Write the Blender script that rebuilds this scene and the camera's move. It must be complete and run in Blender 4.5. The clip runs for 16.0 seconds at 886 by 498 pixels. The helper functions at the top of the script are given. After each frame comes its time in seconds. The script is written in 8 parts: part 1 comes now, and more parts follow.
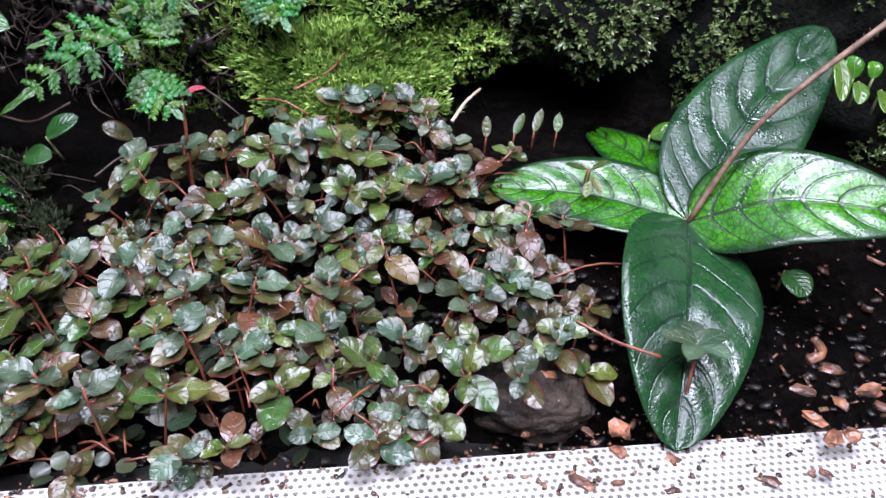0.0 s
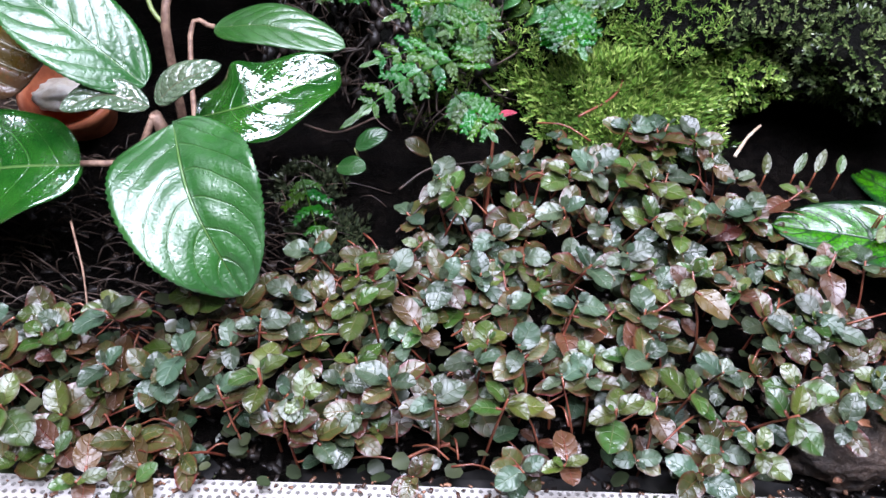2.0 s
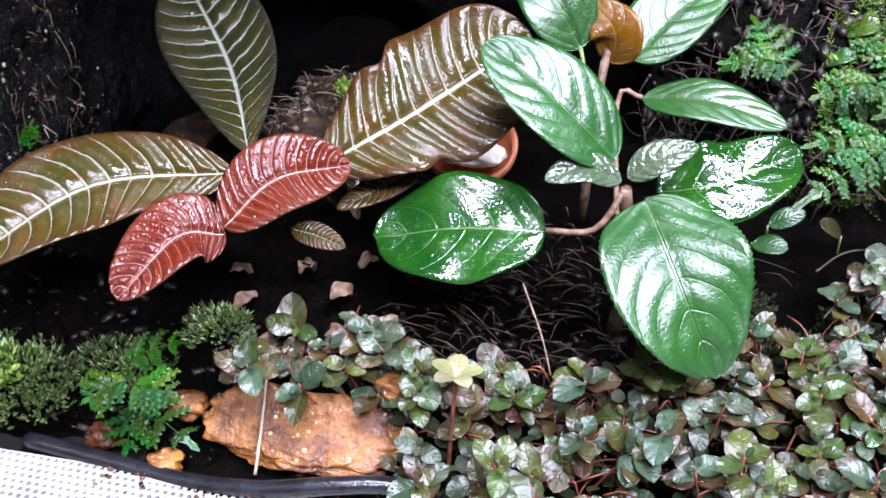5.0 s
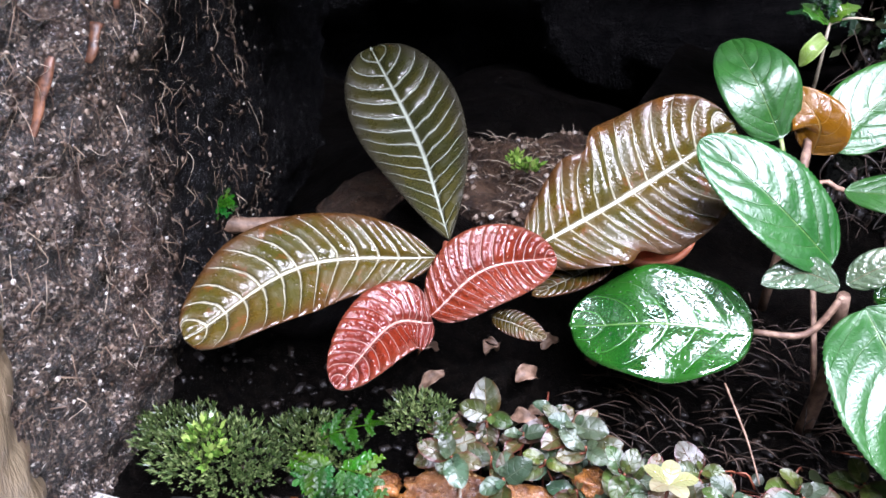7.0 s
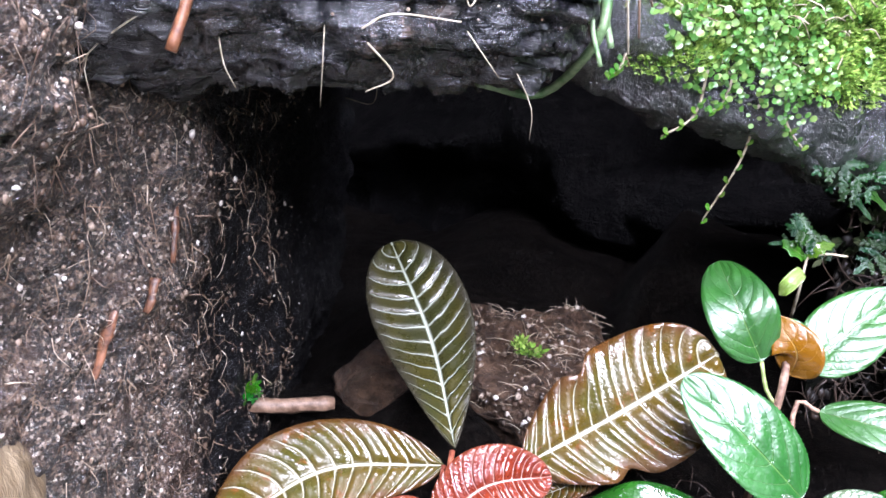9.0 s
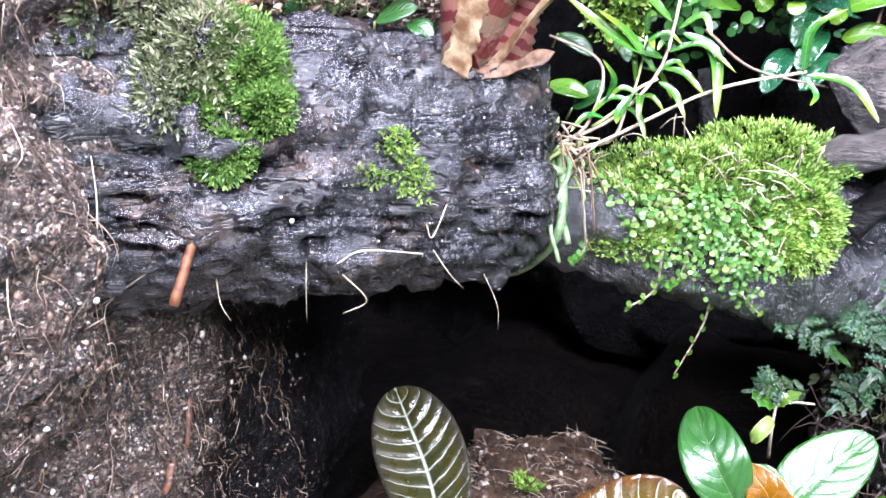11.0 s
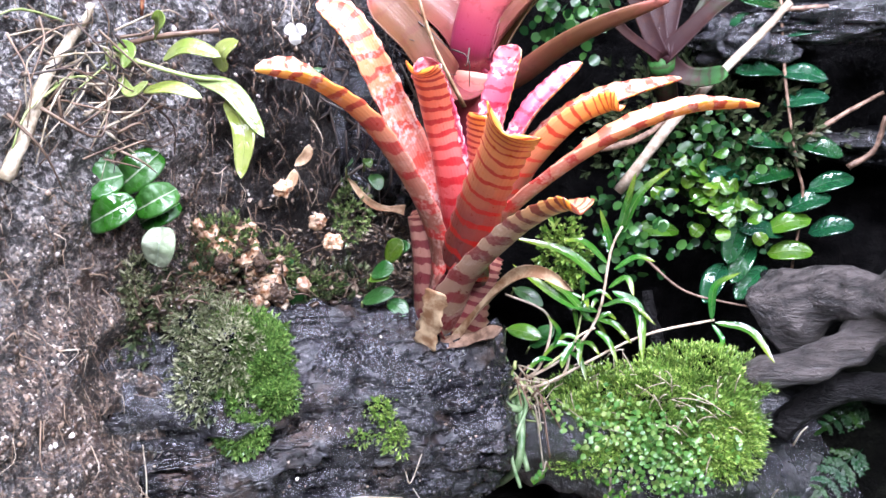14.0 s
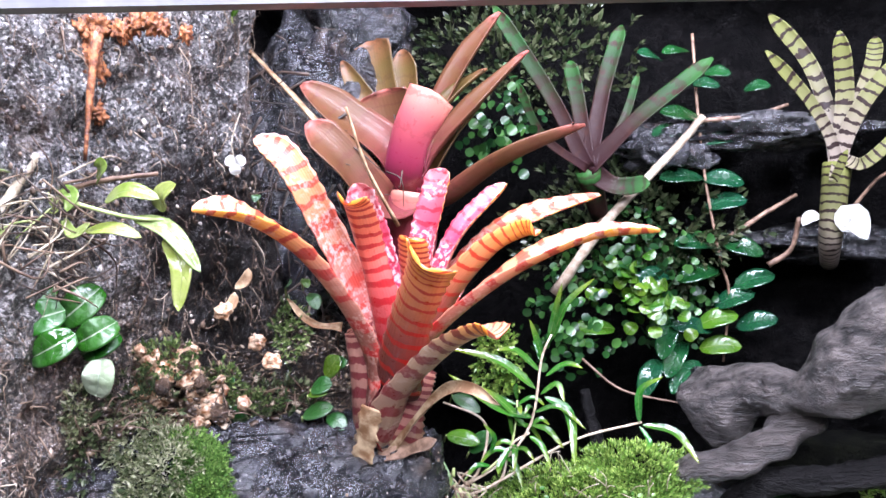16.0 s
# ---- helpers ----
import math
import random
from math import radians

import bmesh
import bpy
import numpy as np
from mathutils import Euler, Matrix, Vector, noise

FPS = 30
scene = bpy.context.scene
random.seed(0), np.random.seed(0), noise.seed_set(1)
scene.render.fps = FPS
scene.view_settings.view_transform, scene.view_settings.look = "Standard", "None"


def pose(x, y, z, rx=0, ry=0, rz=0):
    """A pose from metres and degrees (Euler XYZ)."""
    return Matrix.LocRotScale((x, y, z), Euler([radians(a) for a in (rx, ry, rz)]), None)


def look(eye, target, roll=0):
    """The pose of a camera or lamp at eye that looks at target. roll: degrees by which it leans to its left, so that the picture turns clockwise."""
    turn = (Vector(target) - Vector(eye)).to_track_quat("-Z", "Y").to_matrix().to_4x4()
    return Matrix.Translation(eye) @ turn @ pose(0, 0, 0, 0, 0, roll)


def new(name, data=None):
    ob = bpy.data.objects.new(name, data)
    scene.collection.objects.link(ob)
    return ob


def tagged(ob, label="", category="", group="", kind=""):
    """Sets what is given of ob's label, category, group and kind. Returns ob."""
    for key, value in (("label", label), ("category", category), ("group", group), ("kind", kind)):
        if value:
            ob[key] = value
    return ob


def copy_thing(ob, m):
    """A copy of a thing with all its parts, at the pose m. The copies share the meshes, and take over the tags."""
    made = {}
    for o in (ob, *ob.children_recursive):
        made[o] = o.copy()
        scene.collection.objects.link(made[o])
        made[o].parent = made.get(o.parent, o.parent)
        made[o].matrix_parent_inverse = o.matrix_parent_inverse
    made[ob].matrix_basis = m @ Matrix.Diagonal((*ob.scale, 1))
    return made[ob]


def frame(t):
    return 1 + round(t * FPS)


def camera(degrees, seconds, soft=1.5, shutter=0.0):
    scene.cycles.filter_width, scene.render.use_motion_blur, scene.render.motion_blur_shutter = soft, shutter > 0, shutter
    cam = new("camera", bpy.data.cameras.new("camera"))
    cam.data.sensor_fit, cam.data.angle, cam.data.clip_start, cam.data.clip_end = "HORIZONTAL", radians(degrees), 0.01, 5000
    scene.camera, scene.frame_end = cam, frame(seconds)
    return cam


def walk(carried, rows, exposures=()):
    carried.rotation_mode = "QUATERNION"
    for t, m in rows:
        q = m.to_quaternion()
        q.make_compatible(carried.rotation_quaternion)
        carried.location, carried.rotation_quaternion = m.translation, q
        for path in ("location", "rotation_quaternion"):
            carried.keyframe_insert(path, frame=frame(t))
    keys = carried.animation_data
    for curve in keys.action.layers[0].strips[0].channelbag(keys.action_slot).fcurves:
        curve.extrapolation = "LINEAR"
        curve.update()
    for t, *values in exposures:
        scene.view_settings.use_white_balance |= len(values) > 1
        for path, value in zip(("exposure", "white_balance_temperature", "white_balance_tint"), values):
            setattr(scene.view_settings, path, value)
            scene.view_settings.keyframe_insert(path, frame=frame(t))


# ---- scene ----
# camera and its path
cam = camera(57.0, 16.0)
METRES, EYE, TILT, LEAN, TURN = 0.5, 0.2, -30.0, -2.5, 0.0
ROWS = [
    (0.0, 0.0, 0.0, 0.0, -0.0, 0.0, -0.0),
    (0.5, -0.0283, -0.0046, 0.0013, 0.99, 0.03, -0.59),
    (1.0, -0.0636, -0.0026, 0.0062, 3.3, -0.13, -1.68),
    (1.5, -0.1107, -0.0152, 0.0076, 5.14, -0.02, -2.96),
    (2.0, -0.1521, -0.0257, 0.008, 6.07, 0.16, -4.43),
    (2.5, -0.1823, -0.037, 0.01, 7.33, 0.35, -5.37),
    (3.0, -0.2189, -0.0433, 0.0115, 8.87, 0.32, -5.83),
    (3.5, -0.2493, -0.0446, 0.0134, 9.88, 0.2, -6.24),
    (4.0, -0.2822, -0.0466, 0.0157, 10.95, 0.2, -6.96),
    (4.5, -0.3302, -0.0611, 0.0162, 12.73, 0.49, -8.21),
    (7.0, -0.4681, -0.1013, 0.0505, 19.44, 0.88, -11.87),
    (7.5, -0.4853, -0.1166, 0.0727, 19.33, 1.9, -12.71),
    (8.0, -0.4902, -0.1383, 0.0926, 20.1, 2.66, -14.53),
    (8.5, -0.4801, -0.1602, 0.1285, 20.29, 3.55, -14.24),
    (9.0, -0.4681, -0.1747, 0.1609, 20.15, 5.06, -14.25),
    (11.5, -0.3973, -0.26, 0.2751, 24.1, 9.23, -12.54),
    (12.0, -0.3782, -0.2888, 0.2942, 24.36, 10.61, -12.21),
    (12.5, -0.3629, -0.3188, 0.3076, 25.2, 11.85, -12.07),
    (13.0, -0.3541, -0.3393, 0.3138, 24.75, 12.52, -12.0),
    (13.5, -0.3446, -0.3622, 0.3242, 25.02, 14.18, -11.37),
    (14.0, -0.3352, -0.3767, 0.3302, 24.85, 16.72, -10.93),
    (14.5, -0.3227, -0.3829, 0.3373, 24.19, 18.35, -10.75),
    (15.0, -0.3117, -0.3929, 0.3438, 23.77, 20.25, -10.15),
    (15.5, -0.3036, -0.4101, 0.3479, 23.37, 21.46, -9.66),
    (16.0, -0.2937, -0.4098, 0.3537, 23.0, 22.52, -8.8),
]
EXPOSURES = [(0.0, -0.46), (4.5, -0.22), (7.0, 0.02), (8.0, 0.42), (9.0, 0.5), (10.5, 0.66), (11.5, 0.72), (12.5, 0.45), (14.0, -0.1), (16.0, -0.2)]
walk(cam, [(t, pose(0, 0, EYE, TILT, LEAN, TURN) @ pose(METRES * x, METRES * y, METRES * z, 90 + pitch, roll, yaw)) for t, x, y, z, yaw, pitch, roll in ROWS], EXPOSURES)

# light: the lamp over the tank, an added fill and a dim room in front of it
room = bpy.data.worlds.new("room")
room.use_nodes = True
scene.world = room
room.node_tree.nodes["Background"].inputs[0].default_value = (0.6, 0.74, 1.0, 1)
room.node_tree.nodes["Background"].inputs[1].default_value = 0.028


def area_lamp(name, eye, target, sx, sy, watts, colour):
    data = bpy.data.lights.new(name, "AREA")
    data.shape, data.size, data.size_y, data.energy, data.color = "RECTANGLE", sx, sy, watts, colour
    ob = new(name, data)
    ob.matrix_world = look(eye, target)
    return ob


area_lamp("tank_lamp", (-0.12, 0.02, 0.98), (-0.16, 0.2, 0.1), 0.95, 0.2, 37.0, (0.97, 0.99, 1.28))
# unseen fill added to brighten the fronts of wall, log and leaves
area_lamp("front_fill", (0.04, -0.34, 0.78), (-0.22, 0.2, 0.22), 0.6, 0.16, 19.0, (0.97, 0.99, 1.24))



# ---- node helpers ----
class Shade:
    def __init__(self, name):
        self.mat = bpy.data.materials.new(name)
        self.mat.use_nodes = True
        self.tree = self.mat.node_tree
        self.tree.nodes.clear()
        self.out = self.tree.nodes.new("ShaderNodeOutputMaterial")

    def node(self, kind, **props):
        n = self.tree.nodes.new(kind)
        if "operation" in props:
            n.operation = props["operation"]
        if "use_clamp" in props:
            n.use_clamp = props["use_clamp"]
        if "data_type" in props:
            n.data_type = props["data_type"]
        if "interpolation_type" in props:
            n.interpolation_type = props["interpolation_type"]
        if "feature" in props:
            n.feature = props["feature"]
        if "vector_type" in props:
            n.vector_type = props["vector_type"]
        return n

    def put(self, socket, value):
        if isinstance(value, bpy.types.NodeSocket):
            self.tree.links.new(value, socket)
        elif isinstance(value, tuple) and len(value) == 3 and socket.type == "RGBA":
            socket.default_value = (*value, 1)
        else:
            socket.default_value = value

    def math(self, op, a, b=0.0, c=0.0, clamp=False):
        n = self.node("ShaderNodeMath", operation=op, use_clamp=clamp)
        for i, v in enumerate((a, b, c)):
            self.put(n.inputs[i], v)
        return n.outputs[0]

    def mix(self, fac, a, b):
        n = self.node("ShaderNodeMix", data_type="RGBA")
        self.put(n.inputs[0], fac), self.put(n.inputs[6], a), self.put(n.inputs[7], b)
        return n.outputs[2]

    def span(self, v, lo, hi, a=0.0, b=1.0):
        n = self.node("ShaderNodeMapRange", interpolation_type="SMOOTHSTEP")
        for i, q in enumerate((v, lo, hi, a, b)):
            self.put(n.inputs[i], q)
        return n.outputs[0]

    def ramp(self, fac, stops):
        n = self.node("ShaderNodeValToRGB")
        els = n.color_ramp.elements
        while len(els) < len(stops):
            els.new(0.5)
        for e, (p, c) in zip(els, stops):
            e.position, e.color = p, (*c, 1)
        self.put(n.inputs[0], fac)
        return n.outputs[0]

    def coords(self, which="Object"):
        return self.node("ShaderNodeTexCoord").outputs[which]

    def noise(self, scale, detail=4.0, rough=0.6, vec=None, warp=0.0):
        n = self.node("ShaderNodeTexNoise")
        self.put(n.inputs["Vector"], vec if vec else self.coords())
        n.inputs["Scale"].default_value, n.inputs["Detail"].default_value = scale, detail
        n.inputs["Roughness"].default_value, n.inputs["Distortion"].default_value = rough, warp
        return n.outputs[0]

    def cells(self, scale, feature="F1", vec=None):
        n = self.node("ShaderNodeTexVoronoi", feature=feature)
        self.put(n.inputs["Vector"], vec if vec else self.coords())
        n.inputs["Scale"].default_value = scale
        return n

    def bump(self, height, strength, distance, below=None):
        n = self.node("ShaderNodeBump")
        n.inputs["Strength"].default_value, n.inputs["Distance"].default_value = strength, distance
        self.put(n.inputs["Height"], height)
        if below:
            self.put(n.inputs["Normal"], below)
        return n.outputs[0]

    def finish(self, colour, rough=0.5, normal=None, coat=0.0, spec=0.5, translucent=0.0, coat_rough=0.08):
        p = self.node("ShaderNodeBsdfPrincipled")
        self.put(p.inputs["Base Color"], colour), self.put(p.inputs["Roughness"], rough)
        self.put(p.inputs["Coat Weight"], coat)
        p.inputs["Coat Roughness"].default_value = coat_rough
        self.put(p.inputs["Specular IOR Level"], spec)
        if normal:
            self.put(p.inputs["Normal"], normal)
            self.put(p.inputs["Coat Normal"], normal)
        last = p.outputs[0]
        if translucent:
            t, m = self.node("ShaderNodeBsdfTranslucent"), self.node("ShaderNodeMixShader")
            self.put(t.inputs[0], colour)
            m.inputs[0].default_value = translucent
            self.tree.links.new(last, m.inputs[1]), self.tree.links.new(t.outputs[0], m.inputs[2])
            last = m.outputs[0]
        self.tree.links.new(last, self.out.inputs[0])
        return self.mat


def wet(c, k=0.6, grey=-0.14):
    """A soaked surface: darker and deeper than the dry colour."""
    m = sum(c) / 3
    return tuple(max(0.002, k * (x + (m - x) * grey)) for x in c)


def leaf_mat(name, blade, blade2, vein, count=8, lean=1.4, mid=0.06, side=0.1, side_amount=0.6, rough=0.3, coat=0.4,
             translucent=0.2, net=0.0, edge=None, vary=0.25, drops=0.25, patch=60, blotch=None, tip=None, relief=0.5, spec=0.7, pillow=0.12, rugose=0.3, beads=0.0, film=0.35, sheen=0.17):
    """A leaf blade with a midrib and side veins laid along its own length, puckered between them and wet on top."""
    blade, blade2, vein, edge, blotch, tip = (c and wet(c) for c in (blade, blade2, vein, edge, blotch, tip))
    s = Shade(name)
    uv = s.node("ShaderNodeSeparateXYZ")
    s.put(uv.inputs[0], s.coords("UV"))
    u, a = uv.outputs[0], s.math("ABSOLUTE", s.math("MULTIPLY_ADD", uv.outputs[1], 2.0, -1.0))
    wob = s.noise(90, 2)
    along = s.math("ADD", s.math("SUBTRACT", s.math("MULTIPLY", u, count), s.math("MULTIPLY", s.math("POWER", a, 1.6), lean)), s.math("MULTIPLY", wob, 0.3))
    near = s.math("ABSOLUTE", s.math("SUBTRACT", s.math("FRACT", along), 0.5))
    half = s.math("MULTIPLY_ADD", a, -0.6 * side, side * 1.1)
    sides = s.math("MULTIPLY", s.span(s.math("SUBTRACT", 0.5, near), half, s.math("MULTIPLY", half, 0.35)), s.span(a, 1.0, 0.72, 0.0, 1.0))
    sides = s.math("MULTIPLY", sides, s.span(s.noise(500, 3), 0.25, 0.5, 0.55, 1.0))
    rib = s.span(s.math("ADD", a, s.math("MULTIPLY", u, mid * 0.6)), mid * 1.5, mid * 0.7)
    veins = s.math("MAXIMUM", s.math("MULTIPLY", sides, side_amount), rib)
    big = s.noise(patch, 3)
    colour = s.mix(s.span(big, 0.35, 0.65), blade, blade2)
    if tip:
        colour = s.mix(s.span(u, 0.45, 1.0), colour, tip)
    if edge:
        colour = s.mix(s.span(s.math("ADD", a, s.math("MULTIPLY_ADD", s.noise(110, 3), 0.5, -0.25)), 0.6, 1.0), colour, edge)
    web = s.cells(520, "DISTANCE_TO_EDGE").outputs["Distance"]
    if net:
        c = s.cells(430, "DISTANCE_TO_EDGE").outputs["Distance"]
        colour = s.mix(s.math("MULTIPLY", s.span(c, 0.16, 0.0), net), colour, vein)
    if blotch:
        colour = s.mix(s.span(s.noise(130, 4), 0.6, 0.68), colour, blotch)
    colour = s.mix(veins, colour, vein)
    hue = s.node("ShaderNodeHueSaturation")
    rnd = s.node("ShaderNodeObjectInfo").outputs["Random"]
    s.put(hue.inputs["Hue"], s.math("MULTIPLY_ADD", s.math("FRACT", s.math("MULTIPLY", rnd, 7.3)), 0.09 * vary * 2, 0.5 - 0.11 * vary))
    s.put(hue.inputs["Value"], s.math("MULTIPLY_ADD", rnd, vary * 1.6, 1.0 - vary * 0.8))
    s.put(hue.inputs["Color"], colour)
    d = s.cells(700)
    drop = s.math("MULTIPLY", s.span(d.outputs["Distance"], 0.32, 0.05), s.span(s.noise(120, 2), 0.5, 0.6))
    swell = s.math("MULTIPLY", s.math("SUBTRACT", 1.0, s.math("MULTIPLY", s.math("POWER", near, 2.0), 4.0)), s.span(a, 0.0, 0.2))
    n = s.bump(swell, pillow, 0.0009)
    n = s.bump(s.math("SUBTRACT", 1.0, veins), relief, 0.0008, n)
    n = s.bump(s.span(web, 0.0, 0.35), rugose, 0.00016, n)
    n = s.bump(s.noise(330, 2), 0.15, 0.0008, n)
    if beads:
        row = s.math("MULTIPLY", s.span(s.cells(620).outputs["Distance"], 0.5, 0.1), s.span(near, 0.42, 0.2))
        n = s.bump(row, beads, 0.001, n)
    n = s.bump(s.noise(1100, 3), 0.2, 0.0002, n)
    n = s.bump(drop, drops * 0.5, 0.0006, n)
    r = s.math("MULTIPLY", s.span(s.noise(75, 4, 0.65), 0.42, 0.6, film, 1.25), s.math("MULTIPLY_ADD", s.noise(260, 3), 0.3, rough - 0.15, clamp=True))
    return s.finish(hue.outputs[0], r, n, coat, spec, translucent, coat_rough=sheen)


def grain_mat(name, dark, light, scale, rough=0.6, depth=0.003, specks=None, speck_scale=300, speck_cut=0.12, coat=0.0, stain=None, spec=0.5, stretch=None, rough_vary=0.3, turn=0.0, along=0.0):
    """Earth, stone, bark or wood: two scales of grain, with specks and stains of their own."""
    s = Shade(name)
    co = s.coords()
    if stretch:
        mp = s.node("ShaderNodeMapping")
        s.put(mp.inputs[0], co)
        mp.inputs["Scale"].default_value = stretch
        co = mp.outputs[0]
    if along:
        mp = s.node("ShaderNodeMapping", vector_type="TEXTURE")
        s.put(mp.inputs[0], co)
        mp.inputs["Rotation"].default_value, mp.inputs["Scale"].default_value = (0, 0, turn), (along, 1.0, 1.0)
        co = mp.outputs[0]
    fine, wide = s.noise(scale, 6, 0.7, co), s.noise(scale * 0.12, 3, 0.6, co)
    colour = s.mix(s.span(fine, 0.35, 0.7), dark, light)
    colour = s.mix(s.span(wide, 0.4, 0.7, 0.0, 0.55), colour, stain or dark)
    if specks:
        v = s.cells(speck_scale)
        keep = s.math("GREATER_THAN", s.noise(speck_scale * 0.35, 2), 0.55)
        colour = s.mix(s.math("MULTIPLY", s.span(v.outputs["Distance"], speck_cut + 0.06, speck_cut), keep), colour, specks)
    n = s.bump(fine, 0.9, depth)
    n = s.bump(s.noise(scale * 4, 4, 0.7, co), 0.7, depth * 0.3, n)
    r = s.math("MULTIPLY_ADD", s.noise(scale * 0.6, 4), rough_vary, rough - rough_vary / 2, clamp=True)
    return s.finish(colour, r, n, coat, spec)


def plain_mat(name, a, b, scale=200, rough=0.4, coat=0.0, translucent=0.0, depth=0.0006, vary=0.2):
    """A small plain thing whose colour drifts between two tones."""
    s = Shade(name)
    colour = s.mix(s.span(s.noise(scale, 4), 0.35, 0.65), a, b)
    hue = s.node("ShaderNodeHueSaturation")
    s.put(hue.inputs["Value"], s.math("MULTIPLY_ADD", s.node("ShaderNodeObjectInfo").outputs["Random"], vary * 2, 1.0 - vary))
    s.put(hue.inputs["Color"], colour)
    return s.finish(hue.outputs[0], rough, s.bump(s.noise(scale * 2.5, 4), 0.5, depth), coat, 0.5, translucent)


def grit_mat(name, stops, rough=0.5):
    """Loose grains, each with a tone of its own."""
    s = Shade(name)
    colour = s.ramp(s.node("ShaderNodeNewGeometry").outputs["Random Per Island"], stops)
    colour = s.mix(s.span(s.noise(900, 3), 0.4, 0.65, 0.0, 0.5), colour, stops[0][1])
    return s.finish(colour, rough, s.bump(s.noise(1500, 3), 0.5, 0.0006), 0.2, 0.5)


def moss_mat(name, a, b, c, k=0.75):
    """Moss and tiny leaves: every sprig has its own tone."""
    s = Shade(name)
    r = s.node("ShaderNodeNewGeometry").outputs["Random Per Island"]
    a, b, c = wet(a, k, 0.06), wet(b, k, 0.06), wet(c, k, 0.06)
    colour = s.ramp(r, [(0.0, a), (0.5, b), (1.0, c)])
    colour = s.mix(s.span(s.noise(35, 3), 0.4, 0.65, 0.0, 0.6), colour, a)
    return s.finish(colour, 0.35, None, 0.2, 0.5, 0.25)


def band_mat(name, stops, band, count, width, translucent=0.2, rough=0.3, amount=0.85, patch=None, top=None, frosted=0.55, ridge=0.12, wander=1.3, coat=0.35, spec=0.5):
    """A strap leaf: a run of colours from base to tip, crossed by uneven bands."""
    stops, band = [(p, wet(c, 0.88, 0.0)) for p, c in stops], wet(band, 0.88, 0.0)
    s = Shade(name)
    uv = s.node("ShaderNodeSeparateXYZ")
    s.put(uv.inputs[0], s.coords("UV"))
    u, v = uv.outputs[0], uv.outputs[1]
    colour = s.ramp(s.math("ADD", u, s.math("MULTIPLY_ADD", s.noise(60, 3), 0.2, -0.1)), stops)
    if patch:
        colour = s.mix(s.span(s.noise(150, 4), 0.55, 0.65), colour, patch)
    rnd = s.node("ShaderNodeObjectInfo").outputs["Random"]
    wave = s.math("ADD", s.math("MULTIPLY", u, count), s.math("ADD", s.math("MULTIPLY", s.noise(75, 4, 0.65), wander), s.math("MULTIPLY", rnd, 5.0)))
    near = s.math("ABSOLUTE", s.math("SUBTRACT", s.math("FRACT", wave), 0.5))
    thick = s.math("MULTIPLY_ADD", s.noise(130, 3), 0.25, 0.5 - width - 0.12)
    mask = s.math("MULTIPLY", s.span(s.math("SUBTRACT", near, thick), -0.03, 0.03), amount)
    colour = s.mix(mask, colour, band)
    if top:
        frost = s.math("MULTIPLY", s.span(s.noise(420, 4), 0.45, 0.6), s.span(s.noise(50, 2), 0.42, 0.6))
        colour = s.mix(s.math("MULTIPLY", frost, frosted), colour, top)
    n = s.bump(s.math("SINE", s.math("MULTIPLY", v, 90.0)), ridge, 0.0003)
    n = s.bump(s.noise(700, 3), 0.25, 0.0005, n)
    r = s.math("MULTIPLY_ADD", s.noise(300, 3), 0.35, rough - 0.15, clamp=True)
    return s.finish(colour, r, n, coat, spec, translucent)


# ---- mesh helpers ----
def solid(name, verts, faces, mat, parent=None, uvs=None, smooth=True, label=""):
    """One mesh object. Corners are in world metres; under a thing they are kept relative to its base."""
    base = Vector((0, 0, 0))
    top = parent
    while top is not None:
        base = base + top.location
        top = top.parent
    me = bpy.data.meshes.new(name)
    me.from_pydata([tuple(Vector(v) - base) for v in verts], [], faces)
    if uvs:
        layer = me.uv_layers.new(name="along").data
        for loop in me.loops:
            layer[loop.index].uv = uvs[loop.vertex_index]
    if smooth:
        me.polygons.foreach_set("use_smooth", [True] * len(me.polygons))
    me.materials.append(mat)
    me.update()
    ob = new(name, me)
    if parent:
        ob.parent = parent
    if label:
        tagged(ob, label)
    return ob


def thing(name, at, label, category, group="", kind=""):
    ob = new(name)
    ob.location = at
    ob.empty_display_size = 0.01
    return tagged(ob, label, category, group, kind)


def rough3(p, scale, octaves=4, seed=0.0):
    q, amp, total = Vector(p) * scale + Vector((seed * 7.1, seed * 3.3, seed * 5.7)), 1.0, 0.0
    for _ in range(octaves):
        total += amp * noise.noise(q)
        q, amp = q * 2.03, amp * 0.5
    return total


def spline(points, n):
    """n + 1 points on a smooth line through the given ones."""
    p = [Vector(q) for q in points]
    if len(p) == 2:
        return [p[0].lerp(p[1], i / n) for i in range(n + 1)]
    p = [2 * p[0] - p[1]] + p + [2 * p[-1] - p[-2]]
    out = []
    for i in range(n + 1):
        f = i / n * (len(p) - 3)
        k = min(int(f), len(p) - 4)
        t = f - k
        a, b, c, d = p[k:k + 4]
        out.append(0.5 * (2 * b + (c - a) * t + (2 * a - 5 * b + 4 * c - d) * t * t + (3 * b - a - 3 * c + d) * t ** 3))
    return out


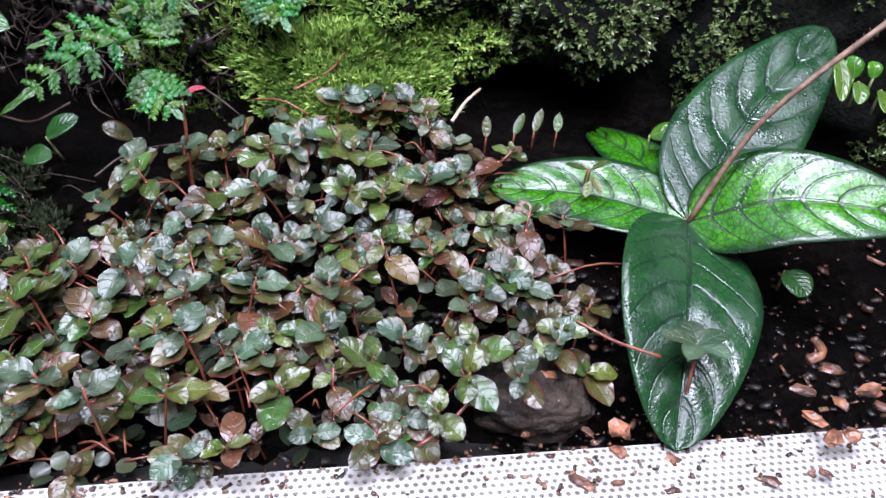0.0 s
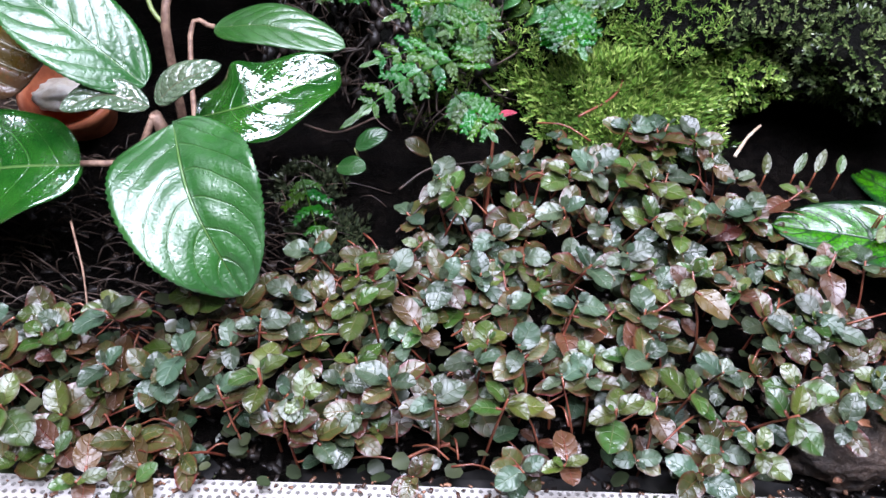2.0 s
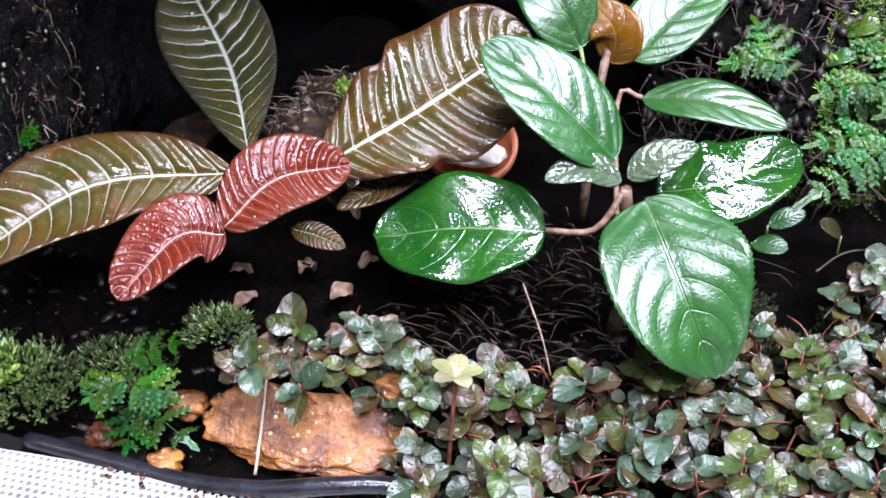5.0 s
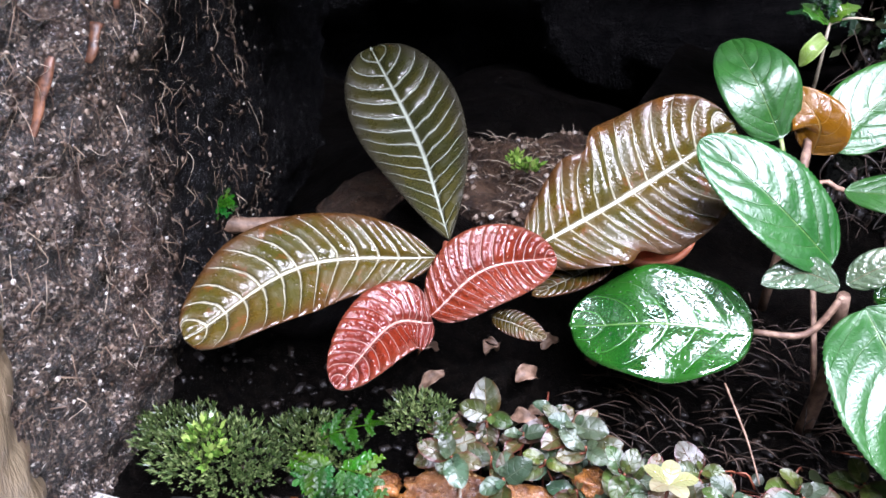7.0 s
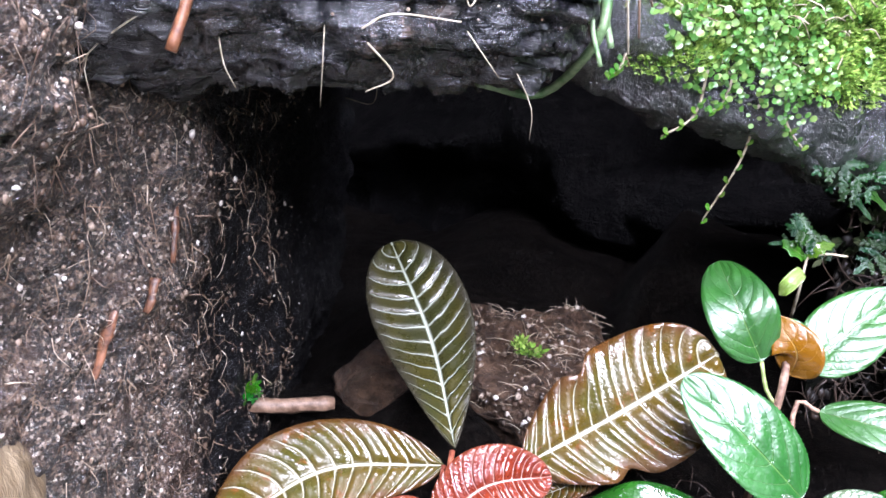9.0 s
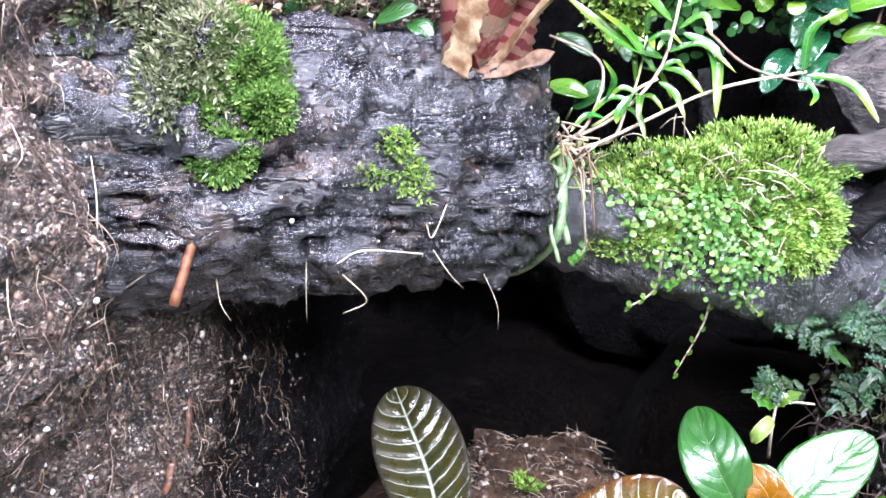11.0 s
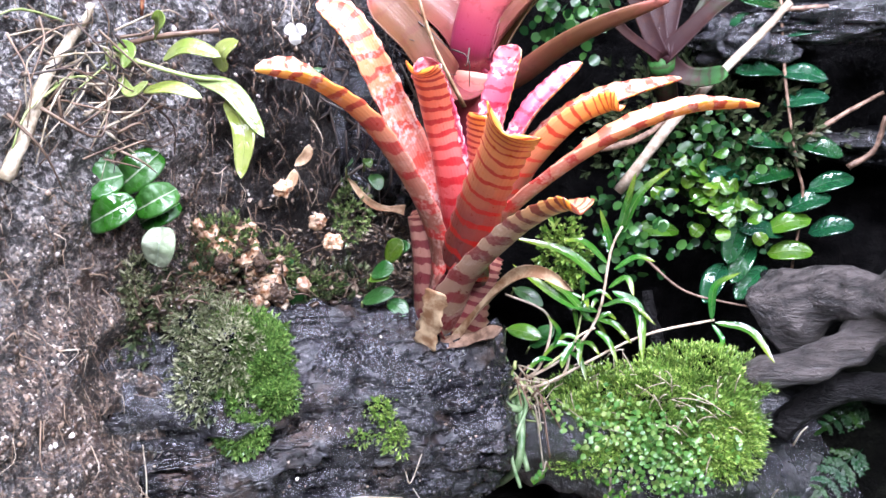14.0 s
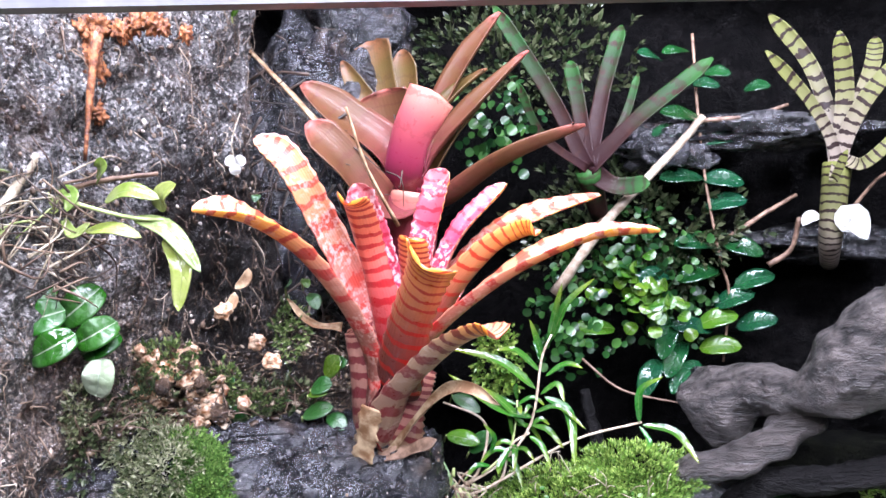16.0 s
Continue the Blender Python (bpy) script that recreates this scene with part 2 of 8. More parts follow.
def tube_geo(points, r0, r1, n=10, sides=6, bumpy=0.0, bulge=None, flat=1.0, groove=0.0):
    line = spline(points, n)
    verts, faces, uvs = [], [], []
    side = None
    for i, c in enumerate(line):
        ahead = (line[min(i + 1, n)] - line[max(i - 1, 0)]).normalized()
        ref = side if side else (Vector((0, 0, 1)) if abs(ahead.z) < 0.9 else Vector((1, 0, 0)))
        up = (ref - ahead * ref.dot(ahead)).normalized()
        side = up
        across = ahead.cross(up)
        r = r0 + (r1 - r0) * i / n
        if bulge:
            r *= bulge(i / n)
        for k in range(sides):
            w = 2 * math.pi * k / sides
            d = up * math.cos(w) * flat + across * math.sin(w)
            q = c + d * r
            if bumpy:
                q += d * r * bumpy * rough3(q, 0.7 / max(r0, 1e-4), 3)
            if groove:
                # long cracks that wind along the grain
                ring = (math.cos(w) * 2.6, math.sin(w) * 2.6, i / n * 2.5)
                q += d * r * groove * (0.6 * rough3(ring, 1.0, 4, 2.2) - max(0.0, 1 - abs(rough3(ring, 0.9, 2, 5.1)) * 7))
            verts.append(q)
            uvs.append((i / n, k / sides))
    for i in range(n):
        for k in range(sides):
            a, b = i * sides + k, i * sides + (k + 1) % sides
            faces.append((a, b, b + sides, a + sides))
    faces.append(tuple(range(sides - 1, -1, -1)))
    faces.append(tuple(range(n * sides, (n + 1) * sides)))
    return verts, faces, uvs


def tube(name, points, r0, r1, mat, parent=None, label="", **more):
    v, f, uv = tube_geo(points, r0, r1, **more)
    return solid(name, v, f, mat, parent, uv, True, label)


def ovate(a=0.8, b=0.7):
    return lambda u: max(0.0, math.sin(math.pi * min(1.0, max(0.0, u)) ** a)) ** b


def strap(base=1.5, waist=0.85):
    def f(u):
        w = waist + (base - waist) * max(0.0, 1 - u / 0.45) ** 2
        return w * min(1.0, (1.001 - u) / 0.22) ** 0.55
    return f


def blunt(base=1.5, waist=0.85, flare=0.0, tip=0.1):
    """A strap that keeps its width to a rounded end."""
    def f(u):
        w = waist + (base - waist) * max(0.0, 1 - u / 0.45) ** 2 + flare * max(0.0, u - 0.5) * 2
        return w * min(1.0, (1.003 - u) / tip) ** 0.5
    return f


def leaf_geo(points, up, width, shape=None, nu=14, nv=8, cup=0.0, quilt=0.0, veins=8, lean=1.4, wave=0.0, thick=0.0, lobes=0, lobe_deep=0.3, roll=0.0, teeth=0.0, seed=0.0):
    """A blade along a smooth line from base to tip. cup lifts its sides, quilt raises the blade between its veins, roll turns the tip over."""
    shape = shape or ovate()
    line = spline(points, nu)
    up = Vector(up).normalized()
    top, uvs = [], []
    normals = []
    for i, c in enumerate(line):
        u = i / nu
        ahead = (line[min(i + 1, nu)] - line[max(i - 1, 0)]).normalized()
        n = up - ahead * up.dot(ahead)
        if n.length < 1e-4:
            n = Vector((0, 0, 1))
        n.normalize()
        s = ahead.cross(n)
        w = 0.5 * width * shape(u)
        if lobes:
            w *= 1 - lobe_deep * abs(math.sin(math.pi * lobes * u)) ** 0.7
        for j in range(nv + 1):
            v = 2 * j / nv - 1
            a = abs(v)
            ww = w * (1 + teeth * (1 if i % 2 else -1) * (a > 0.95))
            ang = cup * a
            q = c + s * (math.copysign(1, v) * ww * math.sin(max(ang, 1e-4)) / max(ang, 1e-4) * a if cup else v * ww)
            if cup:
                q += n * (ww * a * (1 - math.cos(ang)) / ang if ang > 1e-4 else 0.0)
            if quilt:
                phase = u * veins - lean * a ** 1.6
                q += n * quilt * (abs(math.sin(math.pi * phase)) * (1 - a ** 5) * min(1, a * 5) - 0.6 * max(0, 1 - a * 6)) * min(1.0, w / (0.25 * width))
            if wave:
                q += n * wave * a * a * math.sin(u * 13 + seed * 5 + (2 if v > 0 else 0))
            if seed:
                q += n * width * 0.03 * rough3(q, 1.2 / width, 2, seed)
            top.append(q)
            uvs.append((u, (v + 1) / 2))
            normals.append(n)
    faces = []
    m = nv + 1
    for i in range(nu):
        for j in range(nv):
            faces.append((i * m + j, i * m + j + 1, (i + 1) * m + j + 1, (i + 1) * m + j))
    if not thick:
        return top, faces, uvs
    k = len(top)
    low = [q - n * thick for q, n in zip(top, normals)]
    faces += [tuple(x + k for x in reversed(f)) for f in list(faces)]
    rim = [j for j in range(m)] + [i * m + nv for i in range(1, nu + 1)] + [nu * m + j for j in range(nv - 1, -1, -1)] + [i * m for i in range(nu - 1, 0, -1)]
    for a, b in zip(rim, rim[1:] + rim[:1]):
        faces.append((b, a, a + k, b + k))
    return top + low, faces, uvs + uvs


def leaf(name, points, up, width, mat, parent, label="", **more):
    v, f, uv = leaf_geo(points, up, width, **more)
    return solid(name, v, f, mat, parent, uv, True, label)


def lump_geo(at, size, sub=3, bumpy=0.25, scale=None, seed=0.0, turn=0.0, lean=0.0, box=2.0):
    bm = bmesh.new()
    bmesh.ops.create_icosphere(bm, subdivisions=sub, radius=1.0)
    size = Vector(size)
    sc = scale or 1.6
    rot = Euler((lean, 0, turn)).to_matrix()
    verts = []
    for v in bm.verts:
        d = v.co.normalized()
        r = 1 + bumpy * rough3(d, sc, 4, seed + 1.7)
        if box != 2.0:
            r *= (abs(d.x) ** box + abs(d.y) ** box + abs(d.z) ** box) ** (-1 / box)
        verts.append(Vector(at) + rot @ Vector((d.x * size.x, d.y * size.y, d.z * size.z)) * r)
    faces = [tuple(v.index for v in f.verts) for f in bm.faces]
    bm.free()
    return verts, faces


def lump(name, at, size, mat, parent=None, label="", **more):
    v, f = lump_geo(at, size, **more)
    return solid(name, v, f, mat, parent, None, True, label)


def sheet(name, point, nu, nv, mat, parent=None, thick=0.01, away=(0, 0, -1)):
    """A surface point(u, v) with a back face, as one solid slab."""
    verts = [Vector(point(i / nu, j / nv)) for i in range(nu + 1) for j in range(nv + 1)]
    m = nv + 1
    faces = [(i * m + j, i * m + j + 1, (i + 1) * m + j + 1, (i + 1) * m + j) for i in range(nu) for j in range(nv)]
    k, off = len(verts), Vector(away) * thick
    verts += [v + off for v in verts]
    faces += [tuple(x + k for x in reversed(f)) for f in list(faces)]
    rim = [j for j in range(m)] + [i * m + nv for i in range(1, nu + 1)] + [nu * m + j for j in range(nv - 1, -1, -1)] + [i * m for i in range(nu - 1, 0, -1)]
    for a, b in zip(rim, rim[1:] + rim[:1]):
        faces.append((b, a, a + k, b + k))
    return solid(name, verts, faces, mat, parent)


def joined(name, pieces, mat, label, category, kind="stuff", parent=None):
    """Many tiny pieces as one mesh."""
    verts, faces = [], []
    for v, f in pieces:
        k = len(verts)
        verts.extend(v)
        faces.extend(tuple(x + k for x in q) for q in f)
    ob = solid(name, verts, faces, mat, parent)
    return tagged(ob, label, category, "", kind)


def sprig_geo(at, up, size, rng, blades=6, wide=0.35, spread=0.8):
    """A tuft of tiny pointed leaves."""
    up = Vector(up).normalized()
    a = up.orthogonal().normalized()
    b = up.cross(a)
    verts, faces = [], []
    for i in range(blades):
        w = rng.uniform(0, 6.283)
        d = a * math.cos(w) + b * math.sin(w)
        tilt = rng.uniform(0.25, 1.0) * spread
        h = rng.uniform(0.0, 0.6) * size
        ahead = (up * math.cos(tilt) + d * math.sin(tilt)) * size * rng.uniform(0.55, 1.0)
        s = ahead.cross(up)
        s = (s.normalized() if s.length > 1e-6 else a) * size * wide * 0.5
        p = Vector(at) + up * h
        k = len(verts)
        verts += [p, p + ahead * 0.5 + s, p + ahead, p + ahead * 0.5 - s]
        faces += [(k, k + 1, k + 2, k + 3)]
    return verts, faces


def round_sprig_geo(at, up, size, rng, count=4):
    """A runner end with tiny round leaves."""
    up = Vector(up).normalized()
    verts, faces = [], []
    for i in range(count):
        c = Vector(at) + Vector((rng.gauss(0, 1), rng.gauss(0, 1), rng.gauss(0, 0.8))) * size * 1.2
        n = (up + Vector((rng.gauss(0, 0.45), rng.gauss(0, 0.45), rng.gauss(0, 0.45)))).normalized()
        a = n.orthogonal().normalized() * size * rng.uniform(0.35, 0.6)
        b = n.cross(a)
        k = len(verts)
        verts += [c + a * math.cos(w * 0.7854) + b * math.sin(w * 0.7854) - n * size * (0.12 if w % 4 == 0 else 0.0) for w in range(8)]
        faces += [(k, k + 1, k + 2, k + 3, k + 4), (k, k + 4, k + 5, k + 6, k + 7)]
    return verts, faces


# ---- materials ----
def grains(s, scale, stops):
    """Packed grains: each cell takes a tone from the ramp. Returns the colour and the height."""
    v = s.cells(scale)
    pick = s.node("ShaderNodeSeparateColor")
    s.put(pick.inputs[0], v.outputs["Color"])
    return s.ramp(pick.outputs[0], stops), s.math("SUBTRACT", 1.0, v.outputs["Distance"])


def peat_mat(name):
    """Brown granular peat, greyer and stonier higher up, full of pale grit."""
    s = Shade(name)
    h = s.node("ShaderNodeSeparateXYZ")
    s.put(h.inputs[0], s.coords())
    mid, wide, fine = s.noise(210, 6, 0.78, None, 0.9), s.noise(22, 3), s.noise(1800, 3, 0.7)
    up = s.span(s.math("ADD", h.outputs[2], s.math("MULTIPLY", wide, 0.12)), 0.4, 0.5)
    c1, g1 = grains(s, 950, [(0.0, (0.012, 0.008, 0.006)), (0.4, (0.066, 0.041, 0.028)), (0.8, (0.22, 0.15, 0.105)), (0.96, (0.5, 0.42, 0.34)), (1.0, (0.78, 0.72, 0.64))])
    c2, g2 = grains(s, 800, [(0.0, (0.03, 0.03, 0.033)), (0.4, (0.18, 0.172, 0.17)), (0.8, (0.46, 0.44, 0.42)), (1.0, (0.65, 0.62, 0.58))])
    colour = s.mix(up, c1, c2)
    # pits get their shade from colour, darkest where the bump is lowest
    colour = s.mix(s.span(mid, 0.53, 0.44, 0.0, 0.97), colour, (0.008, 0.006, 0.005))
    colour = s.mix(s.span(wide, 0.52, 0.68, 0.0, 0.5), colour, (0.1, 0.05, 0.03))
    # black root soil above the log, with the dark recess painted in
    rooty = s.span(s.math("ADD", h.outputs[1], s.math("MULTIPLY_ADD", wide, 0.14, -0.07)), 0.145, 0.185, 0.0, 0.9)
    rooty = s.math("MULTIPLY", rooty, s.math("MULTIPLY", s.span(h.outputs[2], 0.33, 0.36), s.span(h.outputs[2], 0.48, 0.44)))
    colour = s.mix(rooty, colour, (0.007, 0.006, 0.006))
    # black roots under the log, plus the cave's shade painted into the colour
    cave_dark = s.span(s.math("ADD", h.outputs[1], s.math("MULTIPLY_ADD", s.noise(55, 4), 0.08, -0.04)), 0.155, 0.195, 0.0, 0.98)
    cave_dark = s.math("MULTIPLY", cave_dark, s.span(h.outputs[2], 0.3, 0.26))
    colour = s.mix(cave_dark, colour, (0.006, 0.006, 0.007))
    n = s.bump(mid, 1.0, 0.007)
    n = s.bump(g1, 1.0, 0.0012, n)
    n = s.bump(fine, 0.7, 0.0006, n)
    # the blackened parts also lose gloss; dry is what is left of the wall
    dry = s.math("SUBTRACT", 1.0, s.math("MAXIMUM", cave_dark, rooty))
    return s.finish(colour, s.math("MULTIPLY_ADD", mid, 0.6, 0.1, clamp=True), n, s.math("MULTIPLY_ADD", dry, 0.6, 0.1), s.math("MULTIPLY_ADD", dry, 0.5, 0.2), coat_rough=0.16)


def log_mat(name):
    """Black sodden wood: furrows along the grain, fine wet glints, brown crumbs in the hollows, pale specks."""
    s = Shade(name)
    mp = s.node("ShaderNodeMapping", vector_type="TEXTURE")
    s.put(mp.inputs[0], s.coords())
    mp.inputs["Rotation"].default_value, mp.inputs["Scale"].default_value = (0, 0, 0.863), (5.0, 1.0, 1.0)
    g = mp.outputs[0]
    mid, wide = s.noise(130, 6, 0.75, None, 0.6), s.noise(26, 3)
    streak, thread = s.noise(120, 5, 0.65, g, 0.5), s.noise(420, 4, 0.7, g, 0.3)
    crack = s.span(s.math("ABSOLUTE", s.math("SUBTRACT", s.noise(60, 4, 0.6, g, 0.6), 0.5)), 0.0, 0.022)
    c1, g1 = grains(s, 1150, [(0.0, (0.006, 0.006, 0.008)), (0.55, (0.016, 0.016, 0.02)), (0.86, (0.04, 0.04, 0.05)), (0.99, (0.07, 0.068, 0.075)), (1.0, (0.25, 0.24, 0.22))])
    colour = s.mix(s.span(streak, 0.36, 0.62), (0.007, 0.007, 0.009), c1)
    brown = s.math("MULTIPLY", s.span(wide, 0.5, 0.62), s.span(mid, 0.42, 0.6))
    colour = s.mix(s.math("MULTIPLY", brown, 0.75), colour, (0.06, 0.038, 0.026))
    colour = s.mix(crack, (0.002, 0.002, 0.002), colour)
    n = s.bump(mid, 0.6, 0.003)
    n = s.bump(streak, 0.9, 0.005, n)
    n = s.bump(crack, 1.0, 0.003, n)
    n = s.bump(thread, 0.65, 0.0015, n)
    n = s.bump(g1, 0.25, 0.0003, n)
    n = s.bump(s.noise(1900, 3, 0.7), 0.5, 0.0003, n)
    soak = s.span(s.noise(40, 4, 0.6), 0.4, 0.6, 0.17, 0.3)
    return s.finish(colour, soak, n, 0.7, 0.6, coat_rough=0.22)


SOIL = grain_mat("wet_soil", (0.002, 0.0017, 0.0015), (0.02, 0.015, 0.012), 260, 0.4, 0.005, spec=0.12)
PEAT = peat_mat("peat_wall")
LOGM = log_mat("wet_black_log")
DEBRIS = peat_mat("bank_debris")
BANKGRIT = grit_mat("bank_debris_bits", [(0.0, (0.012, 0.008, 0.006)), (0.5, (0.06, 0.038, 0.024)), (0.8, (0.2, 0.14, 0.085)), (1.0, (0.5, 0.42, 0.32))], 0.4)
GRITM = grit_mat("mixed_grit", [(0.0, (0.02, 0.012, 0.008)), (0.5, (0.1, 0.06, 0.038)), (0.85, (0.3, 0.22, 0.16)), (1.0, (0.7, 0.66, 0.6))])
CRUMBM = grit_mat("dark_crumbs", [(0.0, (0.004, 0.003, 0.003)), (0.5, (0.014, 0.01, 0.008)), (0.85, (0.022, 0.015, 0.011)), (1.0, (0.05, 0.03, 0.02))], 0.5)
BARKGRIT = grit_mat("bark_bits", [(0.0, (0.02, 0.01, 0.007)), (0.5, (0.07, 0.03, 0.017)), (1.0, (0.28, 0.14, 0.08))], 0.4)
ROCKM = grain_mat("wet_black_rock", (0.002, 0.002, 0.003), (0.012, 0.012, 0.015), 60, 0.28, 0.006, coat=1.0, spec=0.9, rough_vary=0.4)
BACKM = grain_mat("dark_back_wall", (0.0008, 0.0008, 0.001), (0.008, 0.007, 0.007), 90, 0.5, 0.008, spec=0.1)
BROWNROCK = grain_mat("brown_wet_rock", (0.03, 0.016, 0.01), (0.2, 0.12, 0.075), 110, 0.4, 0.006, (0.5, 0.42, 0.34), 300, 0.08, coat=0.3, stain=(0.05, 0.028, 0.016))
STONEM = grain_mat("brown_stone", (0.006, 0.005, 0.004), (0.045, 0.03, 0.02), 170, 0.42, 0.0022, (0.3, 0.24, 0.18), 420, 0.1, coat=0.15, stain=(0.07, 0.035, 0.018))
BRICKM = grain_mat("orange_clay", (0.09, 0.022, 0.006), (0.5, 0.2, 0.04), 70, 0.3, 0.003, (0.6, 0.42, 0.2), 240, 0.16, coat=0.9, stain=(0.02, 0.011, 0.007))
PALEM = grain_mat("pale_slab_grain", (0.13, 0.09, 0.05), (0.36, 0.28, 0.18), 60, 0.35, 0.003, (0.6, 0.5, 0.4), 260, 0.06, stretch=(1, 1, 0.2), stain=(0.06, 0.035, 0.022), coat=0.3)
DRIFT = grain_mat("grey_driftwood", (0.006, 0.005, 0.0045), (0.13, 0.11, 0.1), 150, 0.42, 0.005, stain=(0.045, 0.038, 0.034), turn=0.35, along=7.0)
DARKROOT = grain_mat("dark_driftwood", (0.001, 0.0009, 0.0009), (0.009, 0.008, 0.008), 140, 0.45, 0.005, spec=0.18, turn=0.35, along=5.0)
TWIGRED = plain_mat("red_brown_twig", (0.09, 0.03, 0.015), (0.2, 0.08, 0.035), 220, 0.5)
STICKM = plain_mat("brown_twig", (0.09, 0.05, 0.03), (0.24, 0.15, 0.1), 220, 0.55)
PALETWIG = plain_mat("pale_twig", (0.3, 0.22, 0.15), (0.5, 0.42, 0.32), 220, 0.5)
ROOTM = plain_mat("pale_root", (0.2, 0.16, 0.1), (0.42, 0.36, 0.27), 300, 0.5)
AIRROOT = plain_mat("grey_green_air_root", (0.07, 0.15, 0.05), (0.22, 0.3, 0.16), 200, 0.4, 0.2)
FIBRE = plain_mat("brown_fibre", (0.07, 0.04, 0.026), (0.22, 0.15, 0.1), 90, 0.6)
DARKFIBRE = plain_mat("dark_fibre", (0.02, 0.014, 0.01), (0.08, 0.05, 0.035), 90, 0.6)
CHIPM = plain_mat("bark_chip", (0.05, 0.02, 0.012), (0.24, 0.1, 0.05), 200, 0.5, 0.2, vary=0.5)
NODULE = plain_mat("tan_nodule", (0.2, 0.075, 0.025), (0.6, 0.44, 0.3), 420, 0.4, 0.3, vary=0.3)
RUST = plain_mat("rust_resin", (0.1, 0.026, 0.009), (0.38, 0.14, 0.05), 420, 0.45, 0.25, depth=0.0025)
TERRA = plain_mat("terracotta", (0.34, 0.09, 0.04), (0.5, 0.17, 0.08), 120, 0.5)
FUNGUS = plain_mat("cream_filling", (0.62, 0.55, 0.42), (0.82, 0.79, 0.7), 160, 0.5)
PLATEM = plain_mat("white_plastic", (0.36, 0.34, 0.31), (0.55, 0.53, 0.5), 60, 0.4)
UNDERM = plain_mat("hole_shade", (0.01, 0.01, 0.01), (0.03, 0.028, 0.026), 200, 0.6)
RUBBER = plain_mat("black_rubber", (0.008, 0.008, 0.01), (0.02, 0.02, 0.025), 100, 0.25, 0.3)
FRAMEM = plain_mat("grey_frame", (0.12, 0.12, 0.13), (0.16, 0.16, 0.17), 60, 0.5)
REDSTEM = plain_mat("red_stem", (0.12, 0.024, 0.016), (0.24, 0.08, 0.04), 150, 0.4, 0.2)
HAIRSTEM = plain_mat("brown_hairy_stem", (0.11, 0.06, 0.04), (0.24, 0.15, 0.1), 300, 0.6)
GREENSTEM = plain_mat("green_stem", (0.16, 0.22, 0.06), (0.3, 0.34, 0.14), 200, 0.45)
DEADLEAF = plain_mat("dry_leaf", (0.2, 0.1, 0.045), (0.52, 0.38, 0.23), 120, 0.6, 0, 0.2)
def water_mat(name):
    s = Shade(name)
    p = s.node("ShaderNodeBsdfPrincipled")
    p.inputs["Base Color"].default_value = (0.95, 0.97, 1.0, 1)
    p.inputs["Roughness"].default_value, p.inputs["IOR"].default_value, p.inputs["Transmission Weight"].default_value = 0.03, 1.33, 1.0
    s.tree.links.new(p.outputs[0], s.out.inputs[0])
    return s.mat


WATERM = water_mat("water_drop")
WHITEPET = plain_mat("white_petal", (0.5, 0.49, 0.44), (0.66, 0.65, 0.6), 120, 0.5, 0, 0.3)

wetleaf = dict(count=4, lean=1.0, mid=0.05, side=0.1, side_amount=0.35, rough=0.42, coat=0.3, spec=0.55, translucent=0.15, vary=0.5, drops=0.9, pillow=0.08, rugose=0.3, relief=0.5, film=0.75, sheen=0.3)
CREEP = [leaf_mat("creeper_leaf_green", (0.055, 0.108, 0.02), (0.09, 0.145, 0.034), (0.15, 0.18, 0.065), edge=(0.07, 0.07, 0.026), **wetleaf),
         leaf_mat("creeper_leaf_olive", (0.072, 0.078, 0.024), (0.105, 0.096, 0.032), (0.18, 0.12, 0.05), edge=(0.11, 0.045, 0.02), **wetleaf),
         leaf_mat("creeper_leaf_grey", (0.05, 0.09, 0.046), (0.08, 0.13, 0.075), (0.13, 0.17, 0.1), edge=(0.055, 0.08, 0.04), **wetleaf),
         leaf_mat("creeper_leaf_bronze", (0.095, 0.055, 0.022), (0.12, 0.07, 0.026), (0.17, 0.07, 0.032), **wetleaf)]
PINKLEAF = leaf_mat("pink_leaf", (0.5, 0.09, 0.1), (0.6, 0.2, 0.18), (0.6, 0.35, 0.3), 5, 1.1, 0.05, 0.08, 0.4, 0.35, 0.3)
YELLOWLEAF = leaf_mat("pale_yellow_leaf", (0.42, 0.42, 0.2), (0.5, 0.48, 0.3), (0.5, 0.4, 0.2), 5, 1.1, 0.05, 0.08, 0.4, 0.4, 0.3)
NETLEAF = leaf_mat("netted_green_leaf", (0.1, 0.4, 0.02), (0.04, 0.24, 0.015), (0.018, 0.05, 0.02), 7, 1.7, 0.035, 0.1, 0.85, 0.42, 0.4, 0.25, net=0.75, edge=(0.014, 0.06, 0.018), vary=0.05, drops=0.9, relief=0.4, spec=0.6, rugose=0.25, film=0.6, sheen=0.22)
DARKNET = leaf_mat("dark_netted_leaf", (0.022, 0.085, 0.026), (0.016, 0.06, 0.022), (0.012, 0.035, 0.018), 7, 1.7, 0.035, 0.1, 0.7, 0.36, 0.2, 0.1, net=0.6, spec=0.5, vary=0.1, drops=1.0, relief=0.4, rugose=0.25, film=0.6, sheen=0.22)
BROAD = leaf_mat("glossy_green_leaf", (0.022, 0.125, 0.02), (0.036, 0.17, 0.028), (0.12, 0.26, 0.06), 6, 2.4, 0.022, 0.05, 0.3, 0.42, 1.0, 0.18, vary=0.1, relief=0.9, spec=0.9, drops=0.5, pillow=0.2, rugose=0.35, film=0.85, sheen=0.36)
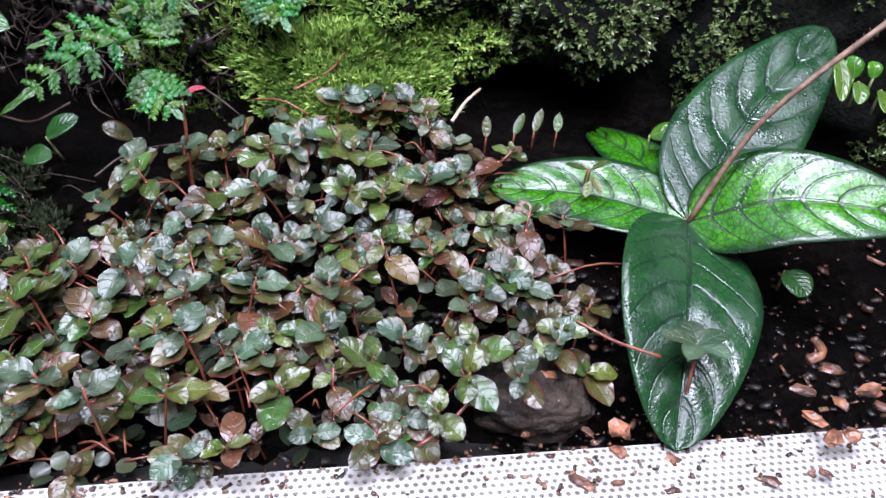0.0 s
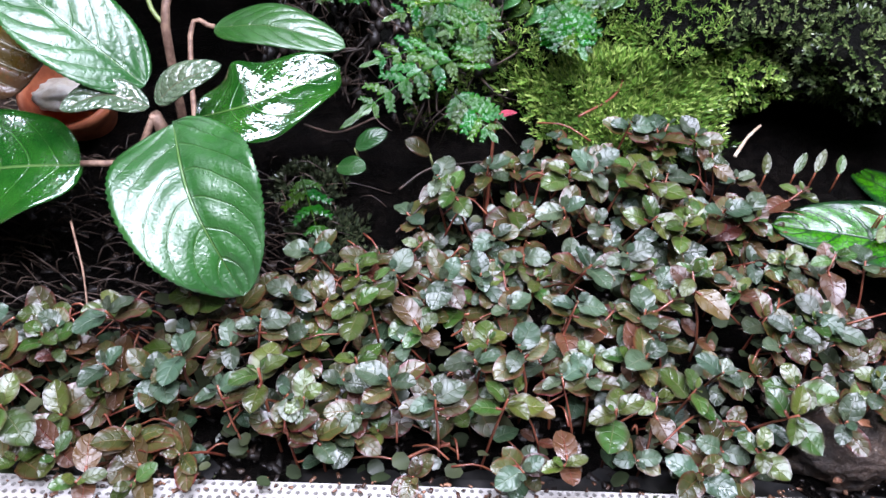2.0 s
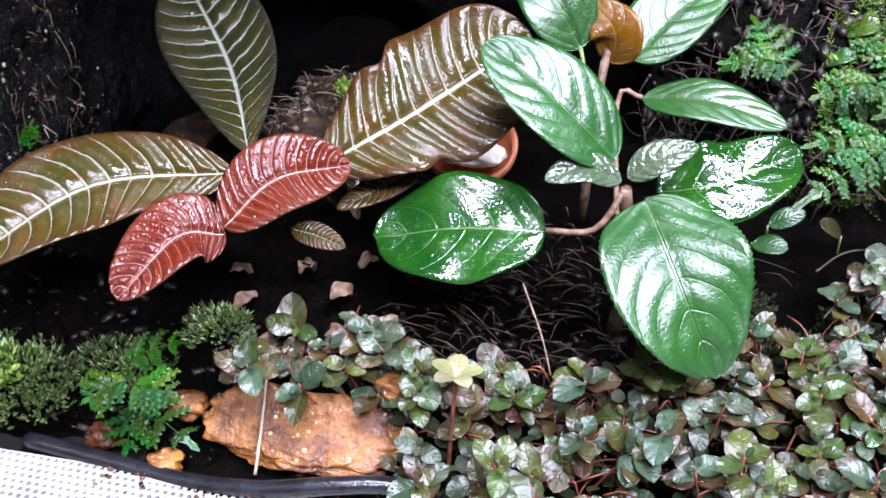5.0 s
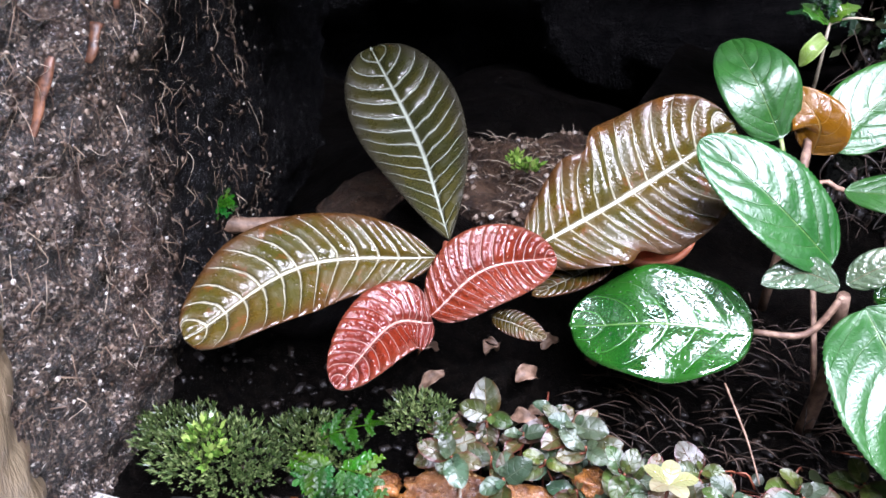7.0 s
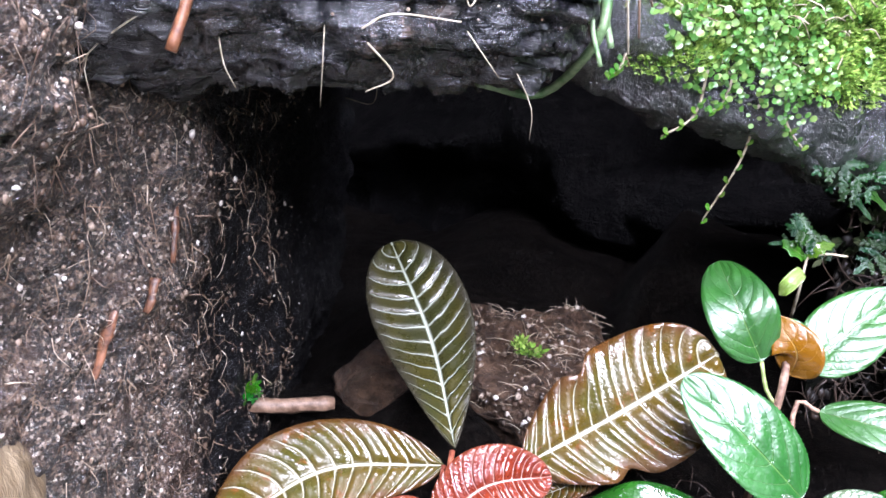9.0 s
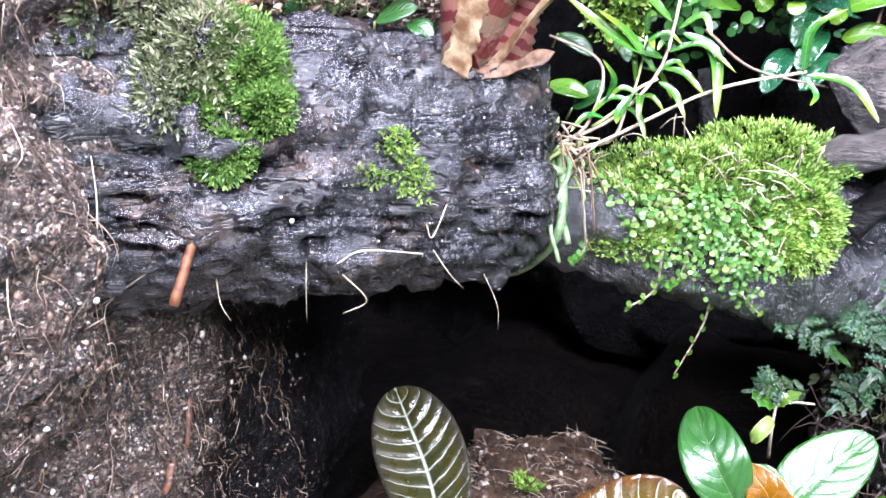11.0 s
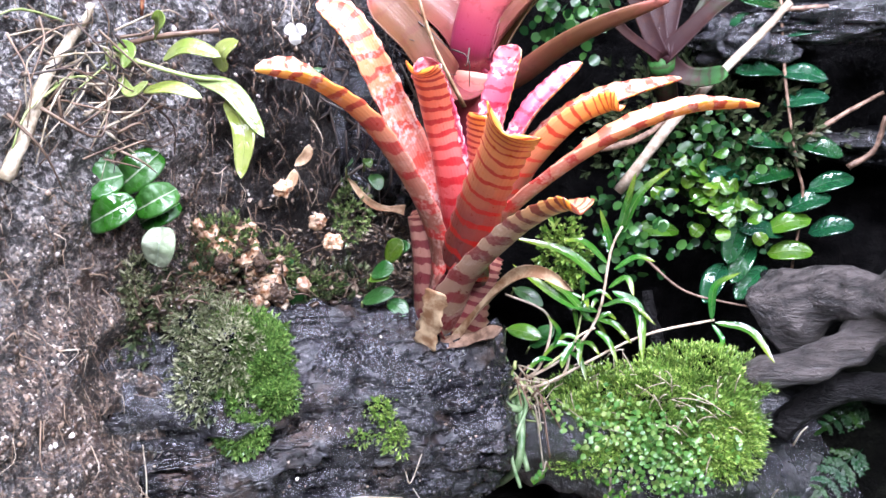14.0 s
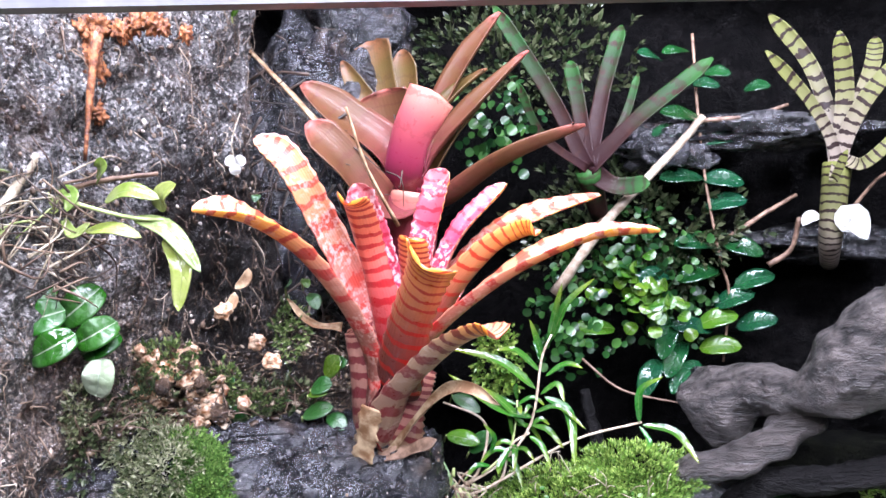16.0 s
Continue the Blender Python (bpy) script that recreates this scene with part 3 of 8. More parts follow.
BROADDARK = leaf_mat("dark_glossy_leaf", (0.012, 0.075, 0.012), (0.03, 0.13, 0.02), (0.12, 0.22, 0.07), 6, 1.9, 0.026, 0.05, 0.25, 0.2, 1.0, 0.1, vary=0.1, drops=0.9, pillow=0.05, rugose=0.3, sheen=0.1)
YOUNG = leaf_mat("young_grey_leaf", (0.12, 0.19, 0.11), (0.17, 0.22, 0.13), (0.2, 0.2, 0.12), 6, 1.6, 0.04, 0.08, 0.4, 0.34, 0.8, 0.2, vary=0.1, rugose=0.9, pillow=0.3)
ORANGELEAF = leaf_mat("orange_brown_leaf", (0.3, 0.13, 0.025), (0.4, 0.2, 0.05), (0.42, 0.24, 0.08), 6, 1.5, 0.04, 0.06, 0.5, 0.4, 0.2, 0.3, vary=0.1)
striped = dict(drops=0.9, relief=0.8, spec=0.5, pillow=0.5, rugose=0.4, vary=0.05, film=0.5)
STRIPE = leaf_mat("white_veined_brown_leaf", (0.12, 0.075, 0.018), (0.085, 0.075, 0.02), (0.66, 0.62, 0.46), 13, 1.5, 0.045, 0.1, 0.8, 0.38, 0.45, 0.12, edge=(0.11, 0.05, 0.02), blotch=(0.17, 0.07, 0.022), patch=45, **striped)
STRIPEGREY = leaf_mat("white_veined_grey_leaf", (0.05, 0.052, 0.02), (0.07, 0.062, 0.02), (0.62, 0.66, 0.54), 14, 1.5, 0.05, 0.1, 0.75, 0.34, 0.6, 0.1, edge=(0.05, 0.045, 0.03), patch=45, **striped)
STRIPERED = leaf_mat("white_veined_red_leaf", (0.26, 0.05, 0.024), (0.19, 0.034, 0.018), (0.75, 0.45, 0.36), 14, 1.5, 0.04, 0.09, 0.7, 0.4, 0.5, 0.14, beads=0.35, edge=(0.24, 0.07, 0.04), patch=45, **striped)
FERN = leaf_mat("fern_leaf", (0.04, 0.17, 0.018), (0.02, 0.095, 0.014), (0.09, 0.2, 0.05), 4, 1.2, 0.05, 0.08, 0.3, 0.42, 0.14, 0.2, vary=0.4, drops=0.9, spec=0.32, rugose=0.6)
# a darker fern kind by the rock, the shadow there mixed into its colour
SHADEFERN = leaf_mat("shaded_fern_leaf", (0.012, 0.058, 0.012), (0.007, 0.034, 0.01), (0.03, 0.08, 0.026), 4, 1.2, 0.05, 0.08, 0.3, 0.5, 0.06, 0.15, vary=0.4, drops=0.9, spec=0.25, rugose=0.6)
LIME = leaf_mat("lime_leaf", (0.12, 0.29, 0.04), (0.07, 0.2, 0.03), (0.25, 0.4, 0.12), 5, 1.2, 0.05, 0.06, 0.3, 0.35, 0.35, 0.28, vary=0.3)
VINE = leaf_mat("dark_vine_leaf", (0.012, 0.07, 0.03), (0.02, 0.1, 0.035), (0.03, 0.12, 0.05), 6, 1.3, 0.04, 0.05, 0.3, 0.22, 0.7, 0.12, vary=0.25)
JEWEL = leaf_mat("striped_jewel_leaf", (0.022, 0.11, 0.016), (0.036, 0.16, 0.024), (0.4, 0.5, 0.34), 4, 0.6, 0.06, 0.04, 0.1, 0.45, 0.2, 0.15, vary=0.15, relief=0.3)
PALEJEWEL = leaf_mat("pale_jewel_leaf", (0.36, 0.46, 0.28), (0.5, 0.56, 0.42), (0.5, 0.6, 0.45), 4, 0.6, 0.05, 0.04, 0.2, 0.45, 0.2, 0.2, vary=0.05)
ORCHIDLEAF = leaf_mat("lance_leaf", (0.045, 0.19, 0.03), (0.03, 0.13, 0.03), (0.2, 0.36, 0.1), 3, 0.4, 0.06, 0.03, 0.2, 0.3, 0.4, 0.25, vary=0.25, tip=(0.2, 0.3, 0.05))
PALEORCHID = leaf_mat("pale_orchid_leaf", (0.3, 0.42, 0.1), (0.42, 0.5, 0.2), (0.4, 0.5, 0.2), 3, 0.4, 0.06, 0.03, 0.2, 0.35, 0.3, 0.28, vary=0.2)
MOSSBRIGHT = moss_mat("bright_moss", (0.045, 0.115, 0.014), (0.18, 0.34, 0.04), (0.5, 0.62, 0.15), 1.0)
MOSSGREEN = moss_mat("deep_green_moss", (0.025, 0.07, 0.012), (0.1, 0.22, 0.035), (0.28, 0.42, 0.1), 1.0)
MOSSDARK = moss_mat("dark_moss", (0.02, 0.04, 0.014), (0.07, 0.1, 0.035), (0.22, 0.24, 0.12))
TINYLEAF = moss_mat("tiny_round_leaves", (0.06, 0.2, 0.03), (0.14, 0.34, 0.06), (0.38, 0.52, 0.14))
# dark tone: painted shade for the undergrowth, own colour for the soil mat
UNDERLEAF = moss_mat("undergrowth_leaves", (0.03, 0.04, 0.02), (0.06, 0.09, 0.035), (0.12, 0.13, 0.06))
MOSSPALE = moss_mat("pale_dry_shoots", (0.06, 0.08, 0.03), (0.22, 0.25, 0.11), (0.6, 0.58, 0.4), 0.95)
WALLLEAF = moss_mat("wall_leaves", (0.008, 0.045, 0.012), (0.025, 0.11, 0.02), (0.08, 0.22, 0.04), 0.9)
MOSSYROCK = grain_mat("mossy_rock", (0.002, 0.0022, 0.0015), (0.01, 0.011, 0.006), 90, 0.75, 0.008, spec=0.08)
MOSSOLD = moss_mat("old_olive_moss", (0.022, 0.045, 0.01), (0.08, 0.13, 0.032), (0.28, 0.34, 0.12), 1.0)
BROM = band_mat("orange_banded_leaf", [(0.0, (0.06, 0.012, 0.016)), (0.25, (0.3, 0.1, 0.07)), (0.48, (0.72, 0.28, 0.18)), (0.64, (0.9, 0.36, 0.12)), (0.8, (0.95, 0.4, 0.04)), (1.0, (1.0, 0.5, 0.1))], (0.5, 0.02, 0.02), 13, 0.2, translucent=0.3, top=(0.85, 0.62, 0.5), frosted=0.35)
FROST = band_mat("frosted_inner_face", [(0.0, (0.35, 0.03, 0.06)), (0.35, (0.55, 0.17, 0.13)), (0.65, (0.8, 0.36, 0.15)), (1.0, (0.82, 0.48, 0.28))], (0.5, 0.045, 0.03), 13, 0.19, amount=0.85, top=(0.82, 0.74, 0.68), frosted=0.42)
BROMSHEATH = band_mat("banded_sheath", [(0.0, (0.34, 0.23, 0.14)), (0.2, (0.38, 0.22, 0.15)), (0.45, (0.6, 0.4, 0.25)), (0.72, (0.85, 0.42, 0.14)), (0.88, (0.95, 0.3, 0.02)), (1.0, (1.0, 0.36, 0.04))], (0.22, 0.012, 0.022), 12, 0.22, top=(0.75, 0.6, 0.5), frosted=0.3)
BROMBASE = band_mat("banded_base", [(0.0, (0.3, 0.2, 0.11)), (0.2, (0.3, 0.13, 0.1)), (0.6, (0.42, 0.2, 0.15)), (1.0, (0.55, 0.24, 0.16))], (0.14, 0.01, 0.02), 10, 0.24)
BROMPINK = band_mat("pink_frosted_leaf", [(0.0, (0.5, 0.02, 0.07)), (0.5, (0.7, 0.07, 0.14)), (1.0, (0.75, 0.2, 0.22))], (0.5, 0.012, 0.04), 10, 0.14, top=(0.9, 0.8, 0.78), frosted=0.8)
BROMFACE = band_mat("flame_banded_leaf", [(0.0, (0.12, 0.015, 0.02)), (0.25, (0.45, 0.1, 0.07)), (0.5, (1.0, 0.4, 0.15)), (0.75, (1.0, 0.45, 0.07)), (1.0, (1.0, 0.5, 0.09))], (0.65, 0.02, 0.012), 17, 0.14, translucent=0.3, wander=0.9)
BROMRED = band_mat("red_banded_leaf", [(0.0, (0.25, 0.015, 0.04)), (0.4, (0.72, 0.13, 0.11)), (0.8, (0.92, 0.28, 0.12)), (1.0, (1.0, 0.34, 0.04))], (0.4, 0.008, 0.015), 16, 0.2, translucent=0.3, wander=0.9)
ROSE = band_mat("rose_leaf", [(0.0, (0.24, 0.02, 0.05)), (0.4, (0.34, 0.035, 0.085)), (0.7, (0.5, 0.1, 0.11)), (1.0, (0.66, 0.26, 0.18))], (0.22, 0.03, 0.04), 3, 0.04, amount=0.4, ridge=0.06)
ROSEBROWN = band_mat("rose_brown_leaf", [(0.0, (0.26, 0.025, 0.06)), (0.35, (0.2, 0.045, 0.04)), (0.65, (0.13, 0.055, 0.022)), (0.9, (0.16, 0.065, 0.03)), (1.0, (0.4, 0.11, 0.09))], (0.12, 0.035, 0.02), 6, 0.08, amount=0.5, rough=0.45, coat=0.15, spec=0.35, ridge=0.06, patch=(0.14, 0.05, 0.025))
OLIVE = band_mat("olive_brown_leaf", [(0.0, (0.18, 0.03, 0.035)), (0.4, (0.14, 0.06, 0.022)), (0.8, (0.12, 0.075, 0.02)), (1.0, (0.2, 0.08, 0.035))], (0.08, 0.035, 0.014), 4, 0.06, amount=0.4, rough=0.45, coat=0.15, spec=0.35, ridge=0.06, patch=(0.09, 0.06, 0.02))
SPOTTED = band_mat("green_spotted_leaf", [(0.0, (0.025, 0.008, 0.01)), (0.4, (0.03, 0.013, 0.011)), (0.75, (0.016, 0.05, 0.014)), (1.0, (0.028, 0.1, 0.022))], (0.026, 0.009, 0.008), 7, 0.14, amount=0.6, patch=(0.034, 0.013, 0.01), translucent=0.1, rough=0.55, coat=0.04, spec=0.15)
ZEBRA = band_mat("zebra_banded_leaf", [(0.0, (0.24, 0.19, 0.17)), (0.45, (0.24, 0.2, 0.16)), (0.7, (0.15, 0.15, 0.06)), (1.0, (0.14, 0.15, 0.04))], (0.02, 0.01, 0.01), 17, 0.15, amount=0.97, translucent=0.1, rough=0.55, coat=0.04, spec=0.15)



# ---- large structure ----
def edge_y(x):
    return 0.184 + 0.145 * x


def ground_z(x, y):
    """Top of the soil: level behind the white strip, then rising to the back."""
    k = max(0.0, y - edge_y(x) - 0.012)
    z = 0.011 + 0.36 * min(k, 0.26)
    z += 0.006 * rough3((x, y, 0), 22, 4)
    z += 0.03 * math.exp(-((x + 0.43) / 0.05) ** 2) * min(1, k * 18)
    z += 0.032 * math.exp(-((x + 0.36) / 0.06) ** 2) * min(1.0, max(0.0, (y - 0.165) * 12))
    z -= 0.075 * min(1.0, max(0.0, (y - 0.262) / 0.04)) * min(1.0, max(0.0, (-0.29 - x) / 0.03))
    z -= 0.034 * min(1.0, max(0.0, (y - 0.19) / 0.03)) * min(1.0, max(0.0, (-0.368 - x) / 0.025)) * min(1.0, max(0.0, (0.29 - y) / 0.02))
    return z if y > edge_y(x) + 0.004 else min(z, 0.011)


ground = sheet("ground", lambda u, v: (-0.88 + 1.3 * u, 0.02 + 0.64 * v, ground_z(-0.88 + 1.3 * u, 0.02 + 0.64 * v)), 250, 130, SOIL, thick=0.06)
tagged(ground, "wet black potting soil rising to the back", "soil", kind="structure")


def wall_x(y, z):
    """Left peat wall: upright at the front, falling back into the cave under the log."""
    x = -0.418 + 0.05 * max(0.0, z - 0.2)
    if z < 0.27:
        x -= 0.24 * max(0.0, y - 0.165) * min(1.0, (0.27 - z) / 0.04)
    x -= (0.12 + 0.78 * min(1.0, max(0.0, (z - 0.4) / 0.06))) * max(0.0, y - 0.235)
    x += 0.03 * math.exp(-((z - 0.285) / 0.065) ** 4) * min(1.0, max(0.0, y / 0.05)) * min(1.0, max(0.0, (0.13 + 0.022 * rough3((4, y, z), 26, 3) - y) / 0.035))
    p = (x, y, z)
    return x + 0.007 * rough3(p, 18, 3) + 0.0042 * rough3(p, 75, 3, 2.0) + 0.0022 * rough3(p, 240, 2, 4.0)


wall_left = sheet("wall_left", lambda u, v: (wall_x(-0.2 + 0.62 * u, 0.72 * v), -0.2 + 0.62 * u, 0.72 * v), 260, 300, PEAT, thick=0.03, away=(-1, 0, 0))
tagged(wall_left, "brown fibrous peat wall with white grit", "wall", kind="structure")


def back_y(x, z):
    p = (x, 0.5, z)
    y = 0.555 + 0.035 * rough3(p, 7, 3) + 0.012 * rough3(p, 40, 3)
    y += 0.03 * math.sin(z * 38 + 3 * rough3(p, 5, 2))
    return y


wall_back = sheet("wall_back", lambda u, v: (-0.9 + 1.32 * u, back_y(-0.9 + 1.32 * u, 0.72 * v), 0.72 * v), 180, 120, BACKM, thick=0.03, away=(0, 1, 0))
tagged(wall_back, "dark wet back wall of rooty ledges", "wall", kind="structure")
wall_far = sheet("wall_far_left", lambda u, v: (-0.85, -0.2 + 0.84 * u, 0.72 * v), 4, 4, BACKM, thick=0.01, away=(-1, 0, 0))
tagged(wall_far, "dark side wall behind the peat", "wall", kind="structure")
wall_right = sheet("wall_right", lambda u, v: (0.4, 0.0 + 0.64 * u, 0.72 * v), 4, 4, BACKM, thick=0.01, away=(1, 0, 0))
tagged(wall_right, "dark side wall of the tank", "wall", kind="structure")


def perforated(x0, x1, depth, pitch, hole):
    """White plastic strip with staggered round holes; its back edge runs along the soil."""
    ang = math.atan(0.145)
    ax, ay = Vector((math.cos(ang), math.sin(ang), 0)), Vector((-math.sin(ang), math.cos(ang), 0))
    verts, faces = [], []
    nx, ny = int((x1 - x0) / pitch), int(depth / pitch)
    o = Vector((0, edge_y(0), 0.0185))
    h = pitch / 2
    ring = [(math.cos(k * math.pi / 4), math.sin(k * math.pi / 4)) for k in range(8)]
    square = [(h, 0), (h, h), (0, h), (-h, h), (-h, 0), (-h, -h), (0, -h), (h, -h)]
    for j in range(ny):
        for i in range(nx):
            cx, cy = x0 + (i + (0.5 if j % 2 else 0.0)) * pitch, -(j + 0.5) * pitch
            k = len(verts)
            for sx, sy in square:
                verts.append(o + ax * (cx + sx) + ay * (cy + sy))
            for depth_down in (0.0, 0.0012):
                for rx, ry in ring:
                    q = o + ax * (cx + rx * hole) + ay * (cy + ry * hole)
                    verts.append(Vector((q.x, q.y, q.z - depth_down)))
            for a in range(8):
                b = (a + 1) % 8
                faces.append((k + a, k + b, k + 8 + b, k + 8 + a))
                faces.append((k + 8 + a, k + 8 + b, k + 16 + b, k + 16 + a))
    return verts, faces


v, f = perforated(-0.47, 0.36, 0.085, 0.0027, 0.00078)
strip = solid("perforated_strip", v, f, PLATEM, None, None, False)
tagged(strip, "white perforated plastic strip along the soil", "floor panel", kind="structure")
# dark sheet added below the strip, so its holes look shaded
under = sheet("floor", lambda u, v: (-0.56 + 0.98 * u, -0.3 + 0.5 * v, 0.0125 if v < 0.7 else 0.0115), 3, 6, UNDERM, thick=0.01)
tagged(under, "dark sheet that stands in for shade under the perforated strip", "floor", kind="structure")

# top bar of the tank's front
bar_a, bar_b = Vector((-0.3454, 0.0512, 0.4883)), Vector((-0.1331, 0.1925, 0.4955))
d = (bar_b - bar_a).normalized()
bar_a, bar_b = bar_a - d * 0.25, bar_b + d * 0.3
n = Vector((0.35, -0.9, 0.0)).normalized()
n = (n - d * n.dot(d)).normalized()
up = d.cross(n)
up = up if up.z > 0 else -up
v = [p + n * a * 0.004 + up * b for p in (bar_a, bar_b) for a, b in ((1, 0.0), (1, 0.03), (-1, 0.03), (-1, 0.0))]
f = [(0, 1, 2, 3), (7, 6, 5, 4), (0, 4, 5, 1), (1, 5, 6, 2), (2, 6, 7, 3), (3, 7, 4, 0)]
tagged(solid("tank_bar", v, f, FRAMEM, None, None, False), "grey top bar of the tank's front frame", "frame", kind="structure")

# bridge of black wet log from the peat wall to the back right
LOG = [Vector(p) for p in ((-0.475, 0.088, 0.296), (-0.43, 0.14, 0.293), (-0.385, 0.193, 0.289), (-0.345, 0.24, 0.284), (-0.322, 0.266, 0.281))]
v, f, uv = tube_geo(LOG, 0.05, 0.044, n=170, sides=120, bulge=lambda u: 1.0 if u < 0.78 else max(0.03, 1 - ((u - 0.78) / 0.22) ** 2.2) ** 0.5)
out = []
LOGLINE = spline(LOG, 30)
LOGDIR = (LOG[-1] - LOG[0]).normalized()
LOGSIDE = LOGDIR.cross(Vector((0, 0, 1))).normalized()
for q in v:
    # lengthways furrows and pits
    c = min(LOGLINE, key=lambda s: (s - q).length)
    k = rough3(q, 24, 3) * 0.005 + rough3((q.x, q.y, q.z * 6), 42, 3, 3.0) * 0.004 + rough3(q, 140, 4, 5.0) * 0.003
    groove = q.z - c.z - 0.012 - 0.01 * rough3((q.x * 20, q.y * 20, 0), 1, 2)
    k -= 0.009 * math.exp(-(groove / 0.003) ** 2)
    a, w = (q - LOG[0]).dot(LOGDIR), math.atan2((q - c).dot(LOGSIDE), q.z - c.z)
    k += 0.003 * rough3((a * 16, w * 3.2, 0), 1, 3, 6.0) + 0.0045 * rough3((a * 14, w * 7, 0), 1, 3, 8.0) - 0.004 * max(0.0, 1 - abs(rough3((a * 9, w * 5, 0), 1, 2, 11.0)) * 9)
    out.append(q + (q - c).normalized() * k)
log = solid("fallen_log", out, f, LOGM, None, uv)
tagged(log, "black wet rotting log bridging over the cave", "log")


def log_point(s, w, lift=0.0):
    """A point on the log: s along it, w degrees round from its top towards the front."""
    i = max(0, min(28, int(s * 30)))
    c = LOGLINE[i].lerp(LOGLINE[i + 1], s * 30 - i)
    ahead = (LOGLINE[i + 1] - LOGLINE[i]).normalized()
    side = ahead.cross(Vector((0, 0, 1))).normalized()
    r = 0.05 + (0.044 - 0.05) * s
    d = Vector((0, 0, 1)) * math.cos(radians(w)) + side * math.sin(radians(w))
    return c + d * (r + lift), d


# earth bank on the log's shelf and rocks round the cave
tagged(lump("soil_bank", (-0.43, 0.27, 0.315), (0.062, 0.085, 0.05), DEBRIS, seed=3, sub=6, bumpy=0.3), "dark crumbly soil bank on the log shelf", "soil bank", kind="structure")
tagged(tube("cave_rock", [(-0.325, 0.262, 0.268), (-0.298, 0.287, 0.252), (-0.27, 0.302, 0.24), (-0.242, 0.318, 0.233), (-0.21, 0.362, 0.216), (-0.182, 0.408, 0.197)], 0.019, 0.021, ROCKM, n=70, sides=36, bumpy=0.5), "wet black rock under the moss mound", "rock")
tagged(lump("rock", (-0.214, 0.4083, 0.2212), (0.045, 0.04, 0.035), ROCKM, seed=7, sub=5, bumpy=0.3), "wet black rock beside the moss mound", "rock")
tagged(lump("cave_floor_rock", (-0.325, 0.345, 0.058), (0.062, 0.052, 0.032), BROWNROCK, seed=9, sub=6, bumpy=0.35), "brown rock on the cave floor", "rock")
tagged(lump("cave_stone", (-0.3946, 0.2986, 0.0561), (0.03, 0.03, 0.02), BROWNROCK, seed=10, sub=4, bumpy=0.3), "reddish brown stone in the dark cave", "rock")


def bank_y(x, z):
    """Mossy bank behind the creeping plants."""
    p = (x, 0.4, z)
    y = 0.352 + 0.35 * max(0, z - 0.1) + 0.03 * rough3(p, 12, 3) + 0.008 * rough3(p, 60, 2)
    y += 0.13 * math.exp(-((x - 0.052) / 0.05) ** 4 - ((z - 0.075) / 0.036) ** 4)
    return y


bank = sheet("mossy_bank", lambda u, v: (-0.2 + 0.58 * u, bank_y(-0.2 + 0.58 * u, 0.04 + 0.24 * v), 0.04 + 0.24 * v), 130, 70, MOSSYROCK, thick=0.03, away=(0, 1, 0))
tagged(bank, "steep mossy bank with a dark hollow", "bank", kind="structure")


def slab_x(y, z):
    """Pale slab on the peat wall's foot for side-glass reflection, rounded towards its edge."""
    e = min(max(0.0, 0.104 - y + 0.004 * rough3((0, y, z), 60, 2)) / 0.02, max(0.0, 0.2 - 1.1 * max(0.0, y - 0.05) + 0.012 * rough3((3, y, z), 40, 2) - z) / 0.02, 1.0)
    return -0.432 + 0.024 * math.sqrt(max(0.0, 1 - (1 - e) ** 2)) + 0.002 * rough3((0, y, z * 0.4), 50, 3)


# solid slab that stands in for a reflection in the tank's side glass
pale = sheet("bark_slab", lambda u, v: (slab_x(-0.15 + 0.265 * u, 0.215 * v), -0.15 + 0.265 * u, 0.215 * v), 80, 80, PALEM, thick=0.02, away=(-1, 0, 0))
tagged(pale, "pale slab against the peat wall, in place of a glass reflection", "bark")
# ledges and a pale stone on the back wall
for k, (c, size, m, lab) in enumerate((((-0.1957, 0.4974, 0.4653), (0.062, 0.03, 0.013), ROCKM, "dark rooty ledge on the back wall"), ((-0.2522, 0.4817, 0.4554), (0.03, 0.025, 0.018), LOGM, "dark rooty lump on the back wall"),
                                       ((-0.1633, 0.5309, 0.3888), (0.06, 0.03, 0.012), ROCKM, "low dark ledge on the back wall"), ((-0.4425, 0.3889, 0.5433), (0.045, 0.03, 0.06), LOGM, "black wet stone column behind the bromeliads"))):
    tagged(lump("ledge" if k < 3 else "stone_column", c, size, m, seed=40 + k, sub=5, bumpy=0.5), lab, "ledge" if k < 3 else "stone")
tagged(lump("root_mass", (-0.4301, 0.3051, 0.4378), (0.045, 0.035, 0.085), LOGM, seed=61, sub=6, bumpy=0.45), "black wet mass of roots beside the peat wall", "roots", kind="structure")


# ---- the creeping plant carpet ----
rng = random.Random(11)


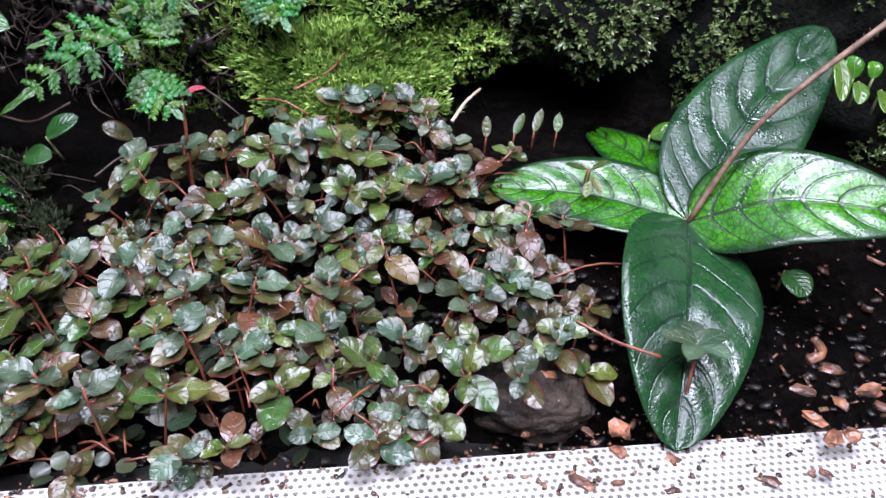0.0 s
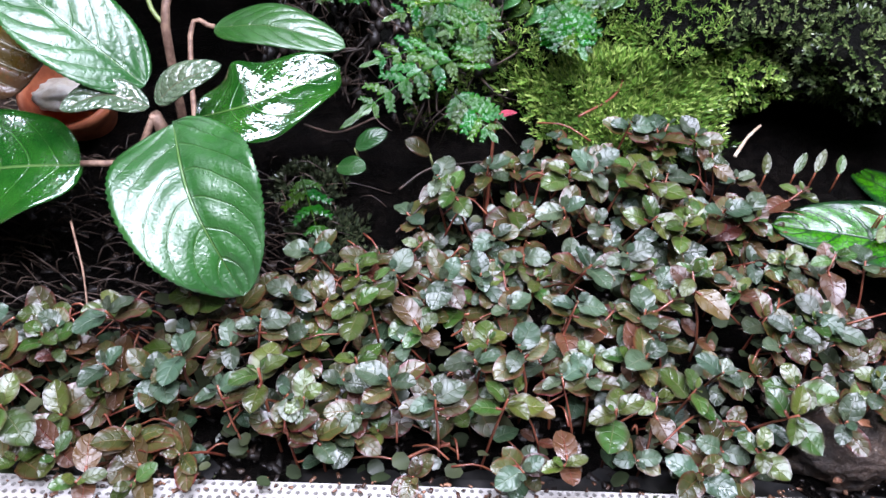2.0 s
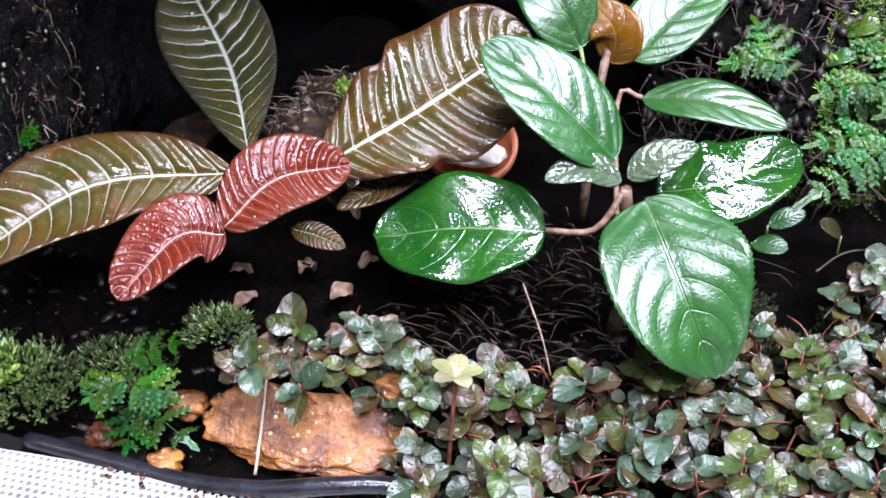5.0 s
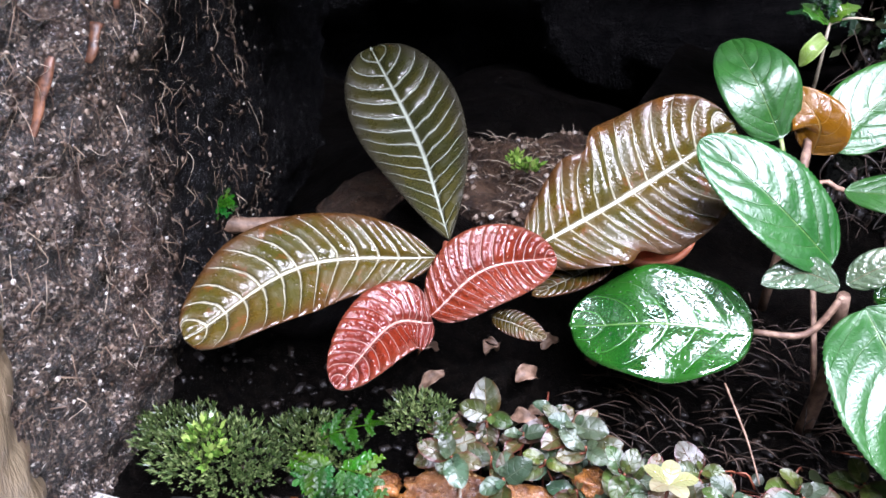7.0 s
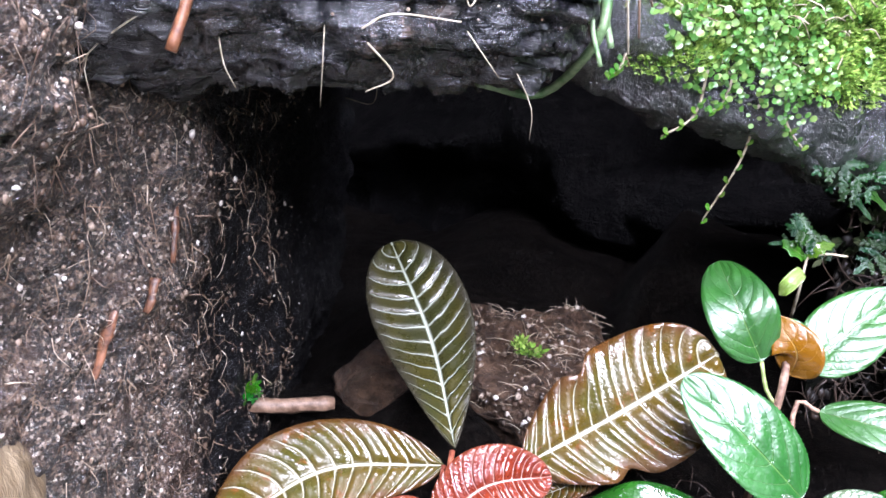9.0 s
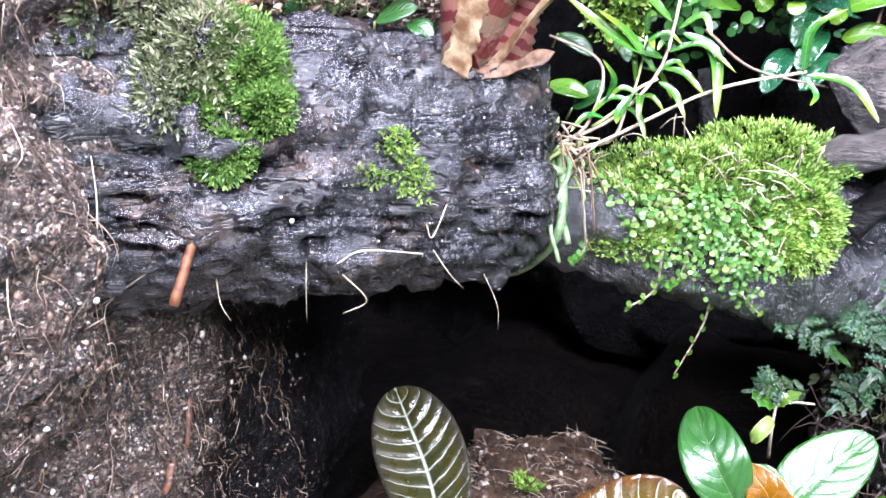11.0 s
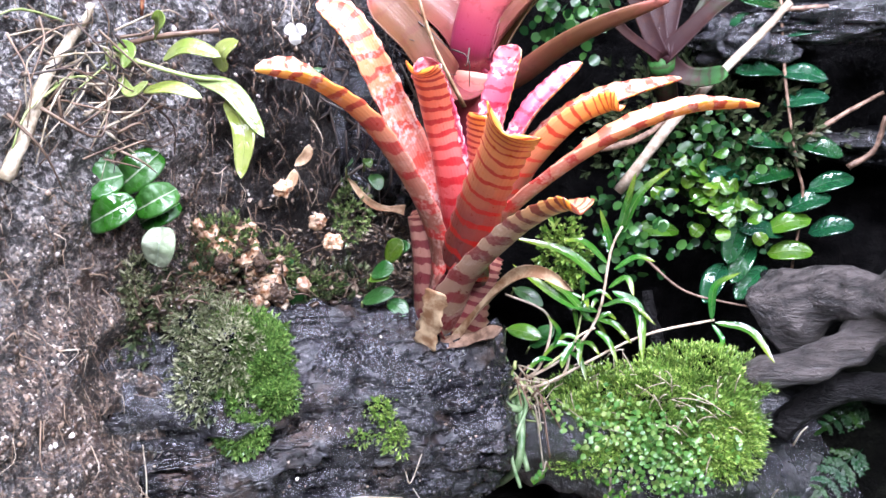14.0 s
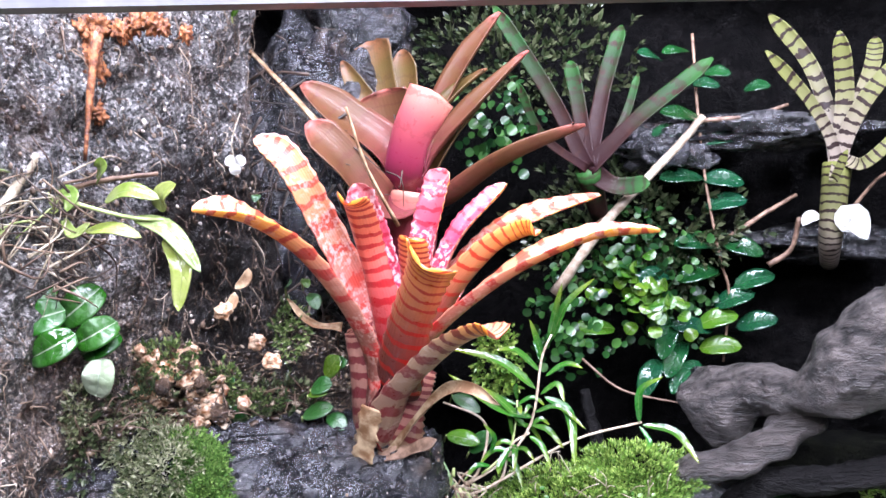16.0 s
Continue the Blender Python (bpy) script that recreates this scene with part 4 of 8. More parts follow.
def creeper(kind):
    """One rooted shoot of the small round-leaved creeper: a red stem with leaves in pairs."""
    r = random.Random(100 + kind)
    plant = thing("creeping_plant", (0, 0, 0), "small round-leaved creeper with wet green leaves and red stems", "creeping plant", "creeper shoots in the carpet")
    high = r.uniform(0.018, 0.036)
    bend = Vector((r.uniform(-0.012, 0.012), r.uniform(-0.014, 0.004), 0))
    top = Vector((0, 0, high)) + bend
    line = [Vector((0, 0, -0.004)), Vector((bend.x * 0.2, bend.y * 0.2, high * 0.5)), top]
    tube("stem", line, 0.0005, 0.0004, REDSTEM, plant, n=5, sides=5)
    mats = r.choices(CREEP, weights=(3.6, 4.6, 3.2, 3.2), k=3)
    for level, (u, pairs, size) in enumerate(((0.45, 2, 0.75), (0.86, 2, 1.08), (0.98, 2, 0.86), (1.0, 2, 0.36))):
        p = spline(line, 20)[int(u * 20)]
        start = r.uniform(0, 3.14)
        for k in range(pairs):
            w = start + math.pi * k + (level % 2) * 1.571
            if level == 0 and r.random() < 0.35:
                continue
            d = Vector((math.cos(w), math.sin(w), 0))
            L = r.uniform(0.0064, 0.0106) * size
            rise = r.uniform(-0.15, 0.3) if level < 3 else 0.7
            base = p + d * 0.0022 * size + Vector((0, 0, 0.0007))
            tip = base + (d * math.cos(rise) + Vector((0, 0, math.sin(rise)))) * L
            mid = base.lerp(tip, 0.55) + Vector((0, 0, L * r.uniform(0.03, 0.14)))
            tube("petiole", [p, base], 0.0006, 0.0005, REDSTEM, plant, n=1, sides=4) if level == 1 and k == 0 else None
            leaf("leaf", [p + d * 0.0004, base.lerp(mid, 0.6), tip], (0, 0, 1), L * r.uniform(0.76, 0.95), mats[min(level, 2)], plant, shape=ovate(1.0, 0.56), nu=10, nv=6, cup=r.uniform(0.1, 0.45), quilt=L * 0.018, veins=4, lean=1.0, wave=L * 0.04, seed=r.uniform(1, 9))
    return plant


def carpet_back(x):
    xs = (-0.34, -0.3, -0.24, -0.19, -0.15, -0.1, -0.05, 0.0, 0.03, 0.07)
    ys = (0.178, 0.2, 0.2, 0.205, 0.235, 0.282, 0.335, 0.33, 0.3, 0.235)
    return float(np.interp(x, xs, ys))


protos = [creeper(k) for k in range(9)]
spots = []
tries = 0
while len(spots) < 345 and tries < 9000:
    tries += 1
    x = rng.uniform(-0.318, 0.055)
    y0, y1 = edge_y(x) + 0.011, carpet_back(x)
    if y1 <= y0:
        continue
    y = rng.uniform(y0, y1)
    if x < -0.25 and y < 0.181:
        continue
    if 0.012 < x and y < 0.215:
        continue
    if all((x - a) ** 2 + (y - b) ** 2 > 0.0078 ** 2 for a, b in spots):
        spots.append((x, y))
for i, (x, y) in enumerate(spots):
    m = Matrix.Translation((x, y, ground_z(x, y) - 0.001)) @ Euler((rng.uniform(0.1, 0.75), rng.uniform(-0.3, 0.3), 0)).to_matrix().to_4x4() @ Matrix.Rotation(rng.uniform(0, 6.28), 4, "Z") @ Matrix.Scale(rng.uniform(0.8, 1.15), 4)
    if i < len(protos):
        protos[i].matrix_basis = m
    else:
        s = m.to_scale()[0]
        ob = copy_thing(protos[i % len(protos)], Matrix.Translation(m.translation) @ m.to_quaternion().to_matrix().to_4x4())
        ob.scale = (s, s, s)
runs = []
for i in range(260):
    x = rng.uniform(-0.31, 0.045)
    y = rng.uniform(edge_y(x) + 0.008, carpet_back(x))
    if x < -0.25 and y < 0.185 or 0.01 < x and y < 0.22:
        continue
    a = Vector((x, y, ground_z(x, y) + rng.uniform(0.006, 0.024)))
    b = a + Vector((rng.gauss(0, 0.014), rng.gauss(0, 0.008), rng.gauss(0, 0.005)))
    v, f, uv = tube_geo([a, a.lerp(b, 0.5) + Vector((0, 0, 0.003)), b], 0.00042, 0.00035, n=5, sides=5)
    runs.append((v, f))
joined("creeper_stems", runs, REDSTEM, "red creeping stems among the carpet leaves", "stems")
# low filler leaves; the carpet's shade is put into their darker colour
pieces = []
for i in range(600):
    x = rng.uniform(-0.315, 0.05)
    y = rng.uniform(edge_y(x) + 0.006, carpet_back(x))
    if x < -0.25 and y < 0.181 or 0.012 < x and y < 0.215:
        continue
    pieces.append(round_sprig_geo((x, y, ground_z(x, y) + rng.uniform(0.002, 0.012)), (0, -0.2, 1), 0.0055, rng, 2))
joined("undergrowth", pieces, UNDERLEAF, "low leaves under the creeper carpet, darker colour for their shade", "undergrowth")


def rosette(at, mat, n, L, label, tilt=0.3, group=""):
    p = thing("rosette_shoot", at, label, "creeping plant", group)
    at = Vector(at)
    tube("stem", [(at.x, at.y, ground_z(at.x, at.y) - 0.002), at], 0.0009, 0.0006, REDSTEM, p, n=3, sides=5)
    for k in range(n):
        w = 6.283 * k / n + 0.4
        d = Vector((math.cos(w), math.sin(w), tilt)).normalized()
        leaf("leaf", [at, at + d * L * 0.5 + Vector((0, 0, L * 0.1)), at + d * L], (0, 0, 1), L * 0.66, mat, p, shape=ovate(1.0, 0.6), nu=8, nv=4, cup=0.3)
    return p


rosette((-0.2346, 0.1692, 0.0606), YELLOWLEAF, 5, 0.0092, "pale yellow creeper rosette of small leaves")
rosette((-0.1214, 0.1879, 0.0277), PINKLEAF, 3, 0.008, "pink young creeper leaves on a red stem")
rosette((-0.0884, 0.2781, 0.0979), PINKLEAF, 2, 0.009, "pink young creeper leaf beside a fern")

# runners with red stems
for pts in ([(-0.0555, 0.3179, 0.0881), (-0.0411, 0.3322, 0.0936), (-0.0359, 0.3478, 0.1008)],
            [(0.0755, 0.2056, 0.0452), (0.0614, 0.2088, 0.0482), (0.049, 0.2137, 0.0522)],
            [(0.0001, 0.1811, 0.0275), (0.0084, 0.1863, 0.0309), (0.0168, 0.1941, 0.0367)],
            [(-0.0887, 0.1816, 0.0265), (-0.0962, 0.1803, 0.024), (-0.1031, 0.1775, 0.0208)]):
    tagged(tube("runner", pts, 0.00065, 0.0005, REDSTEM, n=10, sides=6), "thin red creeper runner over the leaves", "stem", "red runners")
end = rosette((0.0853, 0.2033, 0.0517), CREEP[2], 5, 0.0115, "creeper shoot lying over the big dark leaf", 0.15)


# ---- big netted-leaf plant ----
hub = Vector((0.0978, 0.2693, 0.0606))
net = thing("netted_leaf_plant", hub, "large plant with netted dark green wet leaves and hairy brown stem", "plant")
tube("stem", [hub, (0.1135, 0.27, 0.0964), (0.13, 0.2668, 0.1197), (0.1578, 0.2678, 0.1467)], 0.0011, 0.001, HAIRSTEM, net, n=24, sides=10, bumpy=0.25)
hairs = []
rh = random.Random(17)
for q in spline([hub, (0.1135, 0.27, 0.0964), (0.13, 0.2668, 0.1197), (0.1578, 0.2678, 0.1467)], 110):
    for k in range(4):
        d = Vector((rh.gauss(0, 1), rh.gauss(0, 1), rh.gauss(0, 1))).normalized()
        hairs.append(tube_geo([q + d * 0.0009, q + d * rh.uniform(0.0016, 0.0026)], 0.00007, 0.00003, n=1, sides=3)[:2])
joined("hairs", hairs, STICKM, "fine brown hairs on the stem", "", "", net)
tube("lower_stem", [hub, hub + Vector((-0.004, 0.012, -0.02)), (hub.x - 0.006, hub.y + 0.02, ground_z(hub.x, hub.y + 0.02) - 0.003)], 0.0019, 0.0021, HAIRSTEM, net, n=8, sides=8, bumpy=0.3)
big = dict(nu=42, nv=16, quilt=0.0009, veins=7, lean=1.7, thick=0.0006)
leaf("leaf", [hub, (0.0647, 0.286, 0.062), (0.025, 0.294, 0.0601)], (0.05, -0.45, 0.9), 0.036, NETLEAF, net, shape=ovate(0.72, 0.5), cup=0.35, **big)
leaf("leaf", [hub, (0.127, 0.2556, 0.0781), (0.1685, 0.2435, 0.079)], (0.0, -0.62, 0.8), 0.039, NETLEAF, net, shape=ovate(0.72, 0.5), cup=0.3, **big)
leaf("leaf", [hub, (0.0887, 0.2262, 0.0516), (0.0809, 0.1901, 0.0205)], (0.05, -0.8, 0.55), 0.051, DARKNET, net, shape=ovate(0.75, 0.55), cup=0.2, **big)
leaf("leaf", [hub, (0.1236, 0.3052, 0.0839), (0.1666, 0.3455, 0.1156)], (-0.15, -0.7, 0.7), 0.05, DARKNET, net, shape=ovate(0.85, 0.55), cup=0.15, **big)
leaf("leaf", [hub, (0.0925, 0.3214, 0.0606), (0.0734, 0.3575, 0.0623)], (0.0, -0.3, 0.9), 0.03, NETLEAF, net, shape=ovate(0.8, 0.55), cup=0.15, **big)

# ---- broad green plant in the middle ----
hub = Vector((-0.1964, 0.2284, 0.1067))
broad = thing("broad_leaf_plant", hub, "broad-leaved plant with glossy quilted green leaves", "plant")
foot = Vector((hub.x + 0.004, hub.y + 0.02, ground_z(hub.x, hub.y + 0.02) - 0.003))
tube("stem", [hub, hub.lerp(foot, 0.5) + Vector((0.003, 0.004, 0)), foot], 0.0022, 0.003, HAIRSTEM, broad, n=10, sides=8, bumpy=0.2)
leaf("leaf", [(-0.1896, 0.2266, 0.105), (-0.1744, 0.2011, 0.0913), (-0.1577, 0.1949, 0.0635)], (0.0, -0.6, 0.8), 0.046, BROAD, broad, shape=ovate(0.82, 0.62), cup=0.45, nu=64, nv=20, quilt=0.0009, veins=6, lean=2.4, seed=3.0, wave=0.0012, thick=0.0006, teeth=0.012)
leaf("leaf", [(-0.2016, 0.2349, 0.114), (-0.2239, 0.2323, 0.1328), (-0.2507, 0.2386, 0.1467)], (0.0, -0.55, 0.85), 0.032, BROAD, broad, shape=ovate(0.9, 0.5), cup=0.3, nu=64, nv=16, quilt=0.0009, veins=6, lean=2.4, seed=5.0, thick=0.0006, teeth=0.012)
leaf("leaf", [(-0.22, 0.2204, 0.0903), (-0.2486, 0.2183, 0.086), (-0.2799, 0.2152, 0.0771)], (0.0, -0.6, 0.8), 0.043, BROADDARK, broad, shape=ovate(0.95, 0.5), cup=0.2, nu=44, nv=16, quilt=0.0004, veins=6, lean=1.9, wave=0.0016, seed=6.0, thick=0.0006)
tube("petiole", [hub, (-0.2041, 0.2241, 0.0922), (-0.22, 0.2204, 0.0903)], 0.0013, 0.0011, HAIRSTEM, broad, n=8, sides=6)
leaf("leaf", [(-0.1863, 0.2383, 0.1034), (-0.1664, 0.2399, 0.1102), (-0.1417, 0.2575, 0.1184)], (0.1, -0.6, 0.75), 0.03, BROADDARK, broad, shape=ovate(0.95, 0.5), cup=0.25, nu=40, nv=14, quilt=0.0006, veins=6, lean=1.9, wave=0.0022, seed=8.0, thick=0.0006)
leaf("leaf", [(-0.1986, 0.2895, 0.1196), (-0.1737, 0.2826, 0.124), (-0.1455, 0.2806, 0.1193)], (0.0, -0.5, 0.85), 0.021, BROAD, broad, shape=ovate(0.9, 0.55), cup=0.2, nu=30, nv=12, quilt=0.0006, veins=6, lean=2.4, thick=0.0006)
tube("petiole", [foot + Vector((0, 0, 0.02)), (-0.2078, 0.2874, 0.1156), (-0.1986, 0.2895, 0.1196)], 0.0012, 0.001, HAIRSTEM, broad, n=8, sides=6)
leaf("leaf", [(-0.1982, 0.2294, 0.1091), (-0.2101, 0.2245, 0.1137), (-0.222, 0.2172, 0.11)], (0.0, -0.6, 0.8), 0.0125, YOUNG, broad, shape=ovate(0.9, 0.55), cup=0.3, nu=24, nv=10, quilt=0.0008, veins=6, lean=1.6, thick=0.0005)
leaf("leaf", [(-0.1965, 0.2303, 0.1101), (-0.1883, 0.232, 0.1178), (-0.1762, 0.2376, 0.1226)], (0.0, -0.6, 0.8), 0.0125, YOUNG, broad, shape=ovate(0.9, 0.55), cup=0.3, nu=24, nv=10, quilt=0.0008, veins=6, lean=1.6, thick=0.0005)
# its taller shoot behind
b2 = Vector((-0.2149, 0.2827, 0.1201))
shoot = thing("broad_leaf_shoot", b2, "upright shoot with rounded glossy green leaves and one orange leaf", "plant")
tube("stem", [b2 + Vector((0.0, 0.01, -0.06)), b2, (-0.2154, 0.2954, 0.1349), (-0.2194, 0.3037, 0.1431)], 0.002, 0.0014, HAIRSTEM, shoot, n=12, sides=7, bumpy=0.2)
leaf("leaf", [(-0.2249, 0.2892, 0.135), (-0.238, 0.2908, 0.1543), (-0.2518, 0.3176, 0.1628)], (0.0, -0.7, 0.7), 0.029, BROAD, shoot, shape=ovate(0.9, 0.5), cup=0.3, nu=30, nv=14, quilt=0.001, veins=6, lean=2.4, thick=0.0006)
tube("petiole", [b2, (-0.2205, 0.2842, 0.1256), (-0.2249, 0.2892, 0.135)], 0.001, 0.0009, GREENSTEM, shoot, n=6, sides=6)
leaf("leaf", [(-0.2059, 0.3028, 0.1299), (-0.1945, 0.315, 0.1455), (-0.1759, 0.3358, 0.1607)], (0.0, -0.7, 0.7), 0.031, BROAD, shoot, shape=ovate(0.9, 0.5), cup=0.3, nu=30, nv=14, quilt=0.001, veins=6, lean=2.4, thick=0.0006)
leaf("leaf", [(-0.2126, 0.2940, 0.1299), (-0.2133, 0.2912, 0.1430), (-0.2257, 0.2969, 0.1531)], (-0.2, -0.8, 0.5), 0.021, ORANGELEAF, shoot, "orange brown dying leaf", shape=ovate(0.75, 0.7), cup=-0.5, nu=24, nv=12, wave=0.0008, thick=0.0005)
leaf("leaf", [(-0.2157, 0.2972, 0.1339), (-0.2149, 0.2999, 0.1437), (-0.2257, 0.296, 0.1498)], (0.0, -0.7, 0.7), 0.015, BROAD, shoot, shape=ovate(0.9, 0.6), cup=0.3, nu=20, nv=10, thick=0.0005)

# withered sprig beside the shoot
ws = thing("withered_sprig", (-0.2169, 0.3234, 0.1429), "withered yellow sprig with a fresh lobed green tip", "plant")
tube("stem", [(-0.2169, 0.3234, 0.1429), (-0.2175, 0.3129, 0.1585), (-0.2179, 0.3121, 0.1694), (-0.2179, 0.3144, 0.1743)], 0.0009, 0.0006, ROOTM, ws, n=14, sides=6)
tube("stem", [(-0.2179, 0.3144, 0.1743), (-0.2115, 0.3182, 0.1766), (-0.2027, 0.3217, 0.1764)], 0.0006, 0.0005, ROOTM, ws, n=8, sides=5)
leaf("withered_leaf", [(-0.2181, 0.3122, 0.1698), (-0.2217, 0.3043, 0.1663), (-0.2249, 0.3043, 0.1591)], (0, -0.8, 0.5), 0.008, PALEORCHID, ws, "withered yellow leaf", shape=ovate(0.9, 0.6), nu=14, nv=6, cup=1.1, wave=0.001, seed=2.0, thick=0.0004)
leaf("leaf", [(-0.2179, 0.3144, 0.1743), (-0.2239, 0.3104, 0.1783), (-0.2288, 0.3130, 0.1807)], (0, -0.6, 0.8), 0.0085, LIME, ws, shape=ovate(0.9, 0.6), nu=24, nv=6, cup=0.3, lobes=4, lobe_deep=0.35, thick=0.0004)
leaf("leaf", [(-0.2180, 0.3146, 0.1747), (-0.2144, 0.3149, 0.1797), (-0.2087, 0.3213, 0.1809)], (0, -0.6, 0.8), 0.0075, LIME, ws, shape=ovate(0.9, 0.6), nu=24, nv=6, cup=0.3, lobes=4, lobe_deep=0.35, thick=0.0004)

# ---- white-veined plant ----
hub = Vector((-0.3199, 0.1819, 0.0886))
vein = thing("white_veined_plant", hub, "plant with broad brown and red leaves striped by white veins", "plant")
tube("stem", [hub + Vector((0, 0.004, 0.006)), hub + Vector((0.004, 0.045, -0.002)), (hub.x + 0.008, hub.y + 0.07, ground_z(hub.x, hub.y + 0.07) - 0.004)], 0.0016, 0.0012, DARKFIBRE, vein, n=8, sides=8, bumpy=0.2)
q = dict(nu=78, nv=20, veins=13, lean=1.5, thick=0.0007)
leaf("leaf", [(-0.327, 0.2122, 0.1016), (-0.361, 0.2591, 0.1172), (-0.3994, 0.2901, 0.1439)], (0.25, -0.75, 0.55), 0.046, STRIPEGREY, vein, shape=ovate(1.6, 0.5), cup=0.3, quilt=0.0013, seed=1, **q)
leaf("leaf", [(-0.3284, 0.2056, 0.0975), (-0.3679, 0.1809, 0.0957), (-0.3916, 0.1436, 0.0803)], (-0.1, -0.65, 0.75), 0.042, STRIPE, vein, shape=ovate(1.35, 0.45), cup=0.35, quilt=0.0016, wave=0.0014, seed=2, **q)
leaf("leaf", [(-0.2995, 0.2158, 0.1024), (-0.2718, 0.2435, 0.1194), (-0.2419, 0.2726, 0.1417)], (0.1, -0.75, 0.6), 0.055, STRIPE, vein, shape=lambda u: ovate(1.35, 0.42)(u) * (1 - 0.2 * math.exp(-((u - 0.42) / 0.06) ** 2)), cup=0.25, quilt=0.0018, wave=0.004, seed=3, **q)
leaf("leaf", [(-0.3202, 0.1811, 0.0894), (-0.307, 0.1955, 0.1037), (-0.287, 0.2096, 0.1064)], (0.05, -0.7, 0.7), 0.029, STRIPERED, vein, shape=ovate(0.95, 0.5), cup=0.35, quilt=0.0013, seed=4, **q)
leaf("leaf", [(-0.3191, 0.1802, 0.0872), (-0.3287, 0.1677, 0.0909), (-0.3366, 0.1455, 0.0786)], (-0.1, -0.7, 0.7), 0.0285, STRIPERED, vein, shape=ovate(0.95, 0.5), cup=0.35, quilt=0.0013, seed=5, **q)
leaf("leaf", [(-0.3043, 0.1985, 0.0837), (-0.2949, 0.1982, 0.0833), (-0.2838, 0.1976, 0.0813)], (0.0, -0.6, 0.8), 0.0095, STRIPE, vein, shape=ovate(0.9, 0.55), cup=0.3, quilt=0.0006, nu=40, nv=12, veins=9, lean=2, thick=0.0005)
leaf("leaf", [(-0.2713, 0.2385, 0.0978), (-0.2809, 0.2294, 0.092), (-0.2958, 0.2179, 0.0842)], (0.0, -0.6, 0.8), 0.013, STRIPE, vein, shape=ovate(0.9, 0.55), cup=0.3, quilt=0.0006, nu=40, nv=12, veins=9, lean=2, thick=0.0005)
for k, (a, b) in enumerate((((-0.3193, 0.184, 0.0876), (-0.3274, 0.2105, 0.1011)), ((-0.3218, 0.1863, 0.0889), (-0.3283, 0.2054, 0.0969)), ((-0.3169, 0.1873, 0.0875), (-0.2989, 0.2173, 0.1025)))):
    tube("petiole", [a, b], 0.0018, 0.0013, REDSTEM, vein, n=6, sides=6)


# ---- banded bromeliad on the log ----
foot = Vector((-0.3386, 0.2243, 0.3152))
brom = thing("banded_bromeliad", foot, "orange and red banded bromeliad growing on the black log", "bromeliad")


def strap_leaf(parent, pts, width, mat, up, cup=1.0, base=1.5, label="", fuzz=True, nu=30, nv=10, waist=0.85, inner=None, flare=0.0, tip=0.1, curl=0.0):
    """A channelled leaf; inner is the look of the channel's face, curl rolls the tip outwards."""
    up = Vector(up).normalized()
    pts = [Vector(p) for p in pts]
    if curl:
        d = (pts[-1] - pts[-2]).normalized()
        pts.append(pts[-1] + (d * 0.9 - up * 0.5) * width * curl)
    ob = leaf("leaf", pts, up, width, mat, parent, label, shape=blunt(base, waist, flare, tip), nu=nu, nv=nv, cup=cup, thick=0.0007, teeth=0.05 if fuzz else 0.0, wave=0.0004)
    if inner:
        ob.data.materials.append(inner)
        for k in range(nu * nv):
            ob.data.polygons[k].material_index = 1
    return ob


strap_leaf(brom, [(-0.3359, 0.2269, 0.3266), (-0.3335, 0.2111, 0.3721), (-0.3385, 0.1801, 0.4102), (-0.3464, 0.1543, 0.4288), (-0.3572, 0.1369, 0.4346)], 0.0235, BROM, (0.15, -0.3, 0.95), 1.15, 1.25, inner=FROST, tip=0.16)
strap_leaf(brom, [(-0.3339, 0.2363, 0.3428), (-0.3429, 0.2283, 0.386), (-0.3526, 0.2089, 0.4283), (-0.363, 0.2025, 0.4516), (-0.3747, 0.1972, 0.4614)], 0.0195, BROM, (0.6, -0.55, 0.5), 0.9, 1.7, inner=FROST, tip=0.18)
strap_leaf(brom, [(-0.3222, 0.2226, 0.3502), (-0.3234, 0.21, 0.3901), (-0.3273, 0.2055, 0.4145), (-0.3267, 0.1966, 0.4306)], 0.0211, BROMRED, (0.1, 0.8, 0.2), 1.1, 1.2, inner=FROST, tip=0.06, curl=0.25)
strap_leaf(brom, [(-0.3218, 0.2139, 0.3501), (-0.3015, 0.1894, 0.3836), (-0.2843, 0.1688, 0.4052), (-0.2765, 0.1579, 0.4139)], 0.0225, BROMFACE, (0.15, 0.75, 0.5), 0.9, 1.2, inner=FROST, flare=0.2, tip=0.05, curl=0.2)
strap_leaf(brom, [(-0.3201, 0.2357, 0.3601), (-0.3185, 0.2318, 0.3969), (-0.3159, 0.2243, 0.4178)], 0.0198, BROMRED, (0.0, 0.9, 0.2), 0.9, 1.2, inner=BROMPINK, tip=0.06)
strap_leaf(brom, [(-0.3166, 0.2254, 0.3526), (-0.2977, 0.2216, 0.3895), (-0.2765, 0.2173, 0.4122), (-0.2626, 0.219, 0.4203)], 0.0198, BROMFACE, (-0.35, 0.3, 0.8), 1.0, 1.3, inner=FROST, tip=0.07, curl=0.3)
strap_leaf(brom, [(-0.321, 0.2198, 0.3409), (-0.2996, 0.2081, 0.3753), (-0.2639, 0.2056, 0.4046), (-0.2352, 0.2147, 0.4192), (-0.2099, 0.2243, 0.4222)], 0.0205, BROM, (0.0, -0.15, 0.98), 1.1, 1.2, inner=FROST, tip=0.2)
strap_leaf(brom, [(-0.3243, 0.2505, 0.3617), (-0.3065, 0.2685, 0.4004), (-0.285, 0.2895, 0.4207), (-0.2538, 0.3127, 0.432)], 0.0224, BROM, (-0.1, -0.5, 0.85), 0.7, 1.3, inner=FROST, tip=0.25)
